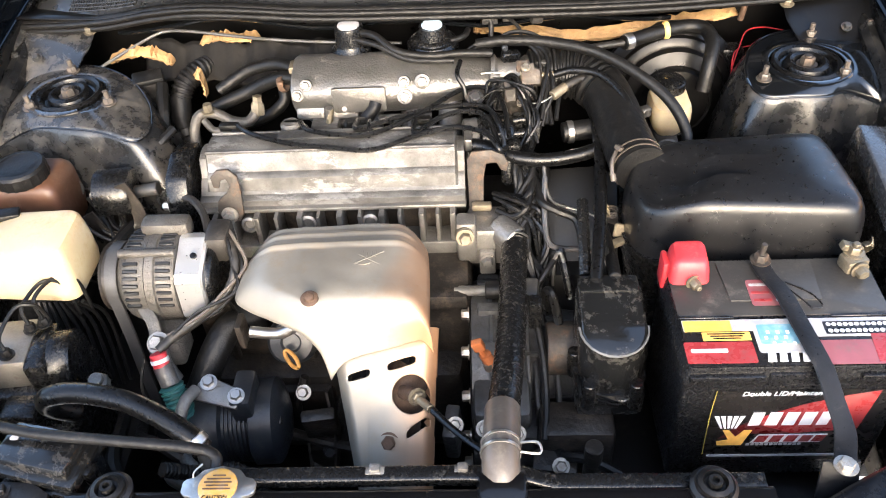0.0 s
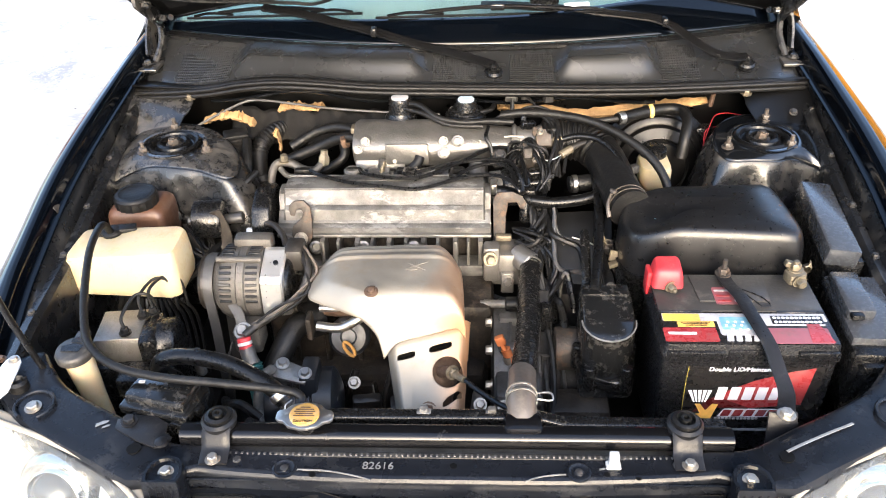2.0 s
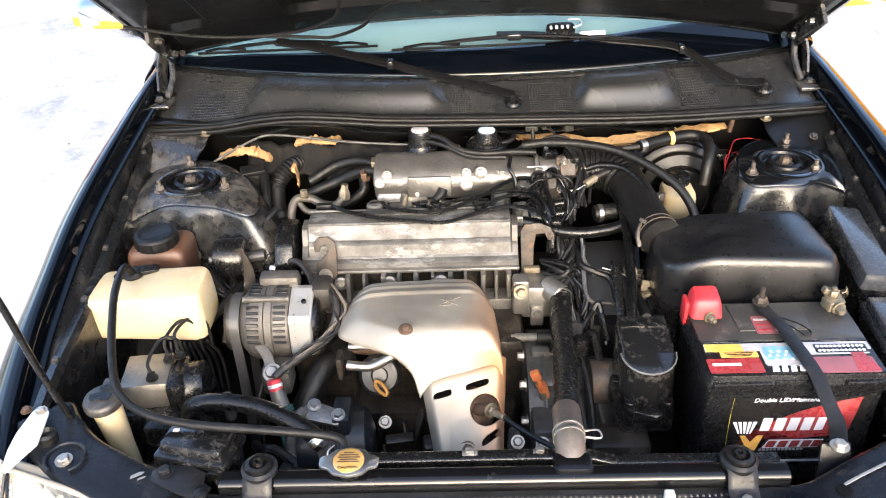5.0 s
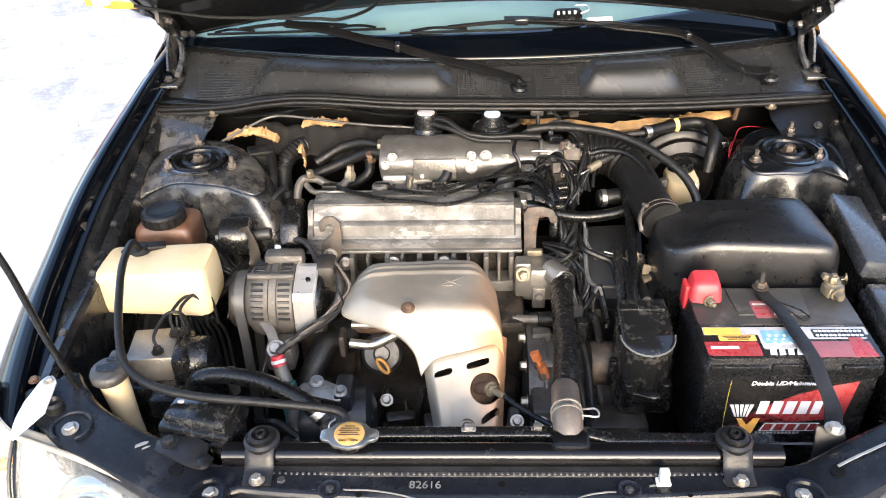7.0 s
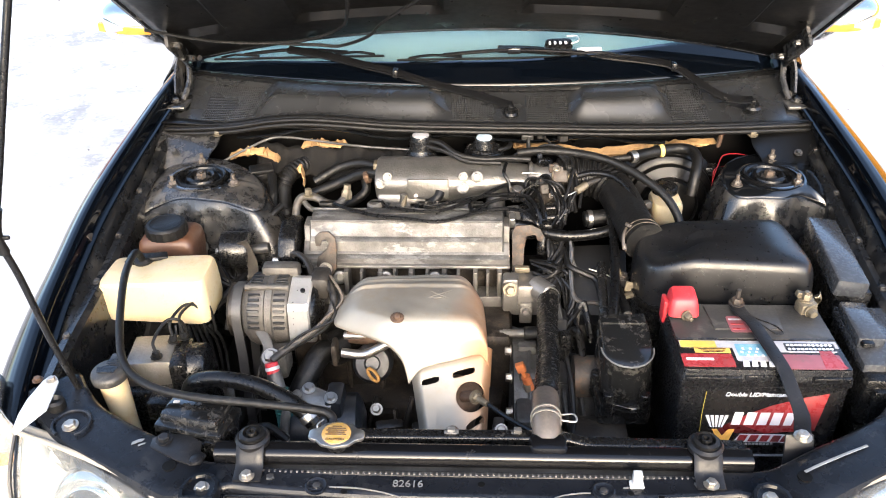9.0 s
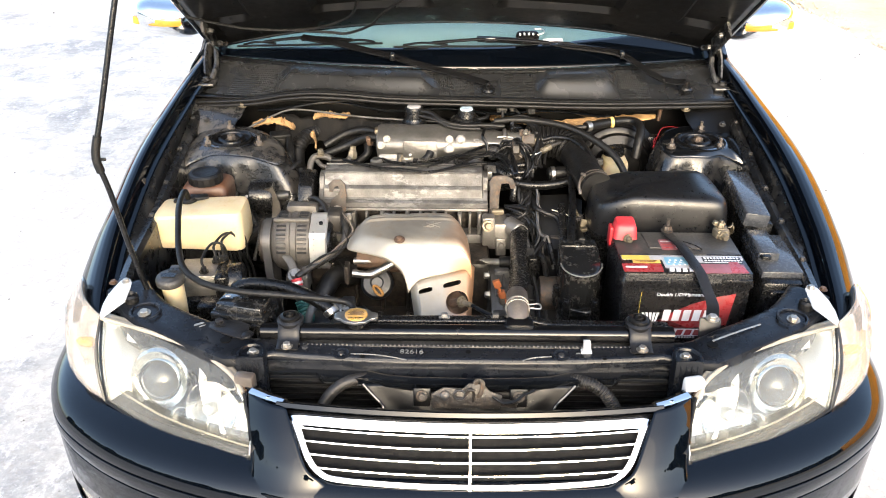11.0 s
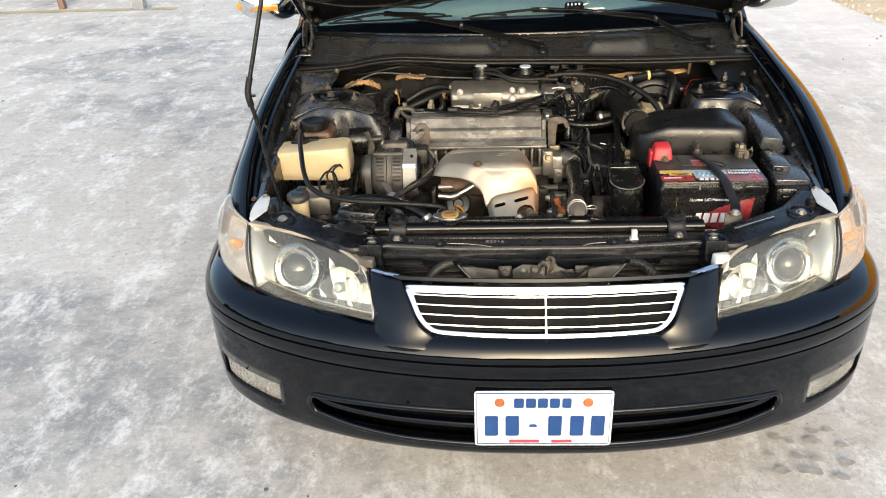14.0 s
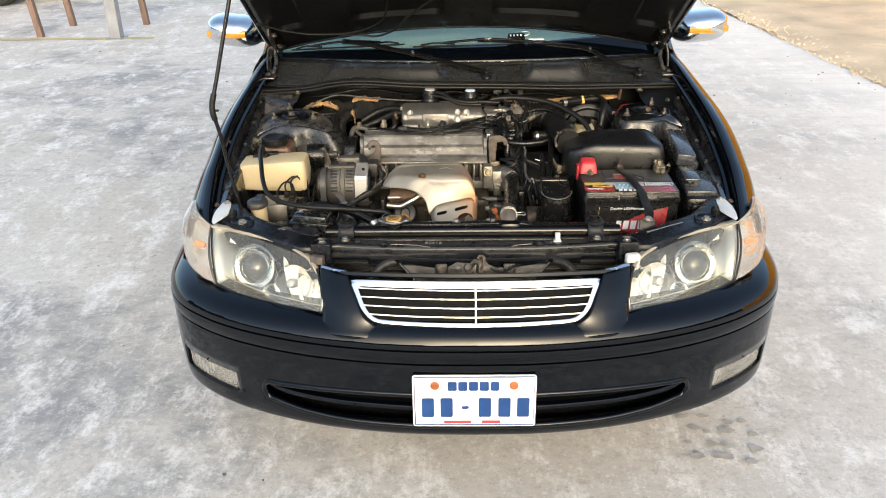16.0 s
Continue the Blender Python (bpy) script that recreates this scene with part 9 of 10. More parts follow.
# top radiator hose
th = thing("radiator_hose", (0.11, 0.5, 0.55), "thick dusty black top radiator hose with wire clamps", "hose")
bm = B()
tube(bm, [(0.128, 0.745, 0.668), (0.124, 0.715, 0.664), (0.120, 0.66, 0.660), (0.114, 0.56, 0.668), (0.104, 0.46, 0.684), (0.098, 0.415, 0.692)], 0.0195, 18, 8)
part("hose", bm, "hosed", th)
bm = B()
tube(bm, [(0.098, 0.418, 0.692), (0.096, 0.38, 0.700), (0.094, 0.350, 0.705), (0.094, 0.334, 0.701), (0.094, 0.326, 0.694)], 0.0212, 18, 6)
part("hose_end", bm, "hosend", th, "dust-caked hose end")
for p, a in (((0.0945, 0.362, 0.703), (0, -1, 0.2)), ((0.094, 0.350, 0.705), (0, -1, 0.1)), ((0.1255, 0.735, 0.6665), (0.1, 1, 0.1))):
    bm = B()
    lathe(bm, p, a, [(0.0215, -0.0015), (0.0232, -0.0015), (0.0232, 0.0015), (0.0215, 0.0015)], 24, closed=False)
    part("clamp", bm, "steel", th)
bm = B()
tube(bm, [(0.116, 0.362, 0.708), (0.135, 0.360, 0.711), (0.137, 0.348, 0.708), (0.116, 0.350, 0.708)], 0.0016, 6, 4)
part("clamp_tail", bm, "steel", th)

# cruise actuator
act = thing("cruise_actuator", (0.232, 0.54, 0.55), "dusty black cruise control actuator with cables", "actuator")
D = [(-0.043, 0.055), (-0.043, 0.0)] + [(0.043 * math.cos(radians(a)), -0.008 + 0.042 * math.sin(radians(a))) for a in range(180, 361, 15)] + [(0.043, 0.0), (0.043, 0.055)]
bm = B()
loft(bm, [[(0.242 + x * k, 0.545 + y * k, z + 0.18 * y * (z > 0.66)) for x, y in D] for z, k in ((0.60, 0.90), (0.615, 0.98), (0.64, 1.0), (0.692, 1.0), (0.700, 0.97), (0.703, 0.90))])
part("cover", bm, "actp", act, "oily black cover mottled with dust")
bm = B()
FL = [(-0.048, 0.050), (-0.048, 0.0)] + [((0.0475 + 0.0035 * math.cos(radians(5 * a))) * math.cos(radians(a)), -0.006 + (0.0475 + 0.0035 * math.cos(radians(5 * a))) * math.sin(radians(a))) for a in range(180, 361, 6)] + [(0.048, 0.0), (0.048, 0.050)]
loft(bm, [[(0.242 + x * k, 0.545 + y * k, z) for x, y in FL] for z, k in ((0.596, 0.97), (0.598, 1.0), (0.605, 1.0), (0.607, 0.97))])
part("flange", bm, "actp", act)
for x in (-0.036, -0.012, 0.014, 0.038):
    bm = B()
    rbox(bm, (0.242 + x, 0.545 - 0.047 + 0.010 * abs(x) / 0.038, 0.588), (0.012, 0.008, 0.020), 0.002)
    part("clip_tooth", bm, "actp", act)
bm = B()
tube(bm, [(0.242 + x * 1.01, 0.545 + y * 1.01, 0.700 + 0.18 * y) for x, y in D[2:-2]], 0.0016, 6, 1)
part("cover_edge", bm, "worn", act)
for x, y in ((-0.044, 0.01), (0.044, 0.01), (-0.03, -0.045), (0.03, -0.045)):
    bm = B()
    cyl(bm, (0.242 + x, 0.545 + y, 0.585), (0.242 + x, 0.545 + y, 0.632), 0.009)
    part("screw_post", bm, "plast", act)
bm = B()
rbox(bm, (0.242, 0.548, 0.585), (0.09, 0.10, 0.05), 0.010)
part("base", bm, "actp", act)
bm = B()
rbox(bm, (0.242, 0.600, 0.705), (0.078, 0.030, 0.020), 0.004)
part("rear_lug", bm, "actp", act)
bm = B()
rbox(bm, (0.20, 0.50, 0.50), (0.10, 0.06, 0.12), 0.01)
cyl(bm, (0.215, 0.44, 0.47), (0.215, 0.44, 0.58), 0.012)
part("stay", bm, "castd", act)
# sprung cable stop and bent pipes behind it
bm = B()
tube(bm, [(0.269 + 0.010 * math.cos(radians(a)), 0.770 + 0.010 * math.sin(radians(a)), 0.684 + 0.012 * a / 1080) for a in range(0, 1081, 30)], 0.0017, 6, 1)
rbox(bm, (0.274, 0.774, 0.672), (0.026, 0.010, 0.014), 0.002, (0, 25, 0))
tube(bm, [(0.280, 0.770, 0.660), (0.286, 0.770, 0.636), (0.296, 0.766, 0.608), (0.300, 0.76, 0.59)], 0.0042, 8, 5)
rbox(bm, (0.305, 0.770, 0.628), (0.012, 0.004, 0.034), 0.001, (0, 24, 0))
part("cable_stop", bm, "hosend", act, "tan sprung cable stop")
bm = B()
tube(bm, [(0.172, 0.825, 0.735), (0.176, 0.800, 0.706), (0.188, 0.793, 0.690), (0.207, 0.790, 0.684), (0.229, 0.785, 0.664), (0.238, 0.78, 0.64)], 0.0032, 8, 6)
part("bent_pipe", bm, "cast", gb)
bm = B()
tube(bm, [(0.181, 0.700, 0.610), (0.181, 0.702, 0.655), (0.186, 0.701, 0.674), (0.192, 0.698, 0.668), (0.200, 0.690, 0.630), (0.205, 0.68, 0.60)], 0.0030, 8, 6)
part("bent_pipe", bm, "alu", gb)
# small looped hose beside it
bm = B()
tube(bm, [(0.170, 0.655, 0.60), (0.166, 0.650, 0.645), (0.172, 0.640, 0.655), (0.180, 0.625, 0.63), (0.185, 0.60, 0.60)], 0.007, 8, 6)
part("small_hose", bm, "rubclean", gb)
bm = B()
rbox(bm, (0.148, 0.615, 0.645), (0.018, 0.022, 0.05), 0.004)
part("inline_connector", bm, "plast", wb)
bm = B()
tube(bm, [(0.150, 0.610, 0.620), (0.156, 0.60, 0.605), (0.160, 0.585, 0.60)], 0.002, 6, 4)
part("blue_lead", bm, "labelc", wb, "pale blue lead")
bm = B()
tube(bm, [(0.152, 0.608, 0.62), (0.158, 0.57, 0.60), (0.160, 0.52, 0.57), (0.155, 0.47, 0.55)], 0.005, 8, 6)
part("wire", bm, "rub", wb)

# ---- air filter box ----
af = thing("air_filter_box", (0.425, 0.74, 0.55), "black plastic air filter housing with a smooth domed lid", "air filter box")
FP = [(0.290, 0.800), (0.279, 0.74), (0.284, 0.69), (0.304, 0.662), (0.36, 0.648), (0.46, 0.640), (0.545, 0.634), (0.566, 0.640), (0.576, 0.662), (0.573, 0.73), (0.567, 0.79), (0.557, 0.812), (0.53, 0.818), (0.43, 0.812), (0.34, 0.808), (0.306, 0.808)]
FP_RING = [Vector((p.x, p.y)) for p in spline([(x, y, 0) for x, y in FP + FP[:1]], 3)[:-1]]
cen = Vector((0.425, 0.73))
bm = B()
rings = []
for z, k in ((0.700, 1.005), (0.715, 1.0), (0.738, 0.992), (0.754, 0.980), (0.767, 0.962), (0.777, 0.938), (0.7845, 0.905), (0.789, 0.865), (0.792, 0.81), (0.795, 0.6), (0.797, 0.25)):
    rings.append([(cen.x + (p.x - cen.x) * (1 - (1 - k) * 0.7), cen.y + (p.y - cen.y) * k, z - (z - 0.70) / 0.096 * (0.035 * max(0, (0.36 - p.x) / 0.10) ** 1.3 - 0.006)) for p in FP_RING])
loft(bm, rings)
part("lid", bm, "lid", af, "smooth black lid with a dusty sheen", sharp=60)
bm = B()
loft(bm, [[(cen.x + (p.x - cen.x) * k, cen.y + (p.y - cen.y) * k, z) for p in FP_RING] for z, k in ((0.52, 0.86), (0.66, 0.98), (0.690, 1.0), (0.690, 1.035), (0.700, 1.035))])
for i in range(9):
    rbox(bm, (0.40 + 0.02 * i, 0.628 - 0.001 * i, 0.680), (0.003, 0.012, 0.03), 0.001, (0, 0, 0), 1)
part("base", bm, "plast", af)
bm = B()
tube(bm, [(0.576, 0.655, 0.700), (0.588, 0.650, 0.722), (0.584, 0.64, 0.738), (0.572, 0.637, 0.735)], 0.006, 8, 6, flat=(0.014, 0.003, (1, 0, 0)))
part("clip", bm, "brass", af)
bm = B()
tube(bm, [(0.565, 0.80, 0.72), (0.580, 0.80, 0.745), (0.585, 0.795, 0.75), (0.592, 0.785, 0.735), (0.592, 0.76, 0.72)], 0.0016, 6, 6)
part("clip", bm, "brass", af, "sprung wire clip")

# ---- battery ----
bt = thing("car_battery", (0.438, 0.535, 0.51), "black car battery with red label and corroded terminals", "battery")
X0, X1, Y0, Y1, ZB = 0.308, 0.572, 0.440, 0.622, 0.51
cx, cy = (X0 + X1) / 2, (Y0 + Y1) / 2
bm = B()
loft(bm, [[(cx + x, cy + y, z) for x, y in rrect(0, 0, (X1 - X0) * k, (Y1 - Y0) * k, 0.006, 4)] for z, k in ((ZB, 0.965), (0.53, 0.97), (0.700, 0.975), (0.702, 0.975))])
part("case", bm, "batt", bt, "black plastic case")
bm = B()
loft(bm, [[(cx + x, cy + y, z) for x, y in rrect(0, 0, (X1 - X0) * k, (Y1 - Y0) * k, 0.006, 4)] for z, k in ((0.698, 0.985), (0.700, 1.0), (0.713, 1.0), (0.716, 0.985), (0.728, 0.975), (0.731, 0.965))])
rbox(bm, (cx, Y0 + 0.004, 0.712), (0.07, 0.012, 0.022), 0.002)
part("lid", bm, "batt", bt)
bm = B()
prism(bm, [(-0.055, -0.028), (0.055, -0.028), (0.060, 0.04), (-0.060, 0.04)], (0.437, 0.572, 0.731), (1, 0, 0), (0, 1, 0), 0.004, 0.001)
prism(bm, rrect(0.440, 0.569, 0.252, 0.096, 0.005), (0, 0, 0.7305), (1, 0, 0), (0, 1, 0), 0.002, 0.0005)
part("raised_panel", bm, "lidg", bt, "dusty raised lid panel")


def flat_patch(name, x, y, w, h, m, lift=0.0, z=0.7318):
    b = B()
    prism(b, rrect(x, y, w, h, min(w, h) * 0.08, 3), (0, 0, z + lift), (1, 0, 0), (0, 1, 0), 0.0005)
    return part(name, b, m, bt)


flat_patch("label", cx, 0.4805, 0.252, 0.072, "labelk")
flat_patch("label_patch", cx, 0.5055, 0.248, 0.018, "labelg", 0.0006)
flat_patch("label_patch", 0.345, 0.5045, 0.056, 0.017, "labely", 0.0012)
flat_patch("label_patch", 0.364, 0.4880, 0.056, 0.013, "gold", 0.0014)
flat_patch("label_patch", 0.352, 0.4640, 0.080, 0.032, "labelr", 0.0008)
flat_patch("label_patch", 0.340, 0.4665, 0.042, 0.0055, "labelw", 0.0012)
flat_patch("label_patch", 0.423, 0.4860, 0.052, 0.048, "labelg", 0.0010)
flat_patch("hologram", 0.424, 0.4900, 0.044, 0.030, "labelc", 0.0016)
flat_patch("label_patch", 0.512, 0.4985, 0.092, 0.026, "labelg", 0.0010)
flat_patch("label_patch", 0.506, 0.4620, 0.104, 0.036, "labelp", 0.0008)
b2 = B()
prism(b2, [(0.530, 0.490), (0.548, 0.490), (0.560, 0.447), (0.526, 0.447)], (0, 0, 0.7330), (1, 0, 0), (0, 1, 0), 0.0005)
part("label_patch", b2, "labelr", bt)
for i, (x, w) in enumerate(((0.408, 0.012), (0.421, 0.011), (0.434, 0.011), (0.447, 0.011))):
    b2 = B()
    prism(b2, [(x - w / 2, 0.448), (x + w / 2 - 0.002, 0.448), (x + w / 2, 0.462), (x - w / 2 + 0.003, 0.462)], (0, 0, 0.7338), (1, 0, 0), (0, 1, 0), 0.0005)
    part("brand_mark", b2, "labelw", bt)
flat_patch("label_strip", 0.519, 0.4985, 0.078, 0.0195, "labelk", 0.0014)
for r in range(2):
    for i in range(11):
        b2 = B()
        lathe(b2, (0.486 + 0.0066 * i, 0.5035 - 0.010 * r, 0.7334), (0, 0, 1), [(0.0028, 0), (0.0028, 0.0006)], 10)
        part("label_dot", b2, "labelw", bt)
for i in range(3):
    b2 = B()
    prism(b2, rrect(0.364, 0.4915 - 0.0036 * i, 0.044 - 0.006 * i, 0.0014, 0.0004, 3), (0, 0, 0.7338), (1, 0, 0), (0, 1, 0), 0.0004)
    part("label_line", b2, "labelk", bt)
for i in range(9):
    b2 = B()
    prism(b2, rrect(0.409 + 0.0038 * i, 0.484 + 0.010 * math.sin(i * 2.1), 0.004, 0.005, 0.001, 3), (0, 0, 0.7340), (1, 0, 0), (0, 1, 0), 0.0004)
    part("hologram_fleck", b2, "labelw", bt)
flat_patch("warning_label", 0.428, 0.556, 0.044, 0.044, "labelp", 0, 0.7353)
for i in range(3):
    b2 = B()
    lathe(b2, (0.440, 0.569 - 0.013 * i, 0.7358), (0, 0, 1), [(0.0042, 0), (0.0042, 0.0006)], 12)
    part("warning_mark", b2, "labelg", bt)
    b2 = B()
    prism(b2, rrect(0.420, 0.569 - 0.013 * i, 0.022, 0.004, 0.001, 3), (0, 0, 0.7358), (1, 0, 0), (0, 1, 0), 0.0005)
    part("warning_line", b2, "labelg" if i == 0 else "labelr", bt)
# vent lid outline and the seam across the lid
for pts in (((0.446, 0.572), (0.462, 0.552), (0.474, 0.530)), ((0.455, 0.573), (0.480, 0.553), (0.488, 0.532), (0.474, 0.528))):
    b2 = B()
    tube(b2, [(x, y, 0.7356) for x, y in pts], 0.0011, 6, 5)
    part("vent_groove", b2, "labelk", bt)
for x0, x1 in ((X0 + 0.006, X0 + 0.072), (X1 - 0.078, X1 - 0.006)):
    b2 = B()
    rbox(b2, ((x0 + x1) / 2, 0.5185, 0.7325), (x1 - x0, 0.003, 0.003), 0.0008, seg=1)
    part("lid_seam", b2, "labelk", bt)
for x0, x1 in ((0.314, 0.400), (0.508, 0.566)):
    b2 = B()
    rbox(b2, ((x0 + x1) / 2, Y0 - 0.0015, 0.7165), (x1 - x0, 0.006, 0.010), 0.002)
    part("lid_lip", b2, "batt", bt)
# front sticker
FY = Y0 + 0.0018


def front(name, poly, m, lift=0.0):
    b = B()
    prism(b, poly, (0, FY - 0.0006 - lift, 0), (1, 0, 0), (0, 0, 1), 0.0006)
    return part(name, b, m, bt)


front("front_label", [(0.352, 0.545), (0.553, 0.545), (0.553, 0.690), (0.349, 0.690)], "labelk")
front("front_slash", [(0.455, 0.604), (0.532, 0.612), (0.540, 0.688), (0.505, 0.680), (0.455, 0.662), (0.420, 0.643), (0.400, 0.628)], "labelr", 0.0006)
front("front_slash", [(0.368, 0.594), (0.400, 0.604), (0.455, 0.604), (0.400, 0.628), (0.385, 0.618)], "labeld", 0.0006)
for i in range(5):
    x = 0.3555 + 0.0078 * i
    front("fan_mark", [(x, 0.641), (x + 0.0056, 0.641), (0.3665 + 0.0042 * i + 0.0026, 0.616), (0.3665 + 0.0042 * i, 0.616)], "labelw", 0.0009)
for x, w in ((0.4065, 0.017), (0.427, 0.018), (0.4475, 0.018), (0.468, 0.018), (0.488, 0.016)):
    front("brand_bar", [(x - w / 2, 0.622), (x + w / 2 - 0.003, 0.622), (x + w / 2, 0.648), (x - w / 2 + 0.003, 0.648)], "labelw", 0.0012)
front("series_bar", [(0.368, 0.580), (0.398, 0.580), (0.406, 0.612), (0.396, 0.612), (0.388, 0.598), (0.378, 0.612), (0.370, 0.612), (0.380, 0.592), (0.366, 0.588)], "gold", 0.0010)
front("series_bar", [(0.408, 0.585), (0.494, 0.585), (0.500, 0.602), (0.416, 0.602)], "labelw", 0.0010)
for x in (0.412, 0.430, 0.448, 0.466, 0.482):
    front("series_bar", [(x, 0.5868), (x + 0.013, 0.5868), (x + 0.017, 0.6002), (x + 0.004, 0.6002)], "labelr", 0.0014)
for i in range(12):
    front("small_text_bar", rrect(0.406 + 0.0058 * i, 0.581, 0.0042, 0.0042, 0.0006, 3), "labelg", 0.0010)
front("small_text_bar", rrect(0.444, 0.556, 0.17, 0.0042, 0.001, 3), "labelg", 0.0008)
writing("label_words", "Double LID/Maintenance", 0.0112, (0.437, FY - 0.0008, 0.684), (1, 0, 0), (0, 0, 1), "labelw", bt, shear=0.2)
b2 = B()
tube(b2, [(0.3505, FY - 0.0012, 0.690), (0.350, FY - 0.0012, 0.64), (0.353, FY - 0.0012, 0.56)], 0.0006, 6, 4)
part("label_edge", b2, "labely", bt)
# terminals
bm = B()
rbox(bm, (0.338, 0.585, 0.742), (0.026, 0.026, 0.018), 0.004)
hexnut(bm, (0.340, 0.572, 0.742), (0.4, -1, 0), 0.007, 0.010, 0.006)
part("positive_terminal", bm, "brass", bt, "corroded brass clamp")
bm = B()
rings = []
for z, k in ((0.742, 0.94), (0.758, 0.88), (0.768, 0.80), (0.773, 0.68), (0.775, 0.42)):
    rings.append([(0.337 + x * k, 0.592 + y * k + 0.004 * (z - 0.74) / 0.03, z - 0.004 * (y < 0)) for x, y in rrect(0, 0, 0.054, 0.048, 0.009, 4)])
loft(bm, rings)
rbox(bm, (0.310, 0.603, 0.733), (0.008, 0.028, 0.045), 0.003)
part("terminal_cover", bm, "red", bt, "red plastic terminal cover")
bm = B()
rbox(bm, (0.545, 0.600, 0.742), (0.030, 0.024, 0.020), 0.004, (0, 0, 15))
hexnut(bm, (0.545, 0.606, 0.752), (0, 0, 1), 0.009, 0.010, 0.006)
hexnut(bm, (0.548, 0.586, 0.742), (0.2, -1, 0), 0.008, 0.010)
rbox(bm, (0.540, 0.612, 0.757), (0.022, 0.012, 0.010), 0.002, (0, 20, 0))
part("negative_terminal", bm, "brass", bt, "corroded brass clamp")
cbt = thing("battery_clamp", (0.45, 0.46, 0.70), "bent dark steel strap holding the battery down", "bracket")
bm = B()
tube(bm, [(0.430, 0.605, 0.741), (0.433, 0.580, 0.742), (0.443, 0.545, 0.744), (0.450, 0.500, 0.742), (0.456, 0.460, 0.740), (0.462, 0.436, 0.733), (0.468, 0.405, 0.716), (0.472, 0.375, 0.703), (0.466, 0.350, 0.697), (0.461, 0.330, 0.696)], 0.01, 10, 6, flat=(0.024, 0.0045, (0, 0.25, 1)))
part("strap", bm, "strapm", cbt)
bm = B()
cyl(bm, (0.431, 0.606, 0.70), (0.431, 0.604, 0.772), 0.0036)
hexnut(bm, (0.431, 0.605, 0.743), (0, 0, 1), 0.009, 0.010)
part("bolt", bm, "hookr", cbt)
nut("bolt", (0.461, 0.334, 0.698), (0, 0, 1), 0.009, 0.007, "bolt", cbt)
bm = B()
prism(bm, [(-0.02, -0.09), (0.03, -0.09), (0.022, 0.0), (-0.018, 0.0)], (0.458, 0.345, 0.694), (1, 0, 0), (0, 0.3, 0.95), 0.004, 0.001)
part("bracket_leg", bm, "strapm", cbt)

# ---- fuse boxes ----
fb = thing("fuse_box", (0.645, 0.73, 0.62), "black plastic fuse box with a flat lid", "fuse box", "fuse boxes")
bm = B()
rbox(bm, (0.640, 0.735, 0.70), (0.062, 0.20, 0.10), 0.006, (0, 6, -3))
part("box", bm, "plast", fb)
bm = B()
rbox(bm, (0.637, 0.735, 0.760), (0.056, 0.205, 0.035), 0.006, (4, 6, -3))
part("lid", bm, "fuseflat", fb)
fb = thing("fuse_box", (0.645, 0.54, 0.55), "black plastic fuse box with a stepped lid", "fuse box", "fuse boxes")
bm = B()
rbox(bm, (0.638, 0.530, 0.65), (0.085, 0.17, 0.12), 0.010, (0, 0, -2))
rbox(bm, (0.640, 0.450, 0.66), (0.07, 0.03, 0.07), 0.006)
part("box", bm, "plast", fb)
bm = B()
rbox(bm, (0.640, 0.545, 0.715), (0.085, 0.155, 0.022), 0.006, (2, 0, -2))
rbox(bm, (0.622, 0.560, 0.734), (0.044, 0.10, 0.022), 0.005, (2, 0, -2))
part("lid", bm, "fuseflat", fb)
bm = B()
rbox(bm, (0.612, 0.51, 0.735), (0.020, 0.02, 0.010), 0.003)
part("catch", bm, "plast", fb)

# ---- brake servo and fluid ----
bs = thing("brake_servo", (0.41, 1.08, 0.60), "round black brake servo on the bulkhead", "brake servo")
bm = B()
lathe(bm, (0.405, 1.11, 0.690), (0, -1, 0.12), [(0.118, 0), (0.122, 0.010), (0.122, 0.022), (0.112, 0.030), (0.106, 0.034), (0.104, 0.044), (0.094, 0.050), (0.090, 0.050), (0.086, 0.060), (0.066, 0.068), (0.062, 0.066), (0.058, 0.074), (0.03, 0.078)], 48)
part("shell", bm, "bulk", bs)
bm = B()
cyl(bm, (0.385, 1.05, 0.688), (0.378, 0.93, 0.682), 0.020)
part("master_cylinder", bm, "cast", bs)
bm = B()
loft(bm, [[(0.380 + x * k, 0.965 + y * k, z) for x, y in rrect(0, 0, 0.062, 0.085, 0.022, 5)] for z, k in ((0.70, 0.55), (0.715, 0.85), (0.728, 1.0), (0.750, 1.0), (0.758, 0.92), (0.762, 0.7))])
part("fluid_bottle", bm, "tank", bs, "cream brake fluid bottle")
bm = B()
lathe(bm, (0.380, 0.985, 0.760), (0, 0, 1), [(0.024, 0), (0.026, 0.002), (0.026, 0.016), (0.022, 0.019)], 24)
part("bottle_cap", bm, "plast", bs)
# hoses round it
vh = thing("vacuum_hose", (0.25, 1.0, 0.75), "braided black vacuum hose arching over the inlet duct", "hose", "bulkhead hoses")
bm = B()
tube(bm, [(0.075, 1.022, 0.832), (0.12, 1.020, 0.838), (0.19, 1.010, 0.838), (0.26, 0.985, 0.832), (0.32, 0.945, 0.815), (0.365, 0.905, 0.79), (0.388, 0.870, 0.755), (0.385, 0.85, 0.72)], 0.0085, 12, 8)
part("hose", bm, "rub", vh)
vh = thing("vacuum_hose", (0.41, 1.1, 0.75), "black servo hose with a yellow valve", "hose", "bulkhead hoses")
bm = B()
tube(bm, [(0.313, 1.049, 0.810), (0.35, 1.068, 0.810), (0.387, 1.083, 0.811), (0.425, 1.092, 0.812), (0.450, 1.080, 0.812), (0.455, 1.045, 0.806), (0.447, 1.015, 0.785), (0.440, 1.000, 0.745)], 0.0115, 14, 8)
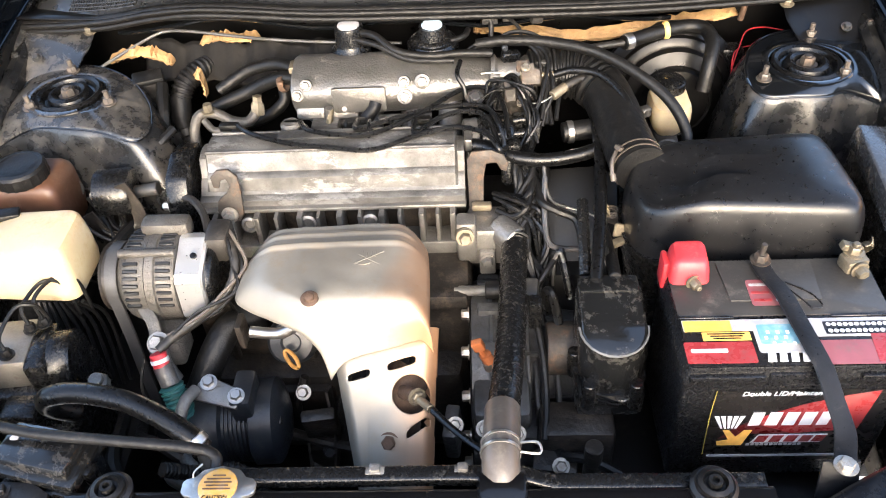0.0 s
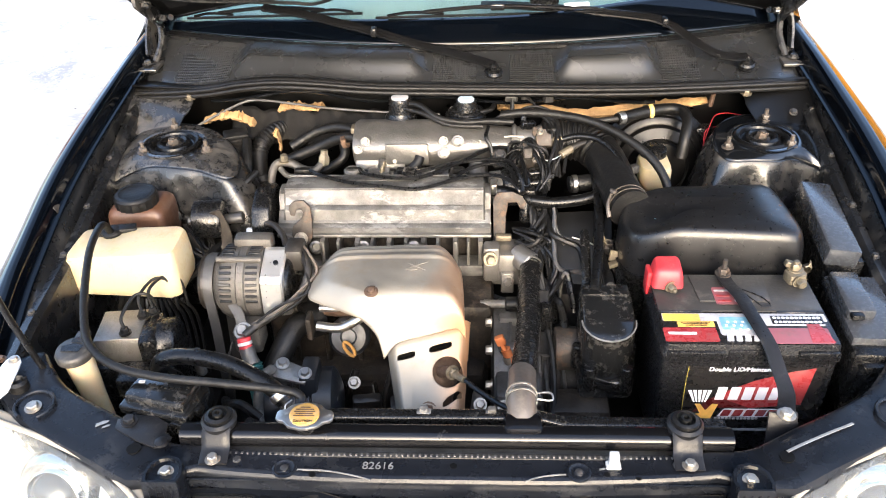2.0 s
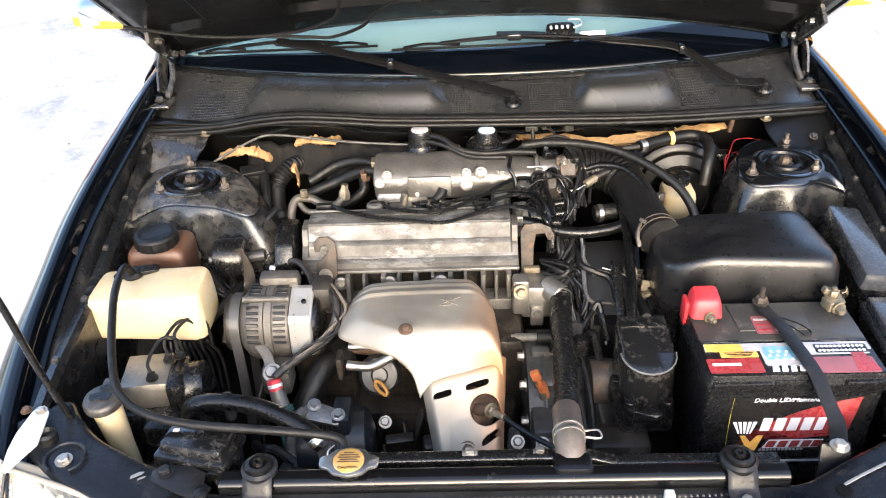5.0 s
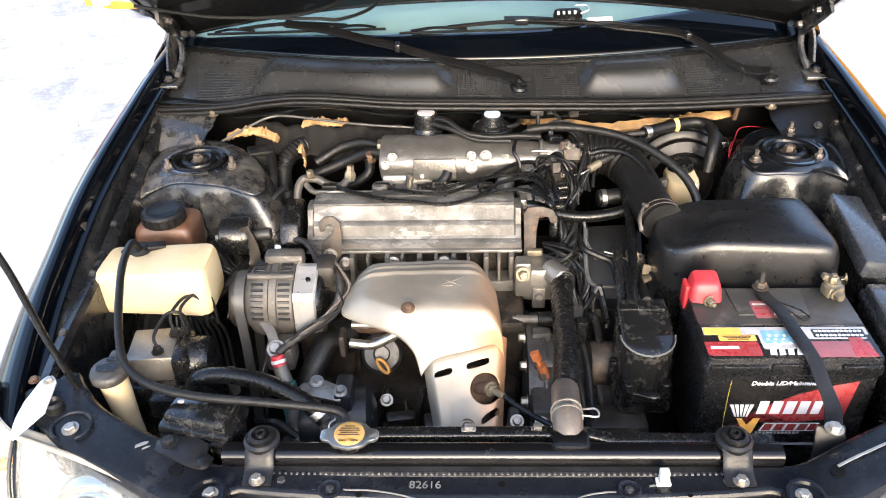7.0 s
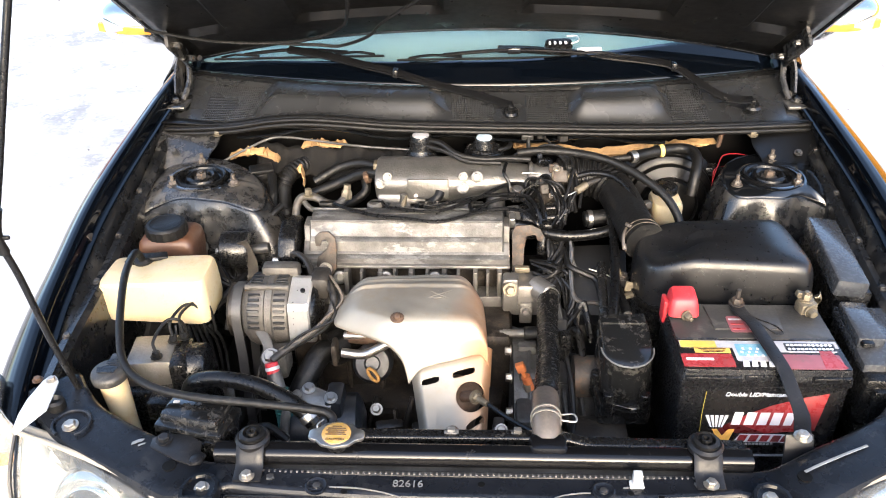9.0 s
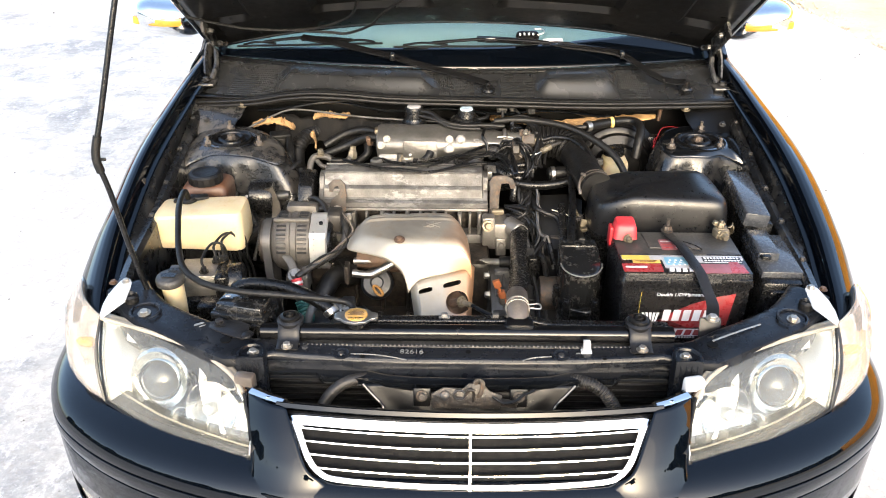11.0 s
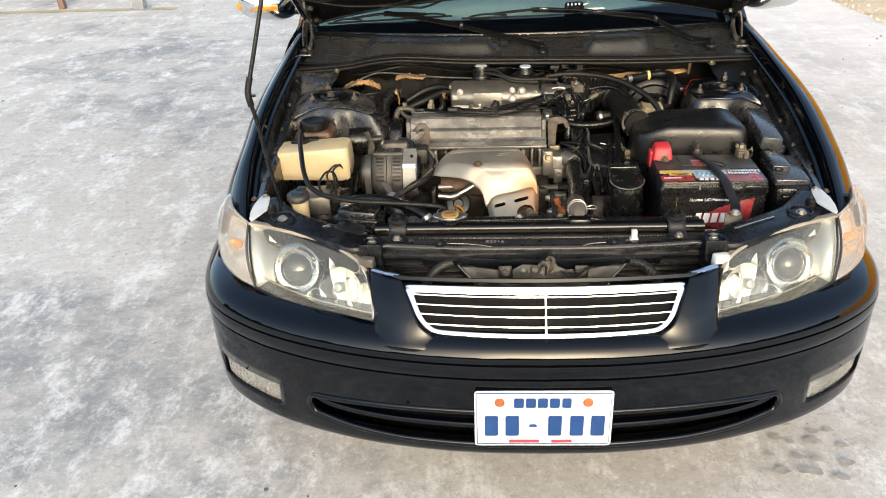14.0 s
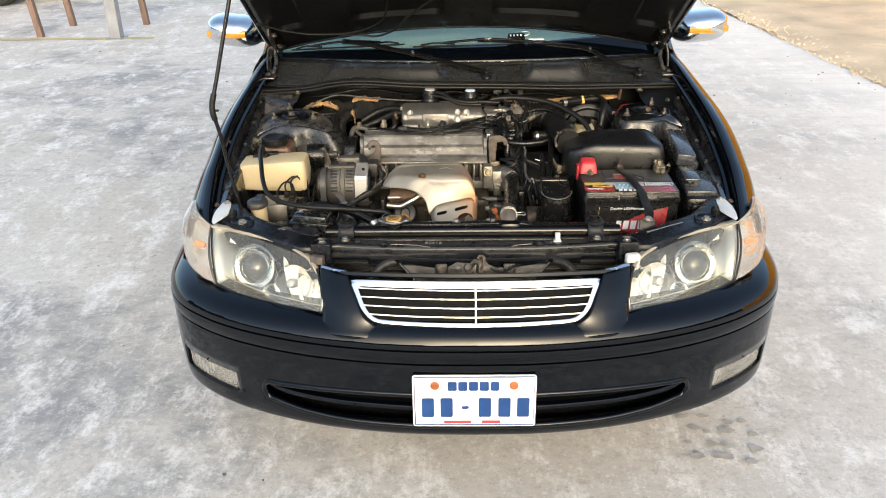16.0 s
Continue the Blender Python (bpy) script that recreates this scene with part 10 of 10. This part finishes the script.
part("hose", bm, "rub", vh)
bm = B()
lathe(bm, (0.387, 1.083, 0.811), (1, 0.1, 0.1), [(0.012, -0.005), (0.0145, -0.003), (0.0145, 0.003), (0.012, 0.005)], 24)
part("valve_collar", bm, "yellow", vh, "yellow one-way valve collar")
bm = B()
cyl(bm, (0.316, 1.050, 0.810), (0.328, 1.056, 0.810), 0.0135)
part("clamp", bm, "steel", vh)
bm = B()
tube(bm, [(0.20, 1.035, 0.800), (0.26, 1.040, 0.808), (0.316, 1.050, 0.810)], 0.006, 10, 5)
part("tail", bm, "rubdust", vh)
vh = thing("vacuum_hose", (-0.05, 1.03, 0.8), "thin black vacuum hoses between the valves", "hose", "bulkhead hoses")
bm = B()
tube(bm, [(-0.115, 1.04, 0.852), (-0.085, 1.025, 0.852), (-0.05, 1.000, 0.838), (0.0, 0.992, 0.832), (0.05, 0.996, 0.832), (0.10, 1.000, 0.828)], 0.0062, 10, 8)
tube(bm, [(-0.118, 1.03, 0.845), (-0.08, 1.012, 0.842), (-0.03, 0.990, 0.828), (0.04, 0.985, 0.826)], 0.005, 10, 8)
tube(bm, [(-0.022, 1.05, 0.83), (0.0, 1.035, 0.832), (0.03, 1.036, 0.832), (0.055, 1.05, 0.832), (0.062, 1.075, 0.83)], 0.005, 10, 8)
part("hose", bm, "rub", vh)

# bulkhead insulation and wiring
bi = thing("bulkhead_insulation", (0.2, 1.12, 0.75), "torn tan foam insulation along the bulkhead", "insulation")
random.seed(3)


def foam(pts, wide):
    b = B()
    L = spline(pts, 8)
    rows = []
    for i, p in enumerate(L):
        w = wide * (0.75 + 0.5 * noise.noise(Vector((i * 0.35, 1.7, wide * 40)))) * (0.35 if i in (0, len(L) - 1) else 1) * (1 + 0.35 * random.uniform(-1, 1))
        d = random.uniform(-0.004, 0.004)
        rows.append([p + Vector((0, 0.008, -w * 1.2)), p + Vector((0, -0.010 + d, -w * 0.6)), p + Vector((d, -0.014, 0)), p + Vector((0, -0.006 - d, w * 0.8)), p + Vector((0, 0.008, w + 0.6 * d))])
    loft(b, rows)
    return part("foam_strip", b, "foam", bi)


foam([(0.07, 1.140, 0.797), (0.103, 1.135, 0.800), (0.217, 1.100, 0.800), (0.325, 1.104, 0.801), (0.414, 1.133, 0.802), (0.518, 1.155, 0.802)], 0.010)
foam([(-0.560, 1.10, 0.788), (-0.53, 1.098, 0.797), (-0.50, 1.095, 0.803), (-0.47, 1.09, 0.797), (-0.445, 1.085, 0.787)], 0.010)
foam([(-0.40, 1.12, 0.806), (-0.37, 1.12, 0.812), (-0.335, 1.12, 0.808), (-0.30, 1.125, 0.802)], 0.009)
foam([(-0.395, 1.045, 0.79), (-0.385, 1.04, 0.77), (-0.385, 1.035, 0.750)], 0.010)
bw = thing("heater_hoses", (-0.38, 1.05, 0.7), "black heater hoses and pipes beside the bulkhead", "hose")
bm = B()
tube(bm, [(-0.390, 1.095, 0.770), (-0.405, 1.075, 0.772), (-0.424, 1.052, 0.762), (-0.434, 1.036, 0.744)], 0.0165, 14, 8, ribs=(0.008, 0.0028))
tube(bm, [(-0.434, 1.038, 0.746), (-0.430, 1.01, 0.715), (-0.415, 0.985, 0.69), (-0.39, 0.95, 0.66)], 0.018, 14, 8)
lathe(bm, (-0.424, 0.999, 0.706), (0.3, -0.55, -0.75), [(0.019, 0), (0.021, 0.002), (0.021, 0.014), (0.019, 0.016)], 20)
part("ribbed_hose", bm, "rub", bw)
bm = B()
rbox(bm, (-0.478, 1.04, 0.755), (0.046, 0.034, 0.060), 0.006, (10, 0, 20))
rbox(bm, (-0.474, 1.028, 0.790), (0.050, 0.030, 0.012), 0.004, (10, 0, 20))
part("valve_box", bm, "bayd", bw)
bm = B()
rbox(bm, (-0.488, 1.017, 0.765), (0.005, 0.004, 0.050), 0.001, (10, 0, 20))
part("torn_foam", bm, "foam", bw)
for pts, r, m in ((((-0.37, 1.01, 0.738), (-0.30, 1.02, 0.765), (-0.25, 1.01, 0.79), (-0.215, 1.00, 0.795)), 0.011, "rub"),
                  (((-0.36, 1.03, 0.76), (-0.31, 1.045, 0.785), (-0.26, 1.04, 0.80), (-0.215, 1.02, 0.80)), 0.010, "rub"),
                  (((-0.34, 1.0, 0.71), (-0.29, 1.0, 0.72), (-0.25, 1.01, 0.745), (-0.25, 1.03, 0.77)), 0.010, "rub"),
                  (((-0.385, 0.92, 0.68), (-0.388, 0.945, 0.735), (-0.378, 0.965, 0.755), (-0.35, 0.963, 0.757), (-0.325, 0.955, 0.748), (-0.300, 0.955, 0.745), (-0.285, 0.968, 0.755)), 0.0085, "alud"),
                  (((-0.372, 0.958, 0.748), (-0.355, 0.945, 0.738), (-0.332, 0.943, 0.738), (-0.318, 0.952, 0.742)), 0.006, "alud")):
    bm = B()
    tube(bm, pts, r, 12, 8)
    part("hose" if m == "rub" else "metal_pipe", bm, m, bw)
bm = B()
lathe(bm, (-0.284, 0.968, 0.75), (0.1, 0.2, 1), [(0.010, 0), (0.012, 0.002), (0.012, 0.016), (0.008, 0.022), (0.008, 0.032)], 6)
part("union", bm, "brass", bw)
nut("union", (-0.362, 0.963, 0.762), (0, 0, 1), 0.008, 0.012, "brass", bw)
bm = B()
rbox(bm, (-0.222, 1.012, 0.803), (0.012, 0.026, 0.026), 0.003)
part("hose_clip", bm, "brass", bw)
bm = B()
lathe(bm, (-0.246, 1.0, 0.785), (0.9, -0.1, 0.3), [(0.0125, 0), (0.0135, 0.001), (0.0135, 0.009), (0.0125, 0.010)], 18, closed=False)
rbox(bm, (-0.242, 0.988, 0.794), (0.010, 0.010, 0.008), 0.002)
part("hose_clip", bm, "rust", bw)
# wires on the offside
wr = thing("warning_wire", (0.55, 1.08, 0.75), "thin red wires with a red connector beside the turret", "wiring")
for pts in (((0.500, 1.05, 0.715), (0.498, 1.055, 0.750), (0.515, 1.09, 0.775), (0.535, 1.13, 0.778), (0.565, 1.145, 0.776), (0.60, 1.14, 0.772)),
            ((0.507, 1.06, 0.72), (0.497, 1.05, 0.745), (0.503, 1.075, 0.768), (0.525, 1.10, 0.765), (0.555, 1.11, 0.762))):
    bm = B()
    tube(bm, pts, 0.0012, 6, 8)
    part("wire", bm, "red", wr)
bm = B()
rbox(bm, (0.548, 1.095, 0.770), (0.024, 0.014, 0.016), 0.004, (0, -30, 20))
part("connector", bm, "red", wr, "red plastic connector")
bm = B()
cyl(bm, (0.520, 1.13, 0.80), (0.523, 1.125, 0.840), 0.005)
part("stud", bm, "rust", wr)
bm = B()
rbox(bm, (0.505, 1.10, 0.745), (0.04, 0.03, 0.05), 0.008)
part("holder", bm, "plast", wr)
cn = thing("wiring_connector", (0.10, 1.10, 0.83), "grey plastic wiring connectors clipped by the bulkhead", "connector")
bm = B()
rbox(bm, (0.098, 1.085, 0.842), (0.026, 0.016, 0.012), 0.002)
rbox(bm, (0.128, 1.088, 0.845), (0.018, 0.016, 0.014), 0.002)
part("shell", bm, "grey", cn)
bm = B()
tube(bm, [(0.10, 1.08, 0.84), (0.10, 1.07, 0.825), (0.098, 1.06, 0.81)], 0.0045, 8, 5)
part("lead", bm, "rub", cn)
bm = B()
tube(bm, [(0.13, 1.08, 0.845), (0.145, 1.065, 0.835), (0.15, 1.05, 0.815)], 0.003, 8, 5)
part("lead", bm, "rub", cn)


# ---- wipers ----
def wiper(pivot, arm, blade, label):
    w = thing("windscreen_wiper", pivot, label, "wiper", "windscreen wipers")
    b = B()
    lathe(b, Vector(pivot) + Vector((0, 0, -0.012)), (0, -0.3, 1), [(0.017, 0), (0.018, 0.010), (0.014, 0.014)], 20)
    hexnut(b, Vector(pivot) + Vector((0, -0.003, 0.002)), (0, -0.3, 1), 0.008, 0.010, 0.004)
    part("pivot", b, "plast", w)
    b = B()
    n = len(arm)
    tube(b, arm, 0.01, 10, 8, flat=(0.021, 0.007, (0, -0.45, 0.9)))
    a = part("arm", b, "wiperm", w)
    b = B()
    rbox(b, arm[len(arm) // 2], (0.012, 0.024, 0.018), 0.003)
    part("knuckle", b, "plast", a)
    b = B()
    p, q = Vector(blade[0]), Vector(blade[1])
    tube(b, [p.lerp(q, k / 10) for k in range(11)], 0.01, 8, 2, flat=(0.004, 0.006, (0, -0.5, 0.86)))
    bl = part("blade", b, "rub", w, "dusty rubber blade")
    b = B()
    up_ = Vector((0, -0.010, 0.013))
    tube(b, [p.lerp(q, k) + up_ * h for k, h in ((0.05, 0.4), (0.15, 1.0), (0.28, 0.5))], 0.003, 8, 5)
    tube(b, [p.lerp(q, k) + up_ * h for k, h in ((0.72, 0.5), (0.85, 1.0), (0.95, 0.4))], 0.003, 8, 5)
    tube(b, [p.lerp(q, k) + up_ * h for k, h in ((0.2, 1.0), (0.35, 1.6), (0.5, 1.9), (0.65, 1.6), (0.8, 1.0))], 0.0042, 8, 5)
    rbox(b, p.lerp(q, 0.5) + up_ * 1.7, (0.03, 0.014, 0.014), 0.003)
    part("blade_frame", b, "wiperm", bl)


def on_glass(x, d, lift=0.0):
    """A point on the windscreen, d metres up the slope from its foot."""
    v = d / 0.915
    return Vector(glass((x / (0.69 * (1 - 0.14 * v)) + 1) / 2, v)) + Vector((0, -0.45, 0.88)) * lift


wiper((0.062, 1.112, 0.892), [(0.062, 1.112, 0.902), (0.018, 1.129, 0.910), (-0.05, 1.143, 0.924), (-0.122, 1.160, 0.938), (-0.19, 1.180, 0.952), (-0.266, 1.203, 0.963), (-0.35, 1.230, 0.975), (-0.440, 1.262, 0.980)],
      (on_glass(-0.635, 0.030, 0.012), on_glass(-0.22, 0.070, 0.012)), "black wiper arm parked across the windscreen, blade dusty")
wiper((0.590, 1.165, 0.884), [(0.590, 1.165, 0.894), (0.555, 1.155, 0.898), (0.523, 1.158, 0.904), (0.488, 1.180, 0.918), (0.457, 1.208, 0.934), (0.425, 1.232, 0.948), (0.38, 1.245, 0.955), (0.26, 1.256, 0.966), (0.157, 1.262, 0.973), (0.09, 1.262, 0.978), (0.035, 1.258, 0.980)],
      (on_glass(-0.19, 0.060, 0.012), on_glass(0.33, 0.062, 0.012)), "black cranked wiper arm parked across the windscreen")

# keys and paper on the glass
ky = thing("key_fob", on_glass(0.18, 0.10), "black car key fob with a white tag on the windscreen", "key fob")
sl = (Vector(glass(0.63, 0.2)) - Vector(glass(0.63, 0.1))).normalized()
o = on_glass(0.170, 0.098, 0.004)
bm = B()
prism(bm, rrect(0, 0, 0.062, 0.034, 0.012, 5), o, (1, 0.1, 0), sl, 0.012, 0.003)
kb = part("fob", bm, "plast", ky)
bm = B()
for i in range(4):
    prism(bm, rrect(-0.02 + 0.012 * i, 0.0, 0.005, 0.008, 0.001, 3), o + Vector((0, -0.006, 0.0125)), (1, 0.1, 0), sl, 0.001)
part("button_mark", bm, "labelw", kb)
bm = B()
tube(bm, [o + Vector((0.028, -0.004, 0.01)), o + Vector((0.045, 0.0, 0.016)), o + Vector((0.042, 0.02, 0.02)), o + Vector((0.02, 0.02, 0.02))], 0.0016, 6, 6)
part("key_ring", bm, "steel", ky)
bm = B()
prism(bm, rrect(0.07, -0.012, 0.055, 0.016, 0.003, 3), o, (1, 0.1, 0), sl, 0.003, 0.001)
part("tag", bm, "labelw", ky, "white tag")

# front wheels and underside
for sg, wy in ((-1, 0.92), (1, 0.92), (-1, 3.60), (1, 3.60)):
    bm = B()
    lathe(bm, (sg * (0.64 if wy > 2 else 0.635), wy, 0.31), (sg, 0, 0), [(0.18, 0), (0.28, 0.0), (0.31, 0.03), (0.31, 0.16), (0.28, 0.19), (0.18, 0.19)], 40)
    wh = part("tyre", bm, "tyre", car)
    bm = B()
    lathe(bm, (sg * (0.64 if wy > 2 else 0.635), wy, 0.31), (sg, 0, 0), [(0.03, 0.15), (0.08, 0.17), (0.16, 0.15), (0.19, 0.18), (0.19, 0.02)], 32, closed=False)
    part("rim", bm, "silver", wh, thick=0.004)
bm = B()
grid(bm, lambda u, v: ((2 * u - 1) * 0.60, 0.24 + 1.0 * v, 0.24 + 0.02 * math.sin(9 * v)), 6, 10)
part("undertray", bm, "bayd", car, thick=0.004)
for x, y, z, sx, sy, sz in ((-0.50, 0.72, 0.40, 0.10, 0.95, 0.12), (0.50, 0.72, 0.40, 0.10, 0.95, 0.12), (0, 0.24, 0.30, 0.9, 0.06, 0.10)):
    bm = B()
    rbox(bm, (x, y, z), (sx, sy, sz), 0.02)
    part("chassis_rail", bm, "bayd", car)
